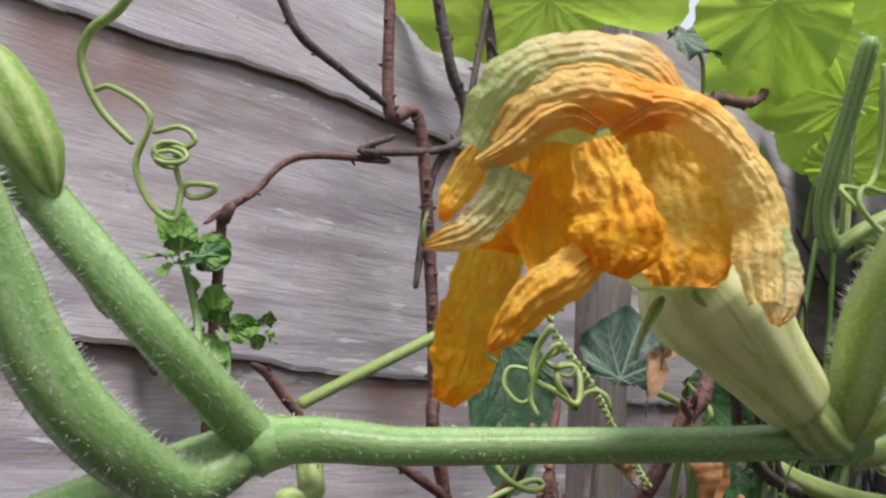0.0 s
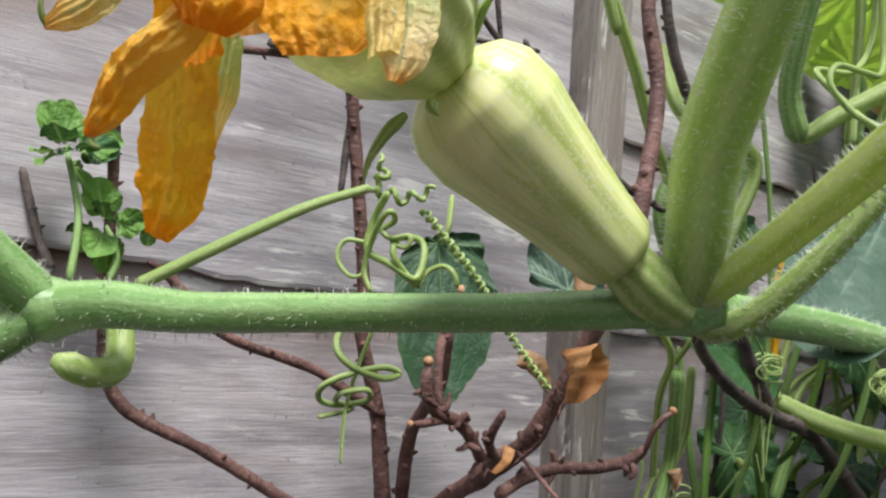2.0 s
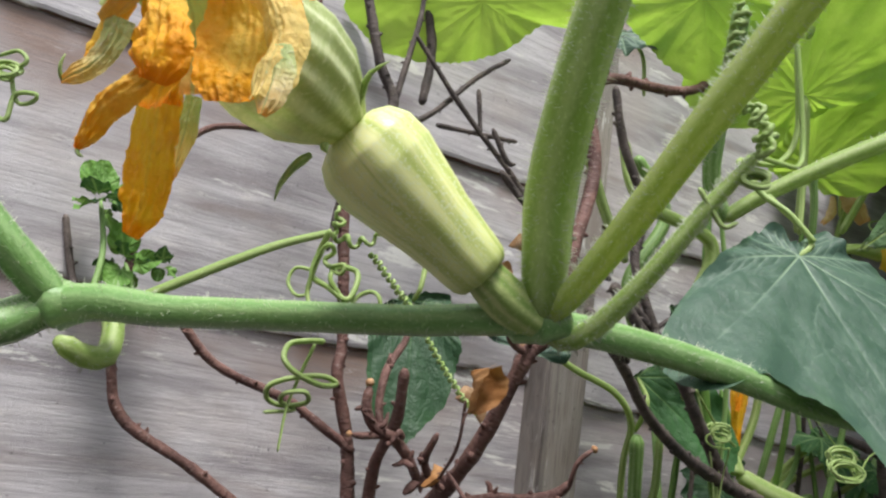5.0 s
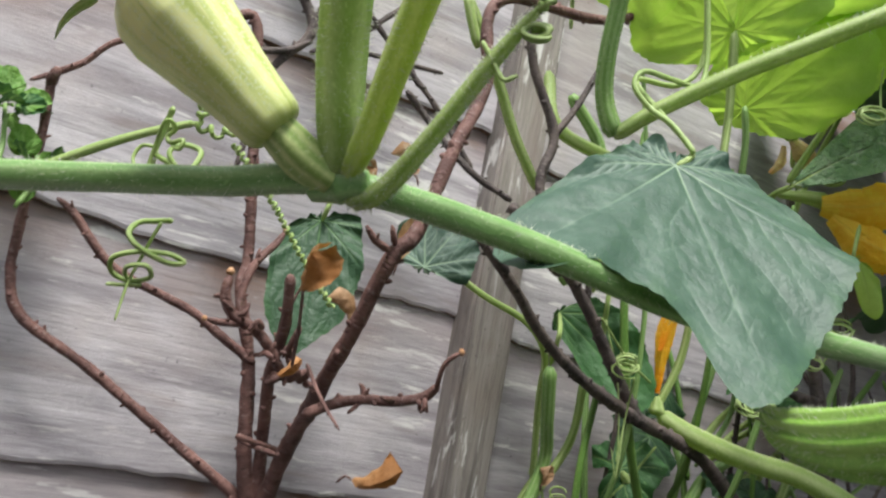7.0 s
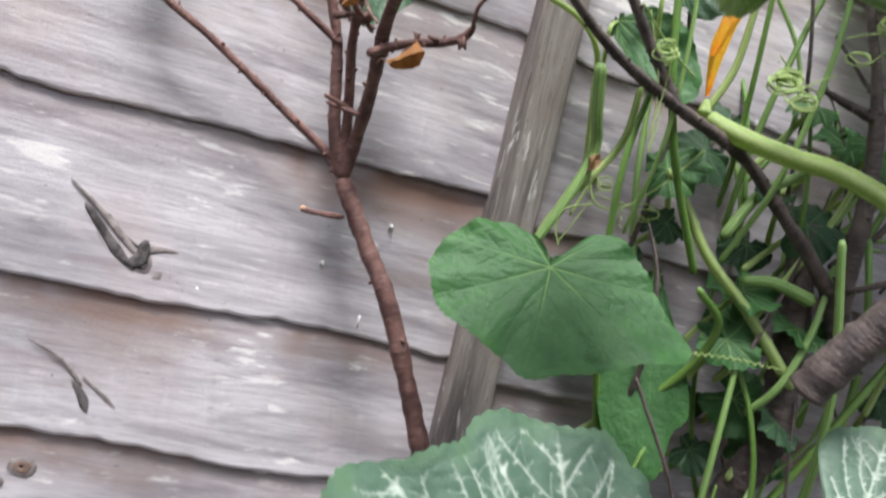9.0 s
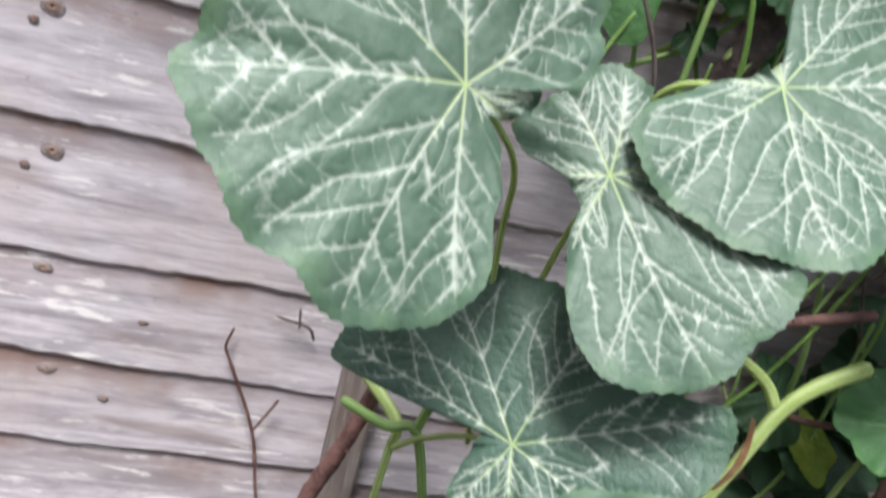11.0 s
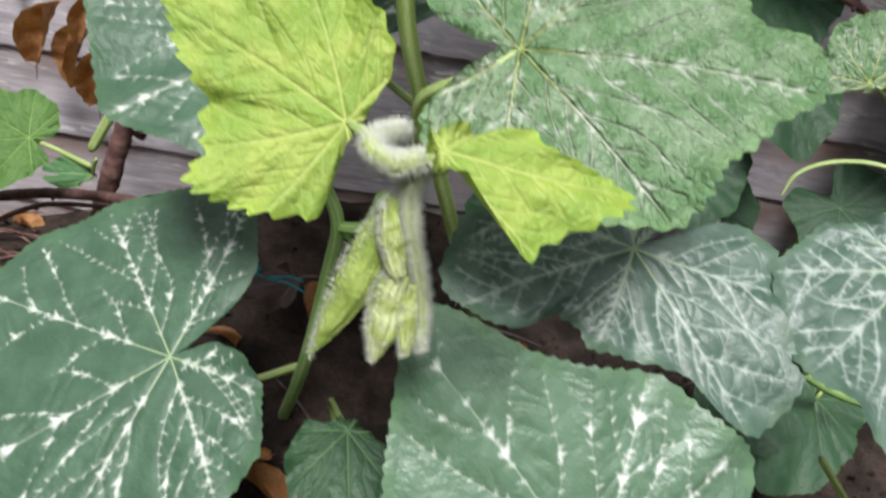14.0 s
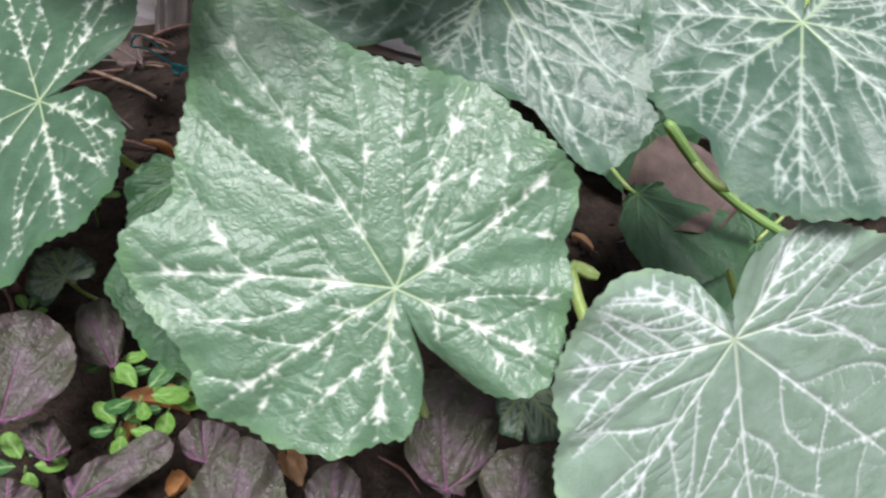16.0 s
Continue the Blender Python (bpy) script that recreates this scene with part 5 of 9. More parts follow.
leaf("squash_leaf", "plain green squash leaf beside the batten", ((0.4613, 0.2250, -0.1992), (-0.1985, -0.4648, -0.8629), (-0.3030, -0.8081, 0.5051), ((0.4, -0.4), (1.6, -2.4), (3.6, -3.0), (5.8, -2.2), (7.6, -0.2), (8.4, 2.2), (7.8, 3.3), (7.2, 4.6), (6.0, 5.8), (4.6, 6.3), (3.2, 7.3), (1.6, 7.6), (0.2, 8.8), (-1.6, 7.9), (-3.4, 7.2), (-5.4, 6.6), (-6.9, 5.6), (-9.6, 4.8), (-11.2, 3.3), (-9.9, 2.6), (-8.5, 1.6), (-7.2, -0.6), (-5.8, -2.6), (-4.0, -3.9), (-2.2, -3.6), (-1.0, -2.0), (-0.2, -0.6))), LEAF_PLAIN, 32, [(0.4605, 0.2477, -0.1930), (0.4718, 0.2852, -0.1831), (0.4913, 0.2925, -0.1360), (0.5063, 0.2938, -0.1099)], (1.2, 1.6, 2.0))
leaf("squash_leaf", "plain green leaf hanging among the stems", ((0.5882, 0.2920, -0.1846), (0.0679, -0.2738, -0.9594), (-0.4364, -0.8729, 0.2182), ((0.1, -0.9), (5.3, 1.2), (6.2, 4.6), (6.9, 6.3), (4.4, 7.8), (4.5, 10.6), (3.5, 14.3), (1.3, 17.3), (-0.8, 16.1), (-1.2, 12.4), (-2.8, 11.7), (-2.6, 8.1), (-1.4, 4.1))), LEAF_PLAIN, 33, [(0.5881, 0.3003, -0.1664), (0.5863, 0.3225, -0.1250)], (1.6, 2.0))
leaf("squash_leaf", "dark green leaf behind the vine", ((0.3100, 0.2940, 0.0194), (0.0024, -0.3337, -0.9427), (-0.3620, -0.8790, 0.3103), ((0.4, -0.4), (2.1, 0.5), (2.8, 2.8), (2.8, 6.3), (2.1, 8.0), (0.9, 9.7), (-0.5, 8.1), (-2.0, 6.6), (-2.9, 3.4), (-2.5, -0.5), (-0.7, -0.5))), LEAF_DARK, 34, [(0.3093, 0.2850, 0.0252), (0.3137, 0.2900, 0.0467)], (1.4, 1.8))
leaf("squash_leaf", "pale green leaf behind the shrub", ((0.3655, 0.2465, -0.0007), (0.5284, 0.0535, 0.8473), (-0.4240, -0.8480, 0.3180), ((-0.6, -0.5), (-2.1, -0.9), (-3.1, 1.4), (-1.7, 4.0), (-0.8, 5.2), (1.0, 4.4), (2.1, 2.8), (2.7, 0.8), (1.0, -0.1))), LEAF_DUSTY, 35, [(0.3852, 0.2643, 0.0070), (0.4170, 0.2586, -0.0058), (0.4513, 0.2568, -0.0155), (0.4733, 0.2615, -0.0333), (0.4887, 0.2817, -0.0616), (0.5042, 0.2956, -0.1191)], (1.8, 2.2, 2.4, 2.4))
TOP_GROUP = "large squash leaves over the fence top"
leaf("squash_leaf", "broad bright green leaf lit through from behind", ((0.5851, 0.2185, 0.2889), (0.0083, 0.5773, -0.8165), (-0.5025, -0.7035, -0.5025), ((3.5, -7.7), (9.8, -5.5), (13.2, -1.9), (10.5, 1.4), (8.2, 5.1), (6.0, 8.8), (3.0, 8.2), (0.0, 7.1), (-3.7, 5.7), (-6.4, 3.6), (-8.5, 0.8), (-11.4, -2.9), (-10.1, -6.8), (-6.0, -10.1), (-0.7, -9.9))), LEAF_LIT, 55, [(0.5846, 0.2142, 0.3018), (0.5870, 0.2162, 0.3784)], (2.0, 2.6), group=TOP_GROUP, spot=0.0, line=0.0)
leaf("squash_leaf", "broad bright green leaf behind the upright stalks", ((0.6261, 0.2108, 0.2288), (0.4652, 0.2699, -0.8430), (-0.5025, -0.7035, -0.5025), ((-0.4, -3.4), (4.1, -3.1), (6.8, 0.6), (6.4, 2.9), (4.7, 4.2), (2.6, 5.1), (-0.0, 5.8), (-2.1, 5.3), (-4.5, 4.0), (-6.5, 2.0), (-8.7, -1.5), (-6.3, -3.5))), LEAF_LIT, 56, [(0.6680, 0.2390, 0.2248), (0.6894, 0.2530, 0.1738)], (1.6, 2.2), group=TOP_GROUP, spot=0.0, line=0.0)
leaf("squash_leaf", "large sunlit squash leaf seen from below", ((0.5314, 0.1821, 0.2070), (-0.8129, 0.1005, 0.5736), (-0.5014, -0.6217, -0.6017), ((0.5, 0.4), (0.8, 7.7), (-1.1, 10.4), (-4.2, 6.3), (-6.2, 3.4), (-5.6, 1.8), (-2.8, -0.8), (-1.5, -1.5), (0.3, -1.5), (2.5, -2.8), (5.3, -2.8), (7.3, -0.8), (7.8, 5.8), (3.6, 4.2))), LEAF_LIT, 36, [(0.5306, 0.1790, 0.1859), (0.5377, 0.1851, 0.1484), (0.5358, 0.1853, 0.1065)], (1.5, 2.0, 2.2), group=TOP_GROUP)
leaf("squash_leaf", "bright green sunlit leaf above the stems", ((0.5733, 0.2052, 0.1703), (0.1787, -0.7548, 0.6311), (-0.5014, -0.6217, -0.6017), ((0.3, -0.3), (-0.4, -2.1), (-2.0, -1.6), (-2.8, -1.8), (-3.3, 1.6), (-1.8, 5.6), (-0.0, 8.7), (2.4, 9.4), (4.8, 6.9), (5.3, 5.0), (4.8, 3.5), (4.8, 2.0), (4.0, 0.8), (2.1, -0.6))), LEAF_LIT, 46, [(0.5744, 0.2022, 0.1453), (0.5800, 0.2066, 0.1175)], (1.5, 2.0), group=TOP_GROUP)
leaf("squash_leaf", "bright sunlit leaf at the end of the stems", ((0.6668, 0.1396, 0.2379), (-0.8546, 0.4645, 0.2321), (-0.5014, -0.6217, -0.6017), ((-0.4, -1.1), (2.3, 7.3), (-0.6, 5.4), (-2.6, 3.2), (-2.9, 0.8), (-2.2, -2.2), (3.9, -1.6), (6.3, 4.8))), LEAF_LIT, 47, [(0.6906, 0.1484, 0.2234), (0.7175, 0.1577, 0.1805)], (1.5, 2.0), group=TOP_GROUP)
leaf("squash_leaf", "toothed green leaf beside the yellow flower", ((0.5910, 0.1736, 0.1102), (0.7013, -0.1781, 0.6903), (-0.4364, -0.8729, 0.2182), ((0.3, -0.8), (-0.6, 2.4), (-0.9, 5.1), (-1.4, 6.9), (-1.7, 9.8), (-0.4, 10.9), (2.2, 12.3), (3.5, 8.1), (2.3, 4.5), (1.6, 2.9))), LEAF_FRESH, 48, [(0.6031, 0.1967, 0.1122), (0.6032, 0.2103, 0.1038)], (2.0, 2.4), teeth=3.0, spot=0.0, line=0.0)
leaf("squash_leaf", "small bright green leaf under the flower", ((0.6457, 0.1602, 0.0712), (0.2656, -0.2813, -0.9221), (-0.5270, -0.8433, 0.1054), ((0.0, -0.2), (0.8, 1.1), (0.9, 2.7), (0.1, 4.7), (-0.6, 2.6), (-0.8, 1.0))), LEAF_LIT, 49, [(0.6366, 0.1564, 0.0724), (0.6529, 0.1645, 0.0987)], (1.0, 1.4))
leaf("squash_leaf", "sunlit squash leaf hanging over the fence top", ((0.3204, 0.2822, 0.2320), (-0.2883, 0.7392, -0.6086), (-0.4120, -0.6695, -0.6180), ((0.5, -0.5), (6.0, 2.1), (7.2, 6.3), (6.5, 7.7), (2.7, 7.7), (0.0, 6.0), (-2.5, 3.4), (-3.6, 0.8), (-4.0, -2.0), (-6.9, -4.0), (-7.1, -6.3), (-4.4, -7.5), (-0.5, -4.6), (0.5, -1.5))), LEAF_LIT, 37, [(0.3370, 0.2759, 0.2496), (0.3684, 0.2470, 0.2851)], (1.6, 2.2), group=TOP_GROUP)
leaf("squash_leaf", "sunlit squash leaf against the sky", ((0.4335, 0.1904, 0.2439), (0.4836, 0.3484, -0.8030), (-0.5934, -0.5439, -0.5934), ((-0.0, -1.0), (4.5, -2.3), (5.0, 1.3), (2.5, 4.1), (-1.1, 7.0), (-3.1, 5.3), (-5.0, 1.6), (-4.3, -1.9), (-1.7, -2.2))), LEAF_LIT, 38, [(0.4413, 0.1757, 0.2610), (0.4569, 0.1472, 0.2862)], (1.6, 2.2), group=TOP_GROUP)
leaf("squash_leaf", "pale grey leaf edge over the fence top", ((0.4167, 0.2489, 0.2344), (0.8564, -0.4847, 0.1779), (-0.5025, -0.7035, 0.5025), ((-0.3, -0.7), (-0.6, -1.4), (-0.6, 1.6), (-0.3, 4.5), (-0.3, 8.0), (1.9, 6.0), (2.8, 2.2), (2.2, -0.5))), LEAF_DUSTY, 39, [(0.4296, 0.2390, 0.2199), (0.4361, 0.2397, 0.1898)], (1.2, 1.6), group=TOP_GROUP)
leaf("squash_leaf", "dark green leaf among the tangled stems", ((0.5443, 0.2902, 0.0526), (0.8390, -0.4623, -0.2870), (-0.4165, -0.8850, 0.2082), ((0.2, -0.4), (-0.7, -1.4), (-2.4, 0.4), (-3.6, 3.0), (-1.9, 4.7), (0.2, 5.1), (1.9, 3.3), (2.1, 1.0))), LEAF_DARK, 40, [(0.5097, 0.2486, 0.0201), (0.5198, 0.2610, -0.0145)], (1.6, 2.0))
leaf("squash_leaf", "green leaf behind the shrub twigs", ((0.4912, 0.2771, 0.0012), (0.6208, -0.5320, -0.5759), (-0.5185, -0.8296, 0.2074), ((0.3, -0.3), (1.1, 0.3), (1.7, 3.0), (2.4, 5.4), (1.8, 8.3), (0.3, 9.0), (-1.3, 8.0), (-2.6, 5.6), (-3.4, 3.1), (-2.7, 0.8), (-1.1, 0.0))), LEAF_PLAIN, 41, [(0.4729, 0.2483, -0.0182), (0.4843, 0.2686, -0.0377)], (1.4, 1.8))
leaf("squash_leaf", "small yellow-green leaf at a dried bud", ((0.5398, 0.3470, -0.1064), (-0.5086, 0.4942, 0.7050), (-0.5185, -0.8296, 0.2074), ((-0.1, -0.6), (-3.3, -1.6), (-3.5, -0.3), (-1.6, 1.6), (-0.1, 2.8), (0.1, 1.5), (0.2, 0.5))), LEAF_YOUNG, 42, [(0.5275, 0.3250, -0.1141), (0.5117, 0.3200, -0.1508)], (1.0, 1.4))
leaf("squash_leaf", "lobed bright green leaf over the soil by the fence", ((0.3317, 0.1588, -1.0436), (-0.9467, -0.1006, -0.3059), (-0.2018, -0.5549, 0.8071), ((-0.6, -0.6), (0.2, -2.4), (2.4, -2.6), (4.6, -0.6), (4.4, 1.2), (5.2, 3.4), (4.0, 4.4), (4.6, 6.8), (2.6, 6.6), (1.6, 8.2), (0.2, 11.6), (-1.2, 8.4), (-2.4, 7.0), (-4.4, 6.6), (-3.6, 4.4), (-4.8, 2.8), (-3.8, 0.4), (-2.2, -1.6))), LEAF_LOBED, 43, [(0.3560, 0.1509, -1.0457), (0.3904, 0.1230, -1.0358)], (1.8, 2.4))
leaf("squash_leaf", "small green leaf at the runner end", ((0.3898, 0.1278, -1.0485), (-0.9753, 0.0380, -0.2177), (-0.2018, -0.5549, 0.8071), ((0.0, -0.4), (1.5, 1.1), (1.5, 2.9), (0.0, 4.6), (-1.0, 3.0), (-1.0, 0.8))), LEAF_PLAIN, 44, [(0.3928, 0.1227, -1.0350), (0.3979, 0.1125, -1.0196)], (1.2, 1.8))
leaf("squash_leaf", "yellowing leaf in the shade of the stems", ((0.9087, 0.2645, -0.6554), (0.4567, -0.4574, -0.7631), (-0.3313, -0.8835, 0.3313), ((0.4, -0.6), (2.0, 1.1), (1.1, 6.3), (0.3, 8.7), (-1.4, 6.4), (-2.6, 5.3), (-2.0, 1.6), (-0.9, -0.6))), LEAF_YOUNG, 45, [(0.9033, 0.2780, -0.6447), (0.8920, 0.2966, -0.6203)], (1.2, 1.6))
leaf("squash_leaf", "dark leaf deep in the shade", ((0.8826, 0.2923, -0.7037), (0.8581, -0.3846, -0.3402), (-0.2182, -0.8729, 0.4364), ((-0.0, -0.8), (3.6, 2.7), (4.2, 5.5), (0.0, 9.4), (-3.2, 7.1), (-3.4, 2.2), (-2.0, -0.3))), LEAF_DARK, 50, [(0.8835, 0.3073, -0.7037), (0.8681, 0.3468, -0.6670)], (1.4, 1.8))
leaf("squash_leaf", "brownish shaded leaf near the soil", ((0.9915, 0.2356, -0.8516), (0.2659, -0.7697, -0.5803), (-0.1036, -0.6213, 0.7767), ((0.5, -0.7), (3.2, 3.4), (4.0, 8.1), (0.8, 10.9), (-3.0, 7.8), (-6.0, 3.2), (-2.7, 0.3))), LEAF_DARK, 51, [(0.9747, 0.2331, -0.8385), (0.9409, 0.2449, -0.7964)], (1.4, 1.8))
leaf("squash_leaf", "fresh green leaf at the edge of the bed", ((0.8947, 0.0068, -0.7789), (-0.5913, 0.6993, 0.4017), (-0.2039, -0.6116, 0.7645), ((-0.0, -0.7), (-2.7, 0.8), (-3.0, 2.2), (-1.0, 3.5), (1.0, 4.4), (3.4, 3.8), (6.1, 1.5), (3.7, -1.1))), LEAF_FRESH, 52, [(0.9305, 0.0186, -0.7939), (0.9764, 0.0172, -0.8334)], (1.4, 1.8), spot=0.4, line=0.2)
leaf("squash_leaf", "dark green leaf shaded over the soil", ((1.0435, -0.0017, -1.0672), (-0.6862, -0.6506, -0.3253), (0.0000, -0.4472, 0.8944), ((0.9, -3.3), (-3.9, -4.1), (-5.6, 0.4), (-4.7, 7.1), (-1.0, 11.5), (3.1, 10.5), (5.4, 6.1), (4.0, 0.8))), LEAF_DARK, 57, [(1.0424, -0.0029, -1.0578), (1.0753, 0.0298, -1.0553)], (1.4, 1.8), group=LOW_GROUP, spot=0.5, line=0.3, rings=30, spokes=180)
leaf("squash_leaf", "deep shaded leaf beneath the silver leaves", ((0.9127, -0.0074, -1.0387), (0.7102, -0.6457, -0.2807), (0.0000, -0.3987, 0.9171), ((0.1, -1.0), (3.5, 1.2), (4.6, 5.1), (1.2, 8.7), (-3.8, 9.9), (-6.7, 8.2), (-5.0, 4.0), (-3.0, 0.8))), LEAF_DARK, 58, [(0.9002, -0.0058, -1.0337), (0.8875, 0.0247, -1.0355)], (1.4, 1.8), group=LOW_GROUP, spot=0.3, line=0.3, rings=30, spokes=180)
leaf("squash_leaf", "small silver-veined leaf below the larger ones", ((0.7888, -0.2303, -1.0162), (0.0302, -0.9531, -0.3010), (0.0000, -0.3011, 0.9536), ((1.6, 0.2), (1.6, 2.6), (0.0, 2.9), (-1.8, 2.6), (-2.0, -0.2), (-0.0, -0.6))), LEAF_NET, 53, [(0.7981, -0.2089, -1.0415), (0.7936, -0.1874, -1.0502)], (1.2, 1.6), web=0.6)
leaf("squash_leaf", "small pale mildewed leaf near the soil", ((0.5259, -0.1708, -1.0608), (-0.6187, -0.7492, -0.2366), (0.0000, -0.3011, 0.9536), ((-0.4, 0.1), (-0.7, 1.9), (0.6, 2.1), (1.8, 1.0), (2.0, -0.5), (1.2, -1.4), (-0.2, -1.9), (-1.1, -1.0))), LEAF_HAZE, 54, [(0.5062, -0.0980, -1.1706), (0.5262, -0.0929, -1.1888)], (1.2, 1.6), spot=1.4)

# ---- shrub ----
def shrub_branches(root, curves, skin, seed=0):
    """Woody branches with uneven bark, buds and short spurs."""
    for k, (pts, rad) in enumerate(curves):
        rng = np.random.default_rng(int(abs(pts[0][0]) * 1e5) + k)
        rad = [r * (0.86 if r < 5 else 0.95) for r in rad]
        bm = tube(pts, rad, 12, 0, 0.0, 0.12, 0.0025, 0.13)
        path, u = spline(pts, 0.003)
        r = np.interp(u, np.arange(len(rad)) * (u[-1] / (len(rad) - 1)), rad)
        _, a, b = frames(path)
        i = int(rng.uniform(2, 5))
        while i < len(path) - 2:
            t = rng.uniform(0, 2 * math.pi)
            d = math.cos(t) * a[i] + math.sin(t) * b[i]
            lean = (path[i + 1] - path[i]) / 0.003
            long = rng.uniform(0.6, 1.5) * 0.0016 + r[i] / 1000 * 1.05
            w = min(2.0, r[i] * 0.5) * rng.uniform(0.7, 1.1)
            tube([path[i] + d * r[i] * 0.0004, path[i] + d * (r[i] / 1000) + lean * 0.0005, path[i] + d * long + lean * rng.uniform(0.0, 0.002)], (w * 1.2, w, w * 0.5), 6, step=0.001, bm=bm)
            i += int(rng.uniform(2, 7) if r[i] < 5 else rng.uniform(8, 18))
        part("branch", bm, skin, root)


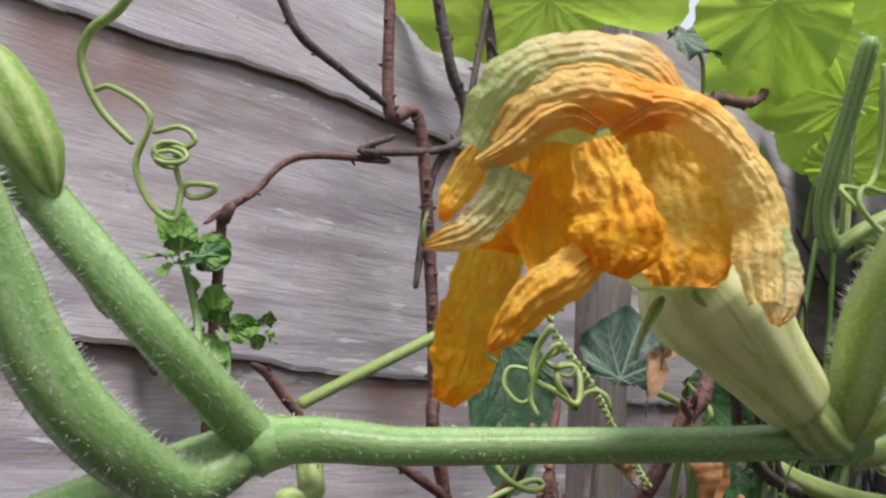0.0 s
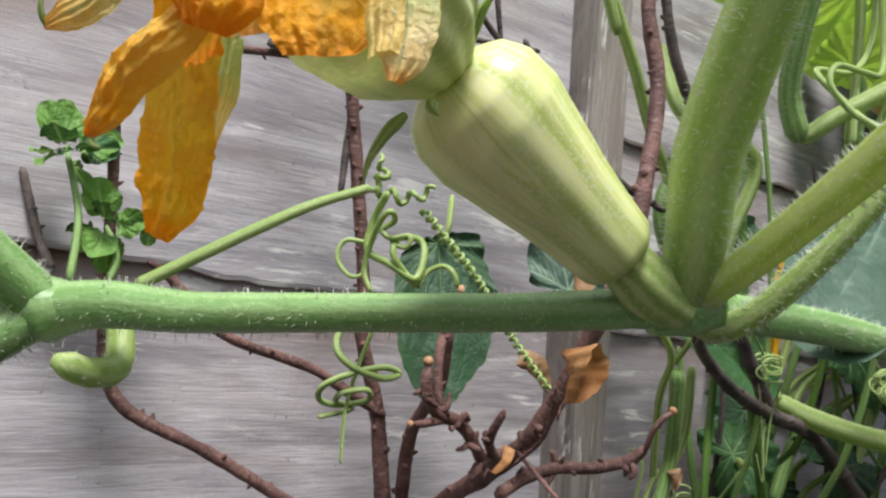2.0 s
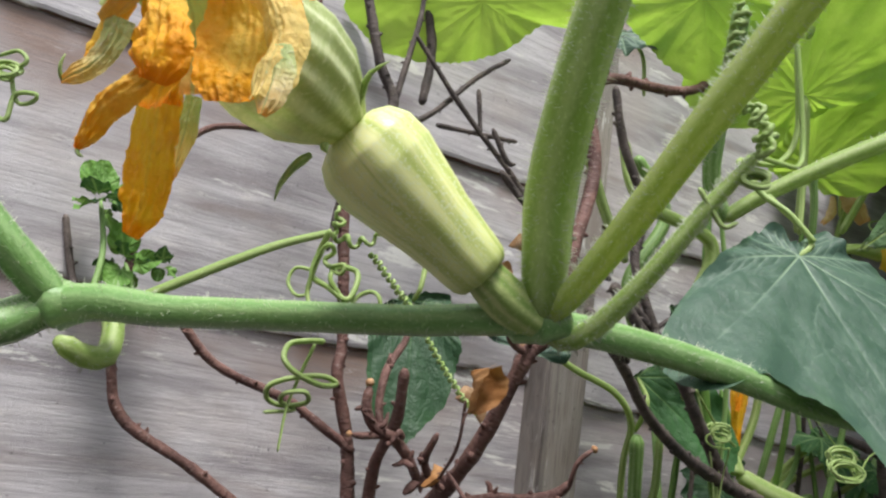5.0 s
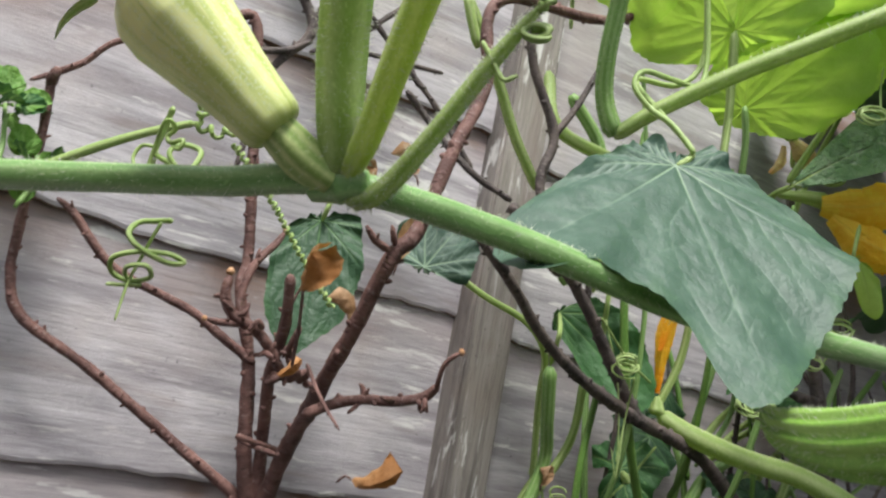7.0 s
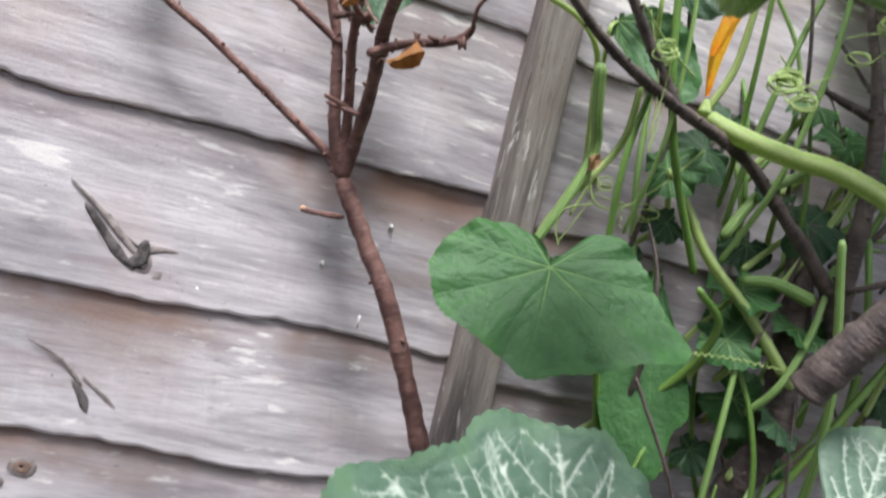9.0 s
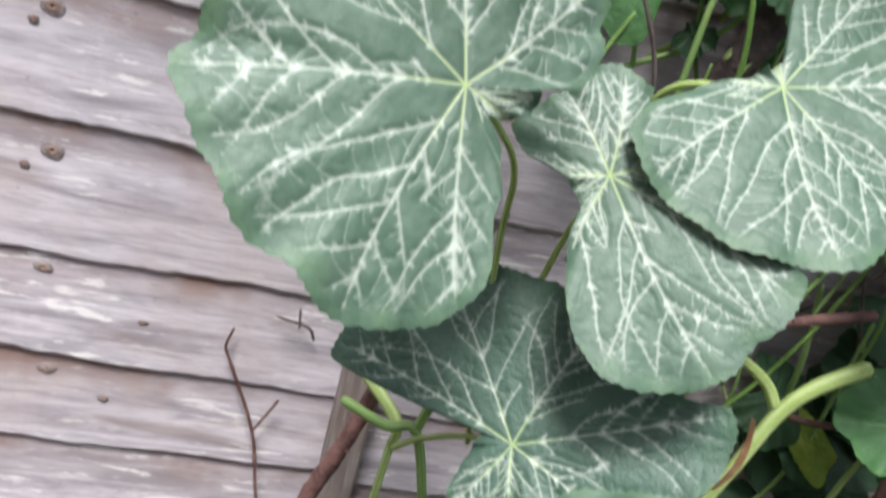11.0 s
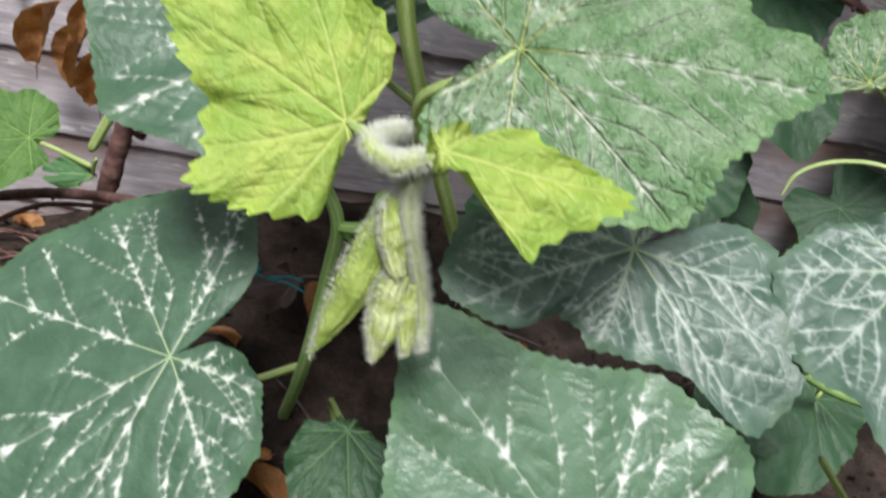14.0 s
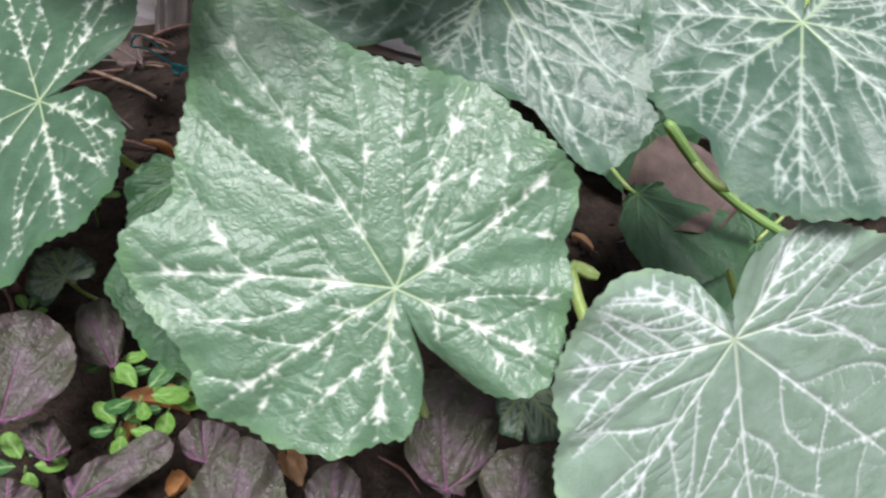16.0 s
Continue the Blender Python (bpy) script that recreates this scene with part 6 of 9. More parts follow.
FORK, JOIN = (0.317, 0.312, -0.171), (0.289, 0.307, -0.075)
shrub = thing("shrub", (0.33, 0.22, -1.36), "bare reddish-brown shrub pruned hard against the fence", "shrub")
shrub_branches(shrub, (
    ([(0.33, 0.22, -1.36), (0.3917, 0.2300, -1.0602), (0.4019, 0.2400, -1.0664), (0.414, 0.25, -0.883), (0.4626, 0.2550, -0.7210), (0.50, 0.275, -0.56), (0.44, 0.285, -0.40), (0.375, 0.285, -0.265), (0.3471, 0.3000, -0.2188), FORK], (11, 10, 9.5, 9, 8.5, 8, 8, 7.5, 7, 7.5)),
    ([FORK, (0.3058, 0.3150, -0.1575), (0.2639, 0.3180, -0.1326), (0.2061, 0.3200, -0.0984), (0.164, 0.32, -0.077), (0.1519, 0.3200, -0.0549), (0.1489, 0.3200, -0.0287), (0.1453, 0.3200, 0.0250), (0.1410, 0.3150, 0.0611)], (4.5, 4.2, 3.8, 3.5, 3.6, 3.2, 3.2, 3.0, 3.0)),
    ([(0.1410, 0.3150, 0.0611), (0.1544, 0.3120, 0.0729), (0.1735, 0.3080, 0.0945), (0.2252, 0.3020, 0.1046)], (2.6, 2.2, 2.2, 2.4)),
    ([(0.1410, 0.3150, 0.0611), (0.1317, 0.3120, 0.0526)], (2.2, 1.2)),
    ([(0.1414, 0.3160, 0.0544), (0.1431, 0.3100, 0.0645)], (4.0, 3.2)),
    ([FORK, (0.3029, 0.3100, -0.1381), JOIN, (0.2726, 0.3030, -0.0343), (0.2727, 0.3050, -0.0124), (0.2576, 0.3000, 0.0567), (0.2403, 0.3000, 0.1327), (0.2206, 0.3000, 0.1300), (0.2131, 0.3000, 0.1926), (0.2053, 0.3000, 0.2567)], (6, 5, 4.6, 4.3, 4.2, 4, 4, 4, 3.5, 3)),
    ([(0.2925, 0.3050, -0.0769), (0.2646, 0.3060, -0.0619), (0.2475, 0.3080, -0.0531), (0.2122, 0.3100, -0.0434), (0.1960, 0.3100, -0.0358), (0.1831, 0.3100, -0.0242), (0.1727, 0.3100, -0.0141), (0.1628, 0.3100, -0.0086)], (3.4, 3.4, 3.2, 3.0, 3.2, 2.8, 3.0, 1.6)),
    ([(0.1727, 0.3100, -0.0141), (0.1704, 0.3070, -0.0084)], (1.4, 0.8)),
    ([FORK, (0.3085, 0.3050, -0.1206), (0.2982, 0.2850, -0.0818), (0.2920, 0.2550, -0.0547), (0.2846, 0.2400, -0.0275)], (5.5, 4.5, 4.2, 4, 3.2)),
    ([FORK, (0.3179, 0.2850, -0.1233), (0.3117, 0.2400, -0.0954), (0.3068, 0.2100, -0.0769), (0.3080, 0.1900, -0.0535), (0.3122, 0.1720, -0.0171), (0.3214, 0.1680, -0.0012), (0.3322, 0.1700, 0.0433), (0.3490, 0.1800, 0.0917), (0.3545, 0.1900, 0.1517), (0.4608, 0.2100, 0.1968), (0.5596, 0.2200, 0.3210)], (6, 5.2, 5, 4.8, 4.6, 4.6, 4.6, 4.3, 4.2, 4, 3.6, 3)),
    ([(0.3003, 0.2150, -0.0983), (0.3138, 0.2120, -0.0903), (0.3268, 0.2050, -0.0849), (0.3392, 0.1950, -0.0831), (0.3505, 0.1850, -0.0781), (0.3539, 0.1780, -0.0711)], (3.6, 3.2, 3.4, 3.2, 3.4, 2.6)),
    ([(0.3527, 0.1780, -0.0729), (0.3518, 0.1720, -0.0609), (0.3566, 0.1680, -0.0542)], (1.6, 1.4, 1.6)),
    ([(0.3505, 0.1850, -0.0781), (0.3530, 0.1830, -0.0852)], (1.8, 1.4)),
    ([(0.3268, 0.2050, -0.0849), (0.3275, 0.2020, -0.0790)], (1.8, 1.2)),
    ([(0.2969, 0.2100, -0.0788), (0.2830, 0.2050, -0.0810), (0.2738, 0.2000, -0.0865)], (3.4, 3.0, 2.2)),
    ([(0.2914, 0.2070, -0.0803), (0.2820, 0.2000, -0.0707), (0.2823, 0.1920, -0.0575)], (2.6, 2.4, 1.8)),
    ([(0.2830, 0.2050, -0.0810), (0.2725, 0.2000, -0.0703), (0.2624, 0.1980, -0.0627), (0.2522, 0.1960, -0.0599), (0.2453, 0.1950, -0.0516), (0.2449, 0.1950, -0.0413)], (2.8, 3.0, 3.2, 3.0, 3.0, 2.2)),
    ([(0.2572, 0.1970, -0.0613), (0.2456, 0.1950, -0.0634), (0.2396, 0.1940, -0.0632)], (2.4, 2.0, 1.4)),
    ([(0.2536, 0.1960, -0.0595), (0.2532, 0.2000, -0.0455), (0.2573, 0.2050, -0.0310), (0.2662, 0.2100, -0.0176), (0.2688, 0.2120, -0.0114)], (2.6, 2.2, 2.4, 2.0, 1.6)),
    ([(0.2573, 0.2050, -0.0310), (0.2571, 0.2040, -0.0240)], (1.6, 1.2)),
    ([(0.2911, 0.3000, -0.1207), (0.3006, 0.2900, -0.1234), (0.3129, 0.2850, -0.1259)], (1.6, 2.0, 2.2)),
    ([(0.2890, 0.1900, -0.0739), (0.2900, 0.1650, -0.0872), (0.2925, 0.1400, -0.0986)], (1.2, 1.0, 0.8)),
    ([(0.2790, 0.1800, -0.0769), (0.2708, 0.1550, -0.0612), (0.2654, 0.1450, -0.0423)], (1.0, 0.9, 0.7)),
    ([(0.3091, 0.1680, -0.0148), (0.2997, 0.1650, -0.0123), (0.2934, 0.1630, -0.0075)], (2.4, 2.2, 1.4)),
    ([(0.3113, 0.1680, -0.0114), (0.3062, 0.1640, -0.0035)], (2.2, 1.4)),
    ([(0.3246, 0.3040, -0.1993), (0.3065, 0.3000, -0.2011), (0.2917, 0.2980, -0.2016)], (2.6, 2.3, 2.4)),
    ([(0.3180, 0.3000, -0.1243), (0.3028, 0.2900, -0.1214), (0.2874, 0.2850, -0.1185)], (2.2, 2.0, 2.2)),
), BARK_RED)

spur_rng = np.random.default_rng(3)
for base in ((0.2624, 0.1980, -0.0627), (0.2522, 0.1960, -0.0599), (0.2453, 0.1950, -0.0516), (0.2725, 0.2000, -0.0703), (0.2830, 0.2050, -0.0810), (0.2914, 0.2070, -0.0803), (0.2980, 0.2100, -0.0832), (0.2820, 0.2000, -0.0707), (0.3138, 0.2120, -0.0903), (0.3268, 0.2050, -0.0849), (0.3392, 0.1950, -0.0831), (0.3505, 0.1850, -0.0781)):
    for _ in range(2):
        p = np.array(base) + spur_rng.normal(size=3) * 0.0015
        d = spur_rng.normal(size=3) * np.array([1.0, 0.5, 1.0])
        d *= spur_rng.uniform(0.005, 0.011) / np.linalg.norm(d)
        bend = spur_rng.normal(size=3) * 0.0012
        part("spur", tube([tuple(p), tuple(p + d * 0.5 + bend), tuple(p + d)], (1.7, 1.5, 0.9), 8, 0, 0.0, 0.25, 0.0012, 0.2), BARK_RED, shrub)
CUT = mottled("pale_pruned_wood", (0.42, 0.21, 0.10), (0.58, 0.36, 0.22), 300.0, 0.7, 0.2)
for a, b, r in (((0.2449, 0.1950, -0.0413), (0.2445, 0.1950, -0.0378), 2.0), ((0.2688, 0.2120, -0.0114), (0.2698, 0.2120, -0.0078), 1.8), ((0.3566, 0.1680, -0.0542), (0.3591, 0.1680, -0.0530), 2.2), ((0.2955, 0.3000, -0.2006), (0.2910, 0.2990, -0.2011), 2.4), ((0.2396, 0.1940, -0.0632), (0.2374, 0.1940, -0.0633), 1.6)):
    part("cut_end", tube([a, b], (r, r * 0.9), 10, 0, 0.0, 0.1, 0.001, 0.1), CUT, shrub, "pale orange cut branch end")

upper = thing("shrub", (0.2811, 0.3000, 0.1104), "dark bare twigs of the shrub on the fence", "shrub")
shrub_branches(upper, (
    ([(0.2516, 0.3030, 0.0383), (0.2560, 0.3020, 0.1030), (0.2759, 0.3000, 0.1413), (0.2610, 0.3000, 0.1690), (0.2432, 0.3000, 0.2136), (0.2241, 0.3000, 0.2539)], (2.2, 2.6, 4, 4, 3.8, 3.2)),
    ([(0.2769, 0.3000, 0.1475), (0.2809, 0.3000, 0.1809), (0.2847, 0.3000, 0.2158), (0.2816, 0.3000, 0.2487)], (2.6, 2.4, 2.2, 1.8)),
    ([(0.2785, 0.2900, 0.1921), (0.3134, 0.2900, 0.1614), (0.3388, 0.2900, 0.1420), (0.3701, 0.2900, 0.1195), (0.4010, 0.2800, 0.0820)], (1.6, 2.2, 2.2, 2.4, 2.6)),
    ([(0.3572, 0.2950, 0.2074), (0.3318, 0.2950, 0.1824), (0.3017, 0.2950, 0.1448), (0.2775, 0.2980, 0.1258)], (2.0, 2.2, 2.4, 2.4)),
    ([(0.3054, 0.2920, 0.1373), (0.3402, 0.2920, 0.1422), (0.3705, 0.2920, 0.1468)], (2.0, 2.0, 1.8)),
    ([(0.3396, 0.2910, 0.1417), (0.3321, 0.2900, 0.1724)], (1.6, 2.2)),
    ([(0.2203, 0.3000, 0.1331), (0.1861, 0.3000, 0.1440), (0.1626, 0.3020, 0.1543), (0.1491, 0.3050, 0.1738)], (2.6, 2.6, 2.8, 2.8)),
    ([(0.3009, 0.3100, 0.1562), (0.3019, 0.3100, 0.1941), (0.2931, 0.3100, 0.2291), (0.2844, 0.3100, 0.2640)], (3.6, 3.8, 4.2, 4.2)),
    ([(0.2259, 0.3000, 0.1188), (0.2052, 0.3000, 0.1044), (0.2568, 0.2980, 0.1186), (0.2773, 0.2980, 0.1344)], (2.0, 2.4, 2.6, 2.0)),
    ([(0.3272, 0.2400, 0.0996), (0.3460, 0.2400, 0.0860), (0.3689, 0.2200, 0.0576), (0.3955, 0.2100, 0.0446)], (2.6, 2.6, 2.4, 2.2)),
    ([(0.3234, 0.2500, 0.1288), (0.3375, 0.2500, 0.1110), (0.3435, 0.2500, 0.1114)], (2.0, 2.2, 1.6)),
    ([(0.1102, 0.3450, 0.0293), (0.1196, 0.3400, -0.0001), (0.1268, 0.3300, -0.0173)], (2.2, 2.6, 2.8)),
), BARK_DARK)

side = thing("shrub", (0.7365, 0.2400, -0.2370), "dark brown branching shrub behind the squash stems", "shrub")
shrub_branches(side, (
    ([(0.7397, 0.2400, -0.2231), (0.7132, 0.2400, -0.1640), (0.6522, 0.2400, -0.1132), (0.606, 0.243, -0.079), (0.5270, 0.2250, -0.0632), (0.4718, 0.2150, -0.0483), (0.4287, 0.2050, -0.0290), (0.3931, 0.1900, -0.0078), (0.3519, 0.1750, 0.0141), (0.3788, 0.1720, -0.0071)], (7.5, 6.5, 5.6, 5.2, 5, 4.4, 3.8, 3.6, 3.2, 3)),
    ([(0.5270, 0.2250, -0.0632), (0.4922, 0.2200, -0.0289), (0.4651, 0.2150, -0.0022), (0.4328, 0.2100, 0.0208), (0.3943, 0.2050, 0.0392), (0.4342, 0.2050, 0.0107), (0.4135, 0.2100, 0.0594), (0.4175, 0.2100, 0.0946), (0.3949, 0.2100, 0.1321), (0.3837, 0.2100, 0.1667)], (5, 4.6, 4.4, 4.2, 3.8, 3.6, 3.6, 3.6, 3.4, 3)),
    ([(0.4175, 0.2100, 0.0946), (0.4309, 0.2100, 0.1190), (0.4454, 0.2100, 0.1552)], (2.8, 2.6, 2)),
    ([(0.4651, 0.2150, -0.0022), (0.4616, 0.2100, 0.0156), (0.4597, 0.2100, 0.0332)], (2.6, 2.4, 2.2)),
    ([(0.4328, 0.2100, 0.0208), (0.4426, 0.2050, 0.0311)], (2.2, 1.6)),
    ([(0.4397, 0.2120, 0.0168), (0.4263, 0.2150, 0.0278), (0.4255, 0.2200, 0.0495)], (3, 3, 2.6)),
    ([(0.7276, 0.2350, -0.1968), (0.7187, 0.2300, -0.1432), (0.7159, 0.2250, -0.0884), (0.7039, 0.2200, -0.0358), (0.6898, 0.2200, 0.0116), (0.6763, 0.2250, 0.0556), (0.6610, 0.2300, 0.1345)], (9, 8.5, 7.5, 6.5, 4.4, 4, 3.6)),
    ([(0.6979, 0.2200, -0.0235), (0.6687, 0.2200, -0.0203), (0.6434, 0.2200, -0.0163)], (5.5, 4, 2.4)),
    ([(0.7079, 0.2350, -0.1664), (0.7120, 0.2000, -0.1554), (0.7364, 0.1800, -0.1370)], (3, 2.8, 2.4)),
    ([(0.6550, 0.2400, -0.1126), (0.6564, 0.2350, -0.1029)], (2, 1.2)),
    ([(0.7155, 0.2787, -0.1071), (0.7138, 0.2733, -0.1478), (0.7085, 0.2608, -0.2173), (0.7124, 0.2617, -0.2890), (0.7024, 0.2797, -0.3475), (0.6992, 0.3064, -0.4074), (0.7651, 0.3254, -0.5064)], (13, 14, 14, 15, 17, 18, 18)),
    ([(0.6316, 0.1546, -0.2415), (0.6404, 0.1354, -0.2065), (0.6538, 0.1138, -0.1681)], (14, 14, 13)),
), BARK_DARK)


def twig_thing(label, curves, skin=BARK, name="twig", category="twig"):
    root = thing(name, curves[0][0][0], label, category)
    shrub_branches(root, curves, skin)
    return root


twig_thing("thin forked dead twig against the fence", (
    ([(0.4052, 0.2900, -0.9204), (0.3867, 0.3150, -0.8937), (0.3676, 0.3350, -0.8173), (0.3347, 0.3380, -0.7413), (0.3269, 0.3380, -0.7217), (0.3322, 0.3360, -0.6978)], (2.2, 2.2, 2.2, 2.0, 1.8, 1.4)),
    ([(0.3676, 0.3350, -0.8173), (0.3787, 0.3340, -0.7940), (0.3881, 0.3320, -0.7723)], (1.6, 1.6, 1.8)),
))
twig_thing("short dark twig stubs on the fence", (
    ([(0.4109, 0.3380, -0.7007), (0.4028, 0.3360, -0.6855), (0.3775, 0.3340, -0.6789), (0.3691, 0.3340, -0.6768)], (1.8, 1.8, 1.8, 1)),
    ([(0.3939, 0.3350, -0.6872), (0.3911, 0.3330, -0.6639)], (1.4, 1.2)),
), BARK_DARK)
twig_thing("thin dead twig with dry leaves beside the trunk", (
    ([(0.3952, 0.2400, -0.9526), (0.3688, 0.2600, -0.9444), (0.3349, 0.2850, -0.9335), (0.3145, 0.3000, -0.9288)], (2.4, 2.2, 1.8, 1.2)),
    ([(0.3710, 0.2500, -0.9505), (0.3720, 0.2500, -1.0055), (0.4050, 0.2450, -1.0714)], (1.8, 1.6, 1.4)),
    ([(0.3867, 0.2400, -0.9314), (0.3742, 0.2400, -0.9640), (0.3490, 0.2500, -0.9545)], (1.6, 1.4, 1)),
))
for pts, rad, label in (
    ([(0.1924, 0.2053, -1.1894), (0.3124, 0.1790, -1.1233), (0.3953, 0.1534, -1.0902), (0.4714, 0.1211, -1.0699)], (5, 5.5, 5.5, 4.5), "fallen brown twig lying on the soil"),
    ([(0.2658, 0.1797, -1.1787), (0.3261, 0.1884, -1.1404), (0.4129, 0.1460, -1.0938)], (3, 3, 2.4), "thin brown twig lying on the soil"),
    ([(0.7159, 0.2020, -0.5481), (0.7847, 0.2033, -0.5350), (0.8902, 0.2121, -0.5121)], (4, 5, 5.5), "reddish-brown twig crossing the shade"),
    ([(0.8668, 0.1600, -0.7762), (0.8693, 0.1300, -0.7307), (0.8710, 0.1100, -0.6842), (0.8625, 0.0900, -0.6251), (0.8468, 0.0700, -0.5558)], (10, 10.5, 11, 11, 11), "thick grey-brown branch bending upward"),
    ([(0.8722, 0.1600, -0.7750), (0.9113, 0.1400, -0.7586), (0.9526, 0.1200, -0.7667), (1.0119, 0.1000, -0.7910)], (6, 5, 4, 3.5), "thin grey branch among the stems"),
    ([(0.8561, 0.2339, -0.6288), (0.8787, 0.2221, -0.6376), (0.9589, 0.2054, -0.6269)], (3, 4, 4), "dark twig in the shade"),
):
    twig_thing(label, ((pts, rad),), BARK)

# ---- squash stems in the tangle ----
def stem_thing(label, pts, rad, skin=PETIOLE, hair=0, ribs=5):
    ob = part("stem", tube(pts, rad, 12, ribs, 0.05, 0.03), skin, vine, label)
    if hair:
        part("hairs", hairs(pts, rad, hair, 0.0026, hair), HAIR, ob)
    return ob


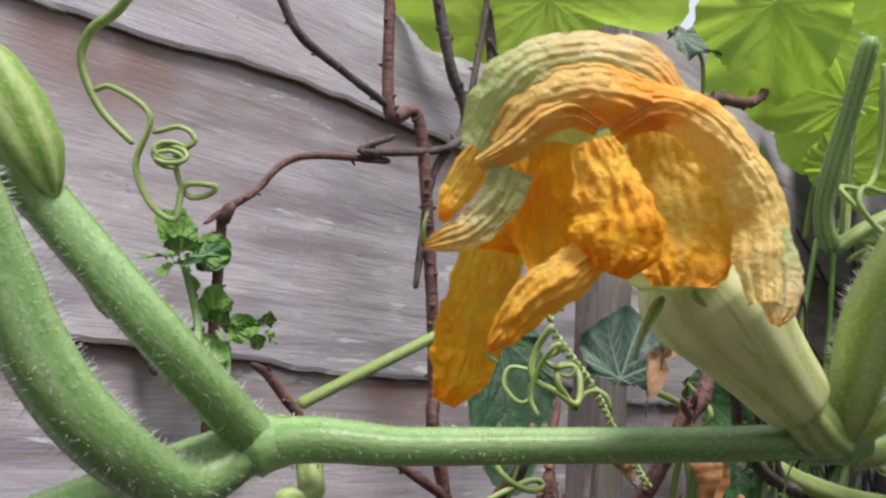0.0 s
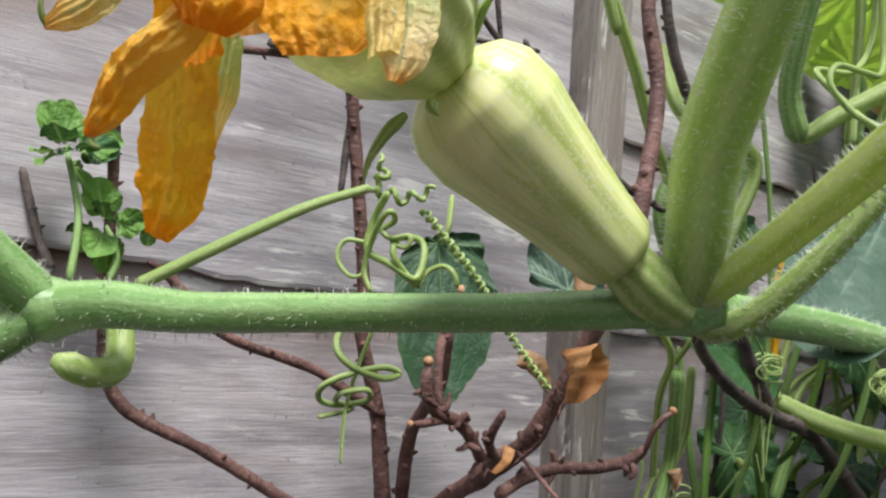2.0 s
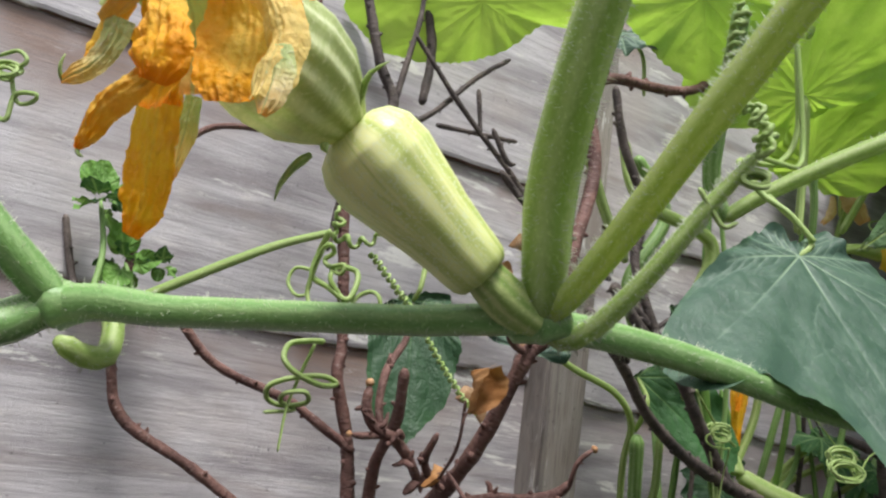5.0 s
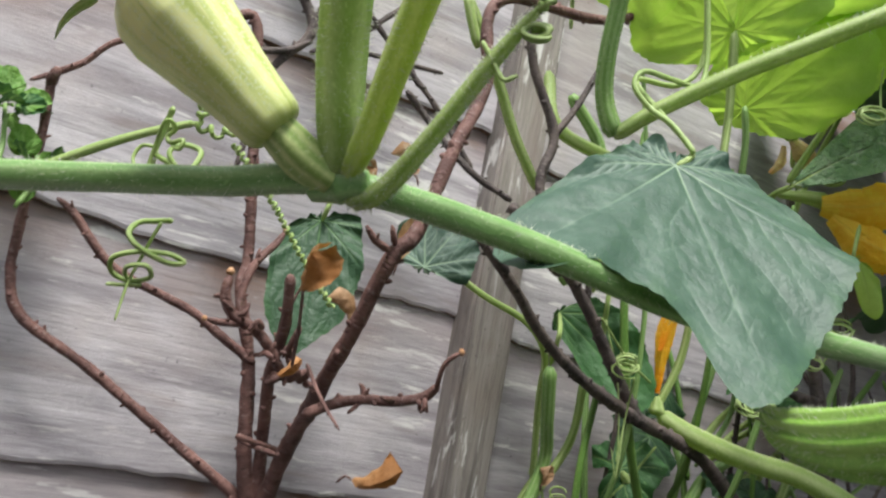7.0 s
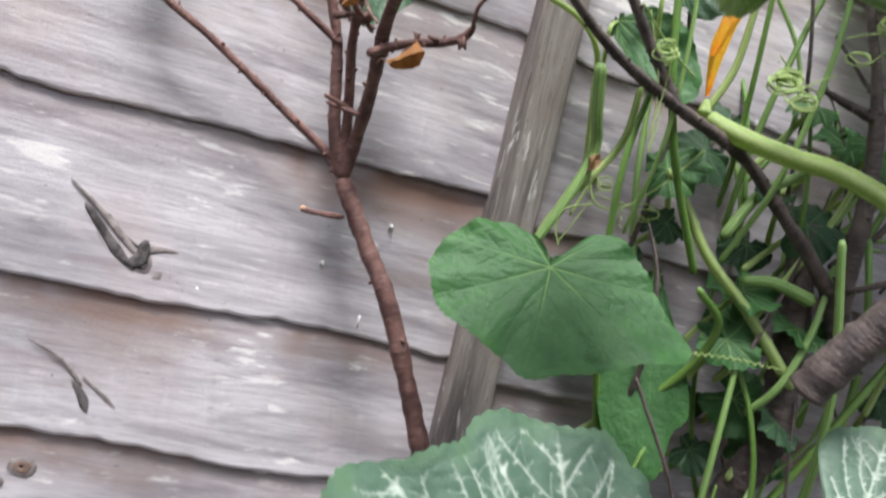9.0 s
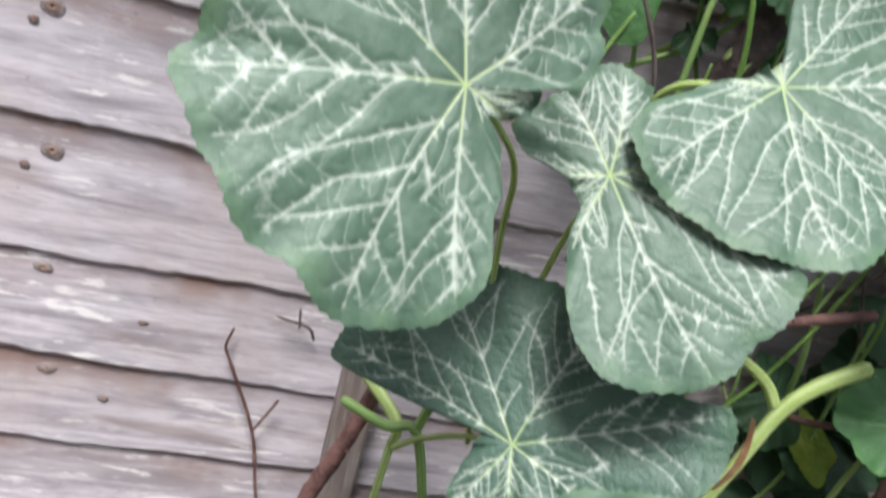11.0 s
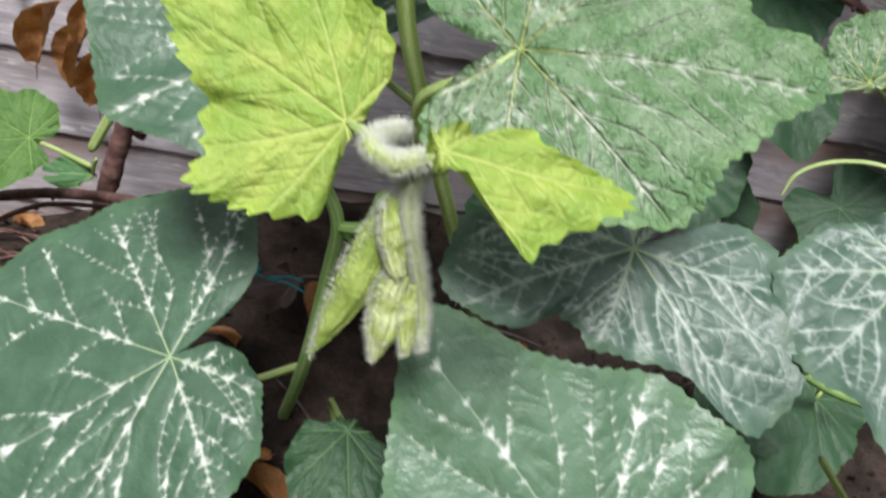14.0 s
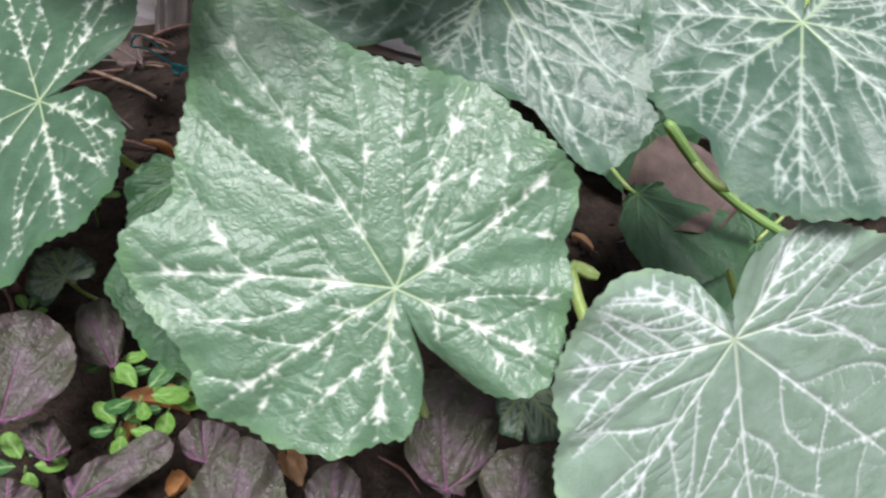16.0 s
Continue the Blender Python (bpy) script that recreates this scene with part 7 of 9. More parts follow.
for label, pts, rad, skin, hair in (
    ("thick bright green squash stem crossing the shrub", [(0.5703, 0.2500, -0.0556), (0.5898, 0.2350, -0.0664), (0.6225, 0.2150, -0.0756), (0.6587, 0.1950, -0.0812), (0.7008, 0.1700, -0.1015), (0.7591, 0.1500, -0.1323)], (6, 7.5, 7.5, 7.5, 8, 8), PETIOLE_PALE, 500),
    ("slender green leafstalk behind the shrub", [(0.4780, 0.2600, -0.0404), (0.4898, 0.2700, -0.0751), (0.4997, 0.2800, -0.1028), (0.4861, 0.2800, -0.1454), (0.4689, 0.2800, -0.1831)], (5, 4.6, 4.4, 4, 3.6), PETIOLE, 200),
    ("yellow-green leafstalk against the boards", [(0.5318, 0.2900, -0.0384), (0.5287, 0.2900, -0.0812), (0.5124, 0.2900, -0.1128), (0.4809, 0.2900, -0.1602), (0.4731, 0.2900, -0.1876)], (3, 3, 3, 2.8, 2.6), PETIOLE_PALE, 100),
    ("green squash runner climbing through the twigs", [(0.5620, 0.2700, -0.1001), (0.5878, 0.2700, -0.1255), (0.6101, 0.2600, -0.1600), (0.6527, 0.2500, -0.1969), (0.7016, 0.2400, -0.2462)], (3.2, 4, 4.2, 4.6, 5), PETIOLE_PALE, 300),
    ("green leafstalk among dark twigs", [(0.6446, 0.2600, -0.1711), (0.6694, 0.2500, -0.1671), (0.7032, 0.2400, -0.1749)], (4, 5, 6), PETIOLE, 0),
    ("slanting green leafstalk in the shade", [(0.6642, 0.2600, -0.2036), (0.7043, 0.2650, -0.1414), (0.7326, 0.2700, -0.0968), (0.7456, 0.2700, -0.0636)], (3, 3.2, 3.2, 3), PETIOLE_PALE, 0),
    ("slanting green stem in the shade", [(0.6408, 0.2900, -0.1384), (0.6676, 0.2900, -0.0933), (0.7027, 0.2800, -0.0644)], (5, 5, 4.5), PETIOLE, 0),
    ("green leafstalk rising beside the leaf", [(0.5713, 0.2550, -0.0528), (0.5853, 0.2500, -0.0125), (0.5875, 0.2450, 0.0433)], (3, 3, 2.6), PETIOLE_PALE, 0),
    ("upright green leafstalk by the batten", [(0.4940, 0.2500, 0.0159), (0.4961, 0.2400, 0.0496), (0.5022, 0.2300, 0.0979), (0.4376, 0.2350, 0.1128), (0.4306, 0.2500, 0.1573)], (4.5, 4.8, 4.8, 4.4, 4), PETIOLE_PALE, 200),
    ("upright green stem behind the branches", [(0.4956, 0.2800, 0.0232), (0.4765, 0.2800, 0.0678), (0.5074, 0.2800, 0.1274), (0.4725, 0.2800, 0.1662)], (5.5, 5.5, 5, 4.6), PETIOLE, 100),
    ("pale green leafstalk rising to the fence top", [(0.4246, 0.2300, 0.0651), (0.3982, 0.2250, 0.0916), (0.3762, 0.2200, 0.1202), (0.3445, 0.2150, 0.1586), (0.3564, 0.2150, 0.1312)], (3.4, 3.4, 3.3, 3.1, 3), PETIOLE_PALE, 300),
    ("hairy green leafstalk with pale edges", [(0.4153, 0.1489, 0.0773), (0.4050, 0.1489, 0.0969), (0.3974, 0.1414, 0.1182), (0.3926, 0.1318, 0.1425), (0.3816, 0.1161, 0.1798)], (5.5, 5, 4.8, 4.8, 4.6), PETIOLE, 700),
    ("long green stem crossing behind the drooping leaf", [(0.4153, 0.1489, 0.0773), (0.4283, 0.1329, 0.0925), (0.4526, 0.1041, 0.1141), (0.4782, 0.0752, 0.1335), (0.5021, 0.0475, 0.1516), (0.5283, 0.0231, 0.1746)], (4, 4.3, 4.6, 4.6, 4.6, 4.6), PETIOLE_PALE, 600),
    ("upright pale green leafstalk under the sunlit leaf", [(0.5431, 0.1922, 0.1105), (0.5366, 0.1847, 0.1520), (0.5258, 0.1776, 0.2004)], (2.6, 2.8, 3), PETIOLE_PALE, 0),
    ("second upright pale leafstalk under the sunlit leaf", [(0.5718, 0.2003, 0.1135), (0.5670, 0.1956, 0.1409), (0.5598, 0.1932, 0.1636)], (2.4, 2.4, 2.4), PETIOLE, 0),
    ("green squash runner along the fence foot", [(0.4315, 0.2675, -0.6565), (0.4829, 0.2092, -0.6887), (0.4819, 0.1941, -0.7143), (0.4672, 0.1537, -0.7683), (0.4432, 0.1200, -0.8158), (0.4329, 0.1150, -0.8690), (0.4257, 0.1032, -0.9319), (0.3990, 0.0941, -0.9998)], (5.5, 5.5, 3.6, 3.4, 3.6, 4, 4, 3.6), PETIOLE_PALE, 0),
    ("dark green leafstalk joining the runner", [(0.4336, 0.2057, -0.6750), (0.4731, 0.1905, -0.6849), (0.4987, 0.1844, -0.6841), (0.5192, 0.1673, -0.7504)], (4.4, 4.6, 4.4, 4.0), PETIOLE, 0),
    ("green leafstalk behind the leaves", [(0.4983, 0.1856, -0.6822), (0.5060, 0.1841, -0.6486), (0.5134, 0.1757, -0.6282)], (4.4, 4.2, 4), PETIOLE, 0),
    ("thick arching green squash stem", [(0.7445, 0.1438, -0.7120), (0.7742, 0.1543, -0.6505), (0.7984, 0.1642, -0.6024), (0.8207, 0.1645, -0.5714), (0.8590, 0.1604, -0.5400)], (4.5, 6, 6.5, 7, 7.5), PETIOLE_PALE, 300),
    ("short green leafstalk from the arching stem", [(0.7976, 0.1667, -0.5988), (0.7832, 0.1771, -0.5784), (0.7496, 0.1841, -0.5628), (0.7113, 0.1379, -0.5619)], (5.5, 5.2, 4.6, 4.2), PETIOLE_PALE, 0),
    ("green upright leafstalk under the young leaf", [(0.6776, -0.0708, -0.9613), (0.5879, -0.0910, -0.7777), (0.5861, -0.0786, -0.7432), (0.5875, -0.0675, -0.7270), (0.6135, -0.0307, -0.6999), (0.6412, 0.0012, -0.6792)], (4, 4.2, 4.2, 4.2, 4, 3.8), PETIOLE_PALE, 300),
    ("green leafstalk curving under the leaves", [(0.6247, -0.0056, -0.7133), (0.6505, 0.0120, -0.7312), (0.6907, 0.0314, -0.7406), (0.7587, 0.0664, -0.7346)], (2.2, 2.4, 2.4, 2.2), PETIOLE_PALE, 0),
    ("upright green stalk rising from the soil", [(0.5734, 0.0415, -1.2700), (0.5795, -0.0284, -1.0780), (0.5830, -0.0178, -0.9906), (0.5815, -0.0244, -0.9383), (0.5675, -0.0208, -0.9088)], (5, 5, 5, 4.6, 4.2), PETIOLE, 200),
    ("green leafstalk meeting the upright stalk", [(0.5817, -0.0256, -0.9395), (0.5986, -0.0339, -0.9282), (0.6045, -0.0360, -0.8987)], (4, 4.5, 5), PETIOLE, 0),
    ("green stems low among the branches", [(0.8515, 0.1651, -0.7454), (0.8900, 0.1614, -0.7330), (0.9164, 0.1329, -0.7278), (0.9536, 0.0916, -0.7386)], (4, 4, 4.4, 4.6), PETIOLE, 0),
    ("green stem rising through the branches", [(0.9164, 0.1329, -0.7278), (0.9231, 0.1300, -0.6894), (0.9292, 0.1238, -0.6569)], (3.4, 3.4, 3.4), PETIOLE, 0),
    ("green leafstalk over the soil by the silver leaf", [(0.8279, -0.2151, -1.0000), (0.8243, -0.1400, -1.0087), (0.8424, -0.1426, -1.0062)], (3, 4.5, 4.5), PETIOLE_PALE, 0),
    ("dark green leafstalk crossing the soil", [(0.8886, -0.0301, -0.9530), (0.9382, -0.0346, -0.9869), (0.9926, -0.0430, -1.0089), (1.0500, -0.0363, -1.0295)], (4.2, 4.2, 4, 3.6), PETIOLE, 0),
):
    stem_thing(label, pts, rad, skin, hair)

# mostly unseen canopy, added to shade the right-hand panel; shaded tangle in front
rng = np.random.default_rng(12)
ROUND = [(math.sin(t) * q, math.cos(t) * q) for t, q in ((3.0, 0.25), (2.6, 0.75), (2.1, 0.95), (1.7, 0.85), (1.25, 1.0), (0.9, 0.9), (0.5, 1.0), (0.25, 0.95), (0.0, 1.15), (-0.3, 0.92), (-0.6, 1.0), (-1.0, 0.88), (-1.4, 1.0), (-1.8, 0.88), (-2.2, 0.95), (-2.7, 0.7), (-3.05, 0.25))]


def wild_leaf(label, place, size, lean, skin, group, drop):
    """A squash leaf on its stalk, held out towards the light."""
    n = Vector((lean[0], lean[1], 1.0)).normalized()
    along = Vector((rng.normal(), rng.normal() - 0.6, -0.2)).normalized()
    along = (along - n * along.dot(n)).normalized()
    foot = Vector(place) + Vector((rng.uniform(-0.05, 0.05), rng.uniform(0.02, 0.08), -drop))
    mid = (Vector(place) + foot) / 2 + Vector((0.01, 0.015, 0.0))
    shape = (place, tuple(along), tuple(n), [(size * a * rng.uniform(0.92, 1.06), size * b) for a, b in ROUND])
    leaf("squash_leaf", label, shape, skin, int(rng.integers(1000, 9999)), [tuple(mid), tuple(foot)], (2.2, 2.8, 3.2), group=group, cup=rng.uniform(-0.02, 0.005), rings=14, spokes=110, spot=0.0, line=0.0)


# Few of these show; the rest are added to throw shade on the panel.
for k in range(32):
    x = 0.62 + 0.026 * k
    wild_leaf("broad squash leaf above the fence, mostly unseen, added for shade", (x, rng.uniform(-0.15, 0.30), rng.uniform(0.27, 0.52)), rng.uniform(8, 12), (rng.normal() * 0.3 - 0.2, rng.normal() * 0.3 - 0.3), LEAF_LIT if x < 0.76 else LEAF_PLAIN, TOP_GROUP, 0.14)
# Out of view: added only to keep light off the right-hand panel.
for _ in range(18):
    wild_leaf("unseen squash leaf added to shade the right-hand panel", (rng.uniform(0.80, 1.25), rng.uniform(-0.05, 0.22), rng.uniform(0.05, 0.32)), rng.uniform(8, 12), (rng.normal() * 0.3 - 0.1, rng.normal() * 0.3 - 0.3), LEAF_PLAIN, TOP_GROUP, 0.14)
# Dark filler leaves added to darken boards that lie in shade.
for _ in range(12):
    wild_leaf("dark filler leaf added for shade between stems and fence", (rng.uniform(0.76, 1.2), rng.uniform(0.24, 0.29), rng.uniform(-0.72, -0.38)), rng.uniform(5, 8), (rng.normal() * 0.2 - 0.2, rng.normal() * 0.2 - 1.2), LEAF_DARK, "shaded leaves in the tangle", 0.12)
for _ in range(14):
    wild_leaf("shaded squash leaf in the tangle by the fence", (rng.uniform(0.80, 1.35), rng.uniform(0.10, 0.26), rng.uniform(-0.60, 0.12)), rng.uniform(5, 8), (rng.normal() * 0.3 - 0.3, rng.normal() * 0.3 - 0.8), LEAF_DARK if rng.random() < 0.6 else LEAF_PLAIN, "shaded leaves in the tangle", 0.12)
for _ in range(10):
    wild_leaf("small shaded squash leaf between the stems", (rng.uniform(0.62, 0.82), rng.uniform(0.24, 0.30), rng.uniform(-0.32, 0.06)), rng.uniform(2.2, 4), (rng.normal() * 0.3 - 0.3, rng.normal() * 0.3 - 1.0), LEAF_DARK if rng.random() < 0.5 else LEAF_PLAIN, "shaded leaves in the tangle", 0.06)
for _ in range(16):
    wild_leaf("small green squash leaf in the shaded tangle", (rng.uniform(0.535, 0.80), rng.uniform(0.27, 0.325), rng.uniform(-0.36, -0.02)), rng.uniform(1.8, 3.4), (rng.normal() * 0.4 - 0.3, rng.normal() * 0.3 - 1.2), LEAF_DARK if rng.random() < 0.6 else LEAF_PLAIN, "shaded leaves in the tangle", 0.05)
# Low dark leaves added to stand in for deep shade at the fence foot.
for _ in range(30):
    wild_leaf("dark filler leaf added for shade low by the fence foot", (rng.uniform(0.66, 1.5), rng.uniform(0.14, 0.28), rng.uniform(-1.14, -0.62)), rng.uniform(5, 8.5), (rng.normal() * 0.3 - 0.3, rng.normal() * 0.3 - 0.8), LEAF_DARK, "shaded leaves in the tangle", 0.14)
for k in range(96):
    x, z = (rng.uniform(0.58, 1.15), rng.uniform(-0.85, -0.08)) if k < 64 else (rng.uniform(0.535, 0.80), rng.uniform(-0.42, -0.06))
    p = np.array([x, rng.uniform(0.24, 0.32), z])
    d = np.array([max(-0.12, rng.normal() * 0.5), rng.normal() * 0.12, rng.uniform(0.3, 1.0)])
    d *= rng.uniform(0.08, 0.20) / np.linalg.norm(d)
    bow = np.array([rng.normal() * 0.03, -0.015, rng.normal() * 0.02])
    r = rng.uniform(1.6, 3.6)
    pts = [tuple(p), tuple(p + d * 0.5 + bow), tuple(p + d * 1.1 + bow), tuple(p + d * 1.7)]
    if k % 3 == 2:
        twig_thing("dark bare twig in the shaded tangle", ((pts, (r, r * 0.9, r * 0.7, r * 0.5)),), BARK_DARK)
    else:
        stem_thing("green squash stem in the shaded tangle", pts, (r, r, r * 0.9, r * 0.8), PETIOLE if k % 2 else TENDRIL_SHADED, 0)

# thick ridged stalk
RIDGED = [(0.437, 0.056, -0.058), (0.434, 0.047, -0.063), (0.428, 0.033, -0.067), (0.410, -0.004, -0.069), (0.392, -0.050, -0.064), (0.372, -0.10, -0.060)]
ridged = thing("squash_stalk", RIDGED[0], "thick ridged bright green squash stalk with bristles", "stalk")
part("stalk", tube(RIDGED, (1.6, 5.5, 8.8, 11.3, 12.2, 12), 66, 11, 0.09, 0.01), stalk("ridged_green_skin", (0.15, 0.30, 0.035), (0.32, 0.50, 0.11), 11), ridged)
part("hairs", hairs(RIDGED, (1.6, 5.5, 8.8, 11.3, 12.2, 12), 1800, 0.003, 99), HAIR, ridged)

# ---- tendrils ----
def tendril(label, curves, skin=TENDRIL):
    root = thing("tendril", curves[0][0][0], label, "tendril")
    for pts, rad in curves:
        part("strand", tube(pts, rad, 7, step=0.0012), skin, root)
    return root


def loops(centre, size, turns, drop, seed, lean=(0.0, 0.0)):
    """A loose tangle of loops round a centre, sinking by drop."""
    rng = np.random.default_rng(seed)
    c = np.array(centre)
    pts = []
    ax = np.array([0.80, -0.55, 0.0])
    az = np.array([0.1, 0.2, 1.0])
    ay = np.array([0.5, 0.75, 0.1])
    for k in range(int(turns * 9)):
        f = k / (turns * 9)
        t = f * turns * 2 * math.pi
        r = size * (0.7 + 0.5 * noise.noise(Vector((f * 5, seed, 0))))
        pts.append(tuple(c + ax * (r * math.cos(t) + lean[0] * f) + az * (0.55 * r * math.sin(t) - drop * f + lean[1] * f) + ay * 0.4 * r * math.sin(t * 0.7 + seed)))
    return pts


tendril("green tendril stalk with curled threads", (
    ([(0.1433, 0.2303, -0.0210), (0.1744, 0.2115, 0.0012), (0.1936, 0.2027, 0.0136), (0.2114, 0.1933, 0.0223)], (2.4, 2.3, 2.0, 1.7)),
    ([(0.1992, 0.1584, 0.0151), (0.1985, 0.1647, 0.0061), (0.1976, 0.1647, -0.0036), (0.2028, 0.1579, -0.0079), (0.2099, 0.1544, -0.0117), (0.2138, 0.1564, -0.0034), (0.2134, 0.1593, 0.0015), (0.206, 0.1596, 0.0013), (0.2024, 0.157, -0.0044), (0.2077, 0.1558, -0.0108), (0.2132, 0.159, -0.014)], (1.3, 1.2, 1.0)),
    ([(0.1979, 0.1663, -0.0011), (0.1925, 0.1714, -0.0009), (0.1904, 0.1715, -0.007), (0.1931, 0.1673, -0.0123), (0.1967, 0.1653, -0.0114), (0.1987, 0.1673, -0.0057)], (0.8, 0.8, 0.6)),
    ([(0.1982, 0.1616, -0.0171), (0.1968, 0.1646, -0.0099), (0.1971, 0.1616, -0.0001), (0.1974, 0.1563, 0.0069), (0.1992, 0.1547, 0.0084), (0.2022, 0.1575, 0.0062), (0.2003, 0.1614, 0.0033), (0.202, 0.1589, 0.0006), (0.2057, 0.1533, 0.0016), (0.2055, 0.1543, -0.0021), (0.2024, 0.1593, -0.0007)], (0.9, 1.0, 1.0, 0.8)),
    ([(0.2121, 0.1565, -0.0143), (0.2155, 0.1564, -0.0087), (0.2194, 0.1532, -0.0063), (0.2214, 0.1498, -0.0086), (0.2229, 0.1492, -0.0132)], (1.0, 0.9, 0.9)),
    ([(0.2123, 0.1761, -0.0273), (0.2077, 0.1832, -0.0278), (0.2004, 0.1837, -0.0304), (0.1974, 0.1786, -0.0369), (0.2031, 0.1754, -0.0422), (0.215, 0.1764, -0.0452), (0.2216, 0.1777, -0.0433), (0.2146, 0.1771, -0.0415), (0.2024, 0.176, -0.0438), (0.1942, 0.1792, -0.0483), (0.1956, 0.1848, -0.0535), (0.2027, 0.1851, -0.0555), (0.2101, 0.1776, -0.0528), (0.207, 0.1734, -0.0489), (0.2004, 0.1777, -0.0506), (0.2013, 0.1837, -0.054), (0.2074, 0.1829, -0.0564), (0.1945, 0.1821, -0.0591)], (1.3, 1.2, 1.1, 0.9)),
    ([(0.2083, 0.1757, -0.0291), (0.2051, 0.1782, -0.0433), (0.2024, 0.1783, -0.057), (0.2014, 0.1759, -0.0733)], (0.8, 0.7, 0.5)),
    (coil([(0.2116, 0.1934, 0.0216), (0.2142, 0.1888, 0.0278), (0.2103, 0.1895, 0.0332)], 2.5, 2.0), (1.2, 1.0, 0.8)),
    (coil([(0.2136, 0.1921, 0.0219), (0.2225, 0.1875, 0.0197), (0.2320, 0.1808, 0.0236)], 3, 2.4), (1.2, 1.0, 0.9)),
    (coil([(0.2306, 0.1862, 0.0164), (0.2419, 0.1830, 0.0049), (0.2532, 0.1798, -0.0067), (0.2703, 0.1792, -0.0258), (0.2907, 0.1760, -0.0472)], 26, 1.5, 0.8, 10), (0.8, 0.75, 0.7)),
))
tendril("pale curling tendril hanging before the boards", (
    ([(0.0619, 0.1957, 0.1159), (0.0557, 0.2094, 0.0949), (0.0503, 0.2170, 0.0871), (0.0500, 0.2205, 0.0781), (0.0565, 0.2188, 0.0655), (0.0660, 0.2128, 0.0555)], (1.7, 1.6, 1.5, 1.3, 1.1, 1.0)),
    ([(0.0544, 0.2196, 0.0704), (0.0587, 0.2156, 0.0717), (0.0681, 0.2079, 0.0640), (0.0673, 0.2116, 0.0495), (0.0725, 0.2096, 0.0382), (0.0789, 0.2049, 0.0342), (0.0796, 0.2035, 0.0443), (0.0866, 0.1974, 0.0451), (0.0861, 0.1996, 0.0426), (0.0810, 0.2041, 0.0420), (0.0766, 0.2057, 0.0527), (0.0802, 0.2014, 0.0582), (0.0763, 0.2039, 0.0620), (0.0702, 0.2097, 0.0596)], (0.9, 1.0, 1.0, 0.9, 0.9, 0.8)),
    (loops((0.0745, 0.2056, 0.0548), 0.0068, 4, 0.004, 9), (0.9, 0.8, 0.7)),
))
tendril("coiled tendrils at the leafstalk end", (
    (coil([(0.2856, 0.0279, 0.0429), (0.2885, 0.0262, 0.0506), (0.2771, 0.0316, 0.0630), (0.2734, 0.0294, 0.0776), (0.2734, 0.0259, 0.0894)], 16, 1.9, 1.2, 12), (0.9, 0.9, 0.9)),
    (loops((0.2867, 0.0294, 0.0357), 0.006, 3.5, 0.002, 12), (1.1, 1.0, 0.8)),
    ([(0.2737, 0.0397, 0.0306), (0.2790, 0.0377, 0.0229), (0.2819, 0.0359, 0.0190), (0.2850, 0.0335, 0.0211)], (0.9, 0.9, 0.8)),
    (coil([(0.2870, 0.0270, 0.0431), (0.2819, 0.0238, 0.0477), (0.2751, 0.0230, 0.0557)], 3, 3.0, 1.0), (1.1, 1.0, 0.8)),
))
tendril("pale tendril lying over the drooping leaf", (
    ([(0.4316, 0.1047, 0.0627), (0.4252, 0.1153, 0.0781), (0.4191, 0.1269, 0.0888), (0.4117, 0.1331, 0.1010), (0.4173, 0.1333, 0.1117), (0.4349, 0.1302, 0.1127), (0.4543, 0.1310, 0.1174), (0.4608, 0.1337, 0.1388), (0.4531, 0.1345, 0.1948)], (1.5, 1.6, 1.6, 1.5, 1.5, 1.5, 1.5, 1.6, 1.7)),
))
for k, (c, size, turns, drop, tail) in enumerate((
    ((0.5068, 0.2200, -0.0283), 0.010, 3, 0.010, (0.5122, 0.2200, -0.1003)),
    ((0.5689, 0.1700, -0.0414), 0.013, 6, 0.004, (0.6100, 0.1700, -0.0250)),
    ((0.5356, 0.2300, 0.0262), 0.008, 2, 0.004, (0.5658, 0.2300, 0.0369)),
    ((0.5767, 0.1109, 0.1409), 0.011, 5, 0.004, (0.5752, 0.1045, 0.1686)),
    ((0.5156, 0.2800, -0.1208), 0.008, 2.5, 0.008, (0.4873, 0.2800, -0.1792)),
    ((0.6336, 0.1800, -0.0019), 0.010, 2, 0.004, (0.6801, 0.1800, 0.0304)),
    ((0.6069, 0.1928, -0.0391), 0.013, 5, 0.006, (0.5828, 0.1987, -0.0126)),
    ((0.7111, 0.2068, -0.2194), 0.013, 3, 0.006, (0.7345, 0.2091, -0.1926)),
    ((0.5803, 0.1800, -0.0322), 0.012, 6, 0.004, (0.6197, 0.1900, -0.0345)),
    ((0.6452, 0.1700, 0.0256), 0.012, 4, 0.006, (0.6099, 0.1700, 0.0019)),
    ((0.4993, 0.2100, -0.0276), 0.009, 4, 0.01, (0.5058, 0.2150, -0.0925)),
    ((0.5575, 0.2800, -0.1325), 0.014, 2, 0.01, (0.5137, 0.2850, -0.1338)),
    ((0.6666, 0.2000, 0.1493), 0.014, 5, 0.006, (0.6876, 0.2000, 0.1775)),
)):
    pts = loops(c, size, turns, drop, 20 + k)
    end = np.array(pts[-1])
    tendril("fine yellow-green curled tendril", ((pts, (0.7, 0.65, 0.6)), ([pts[-1], tuple((end + np.array(tail)) / 2 + 0.004), tail], (0.6, 0.55, 0.5))))
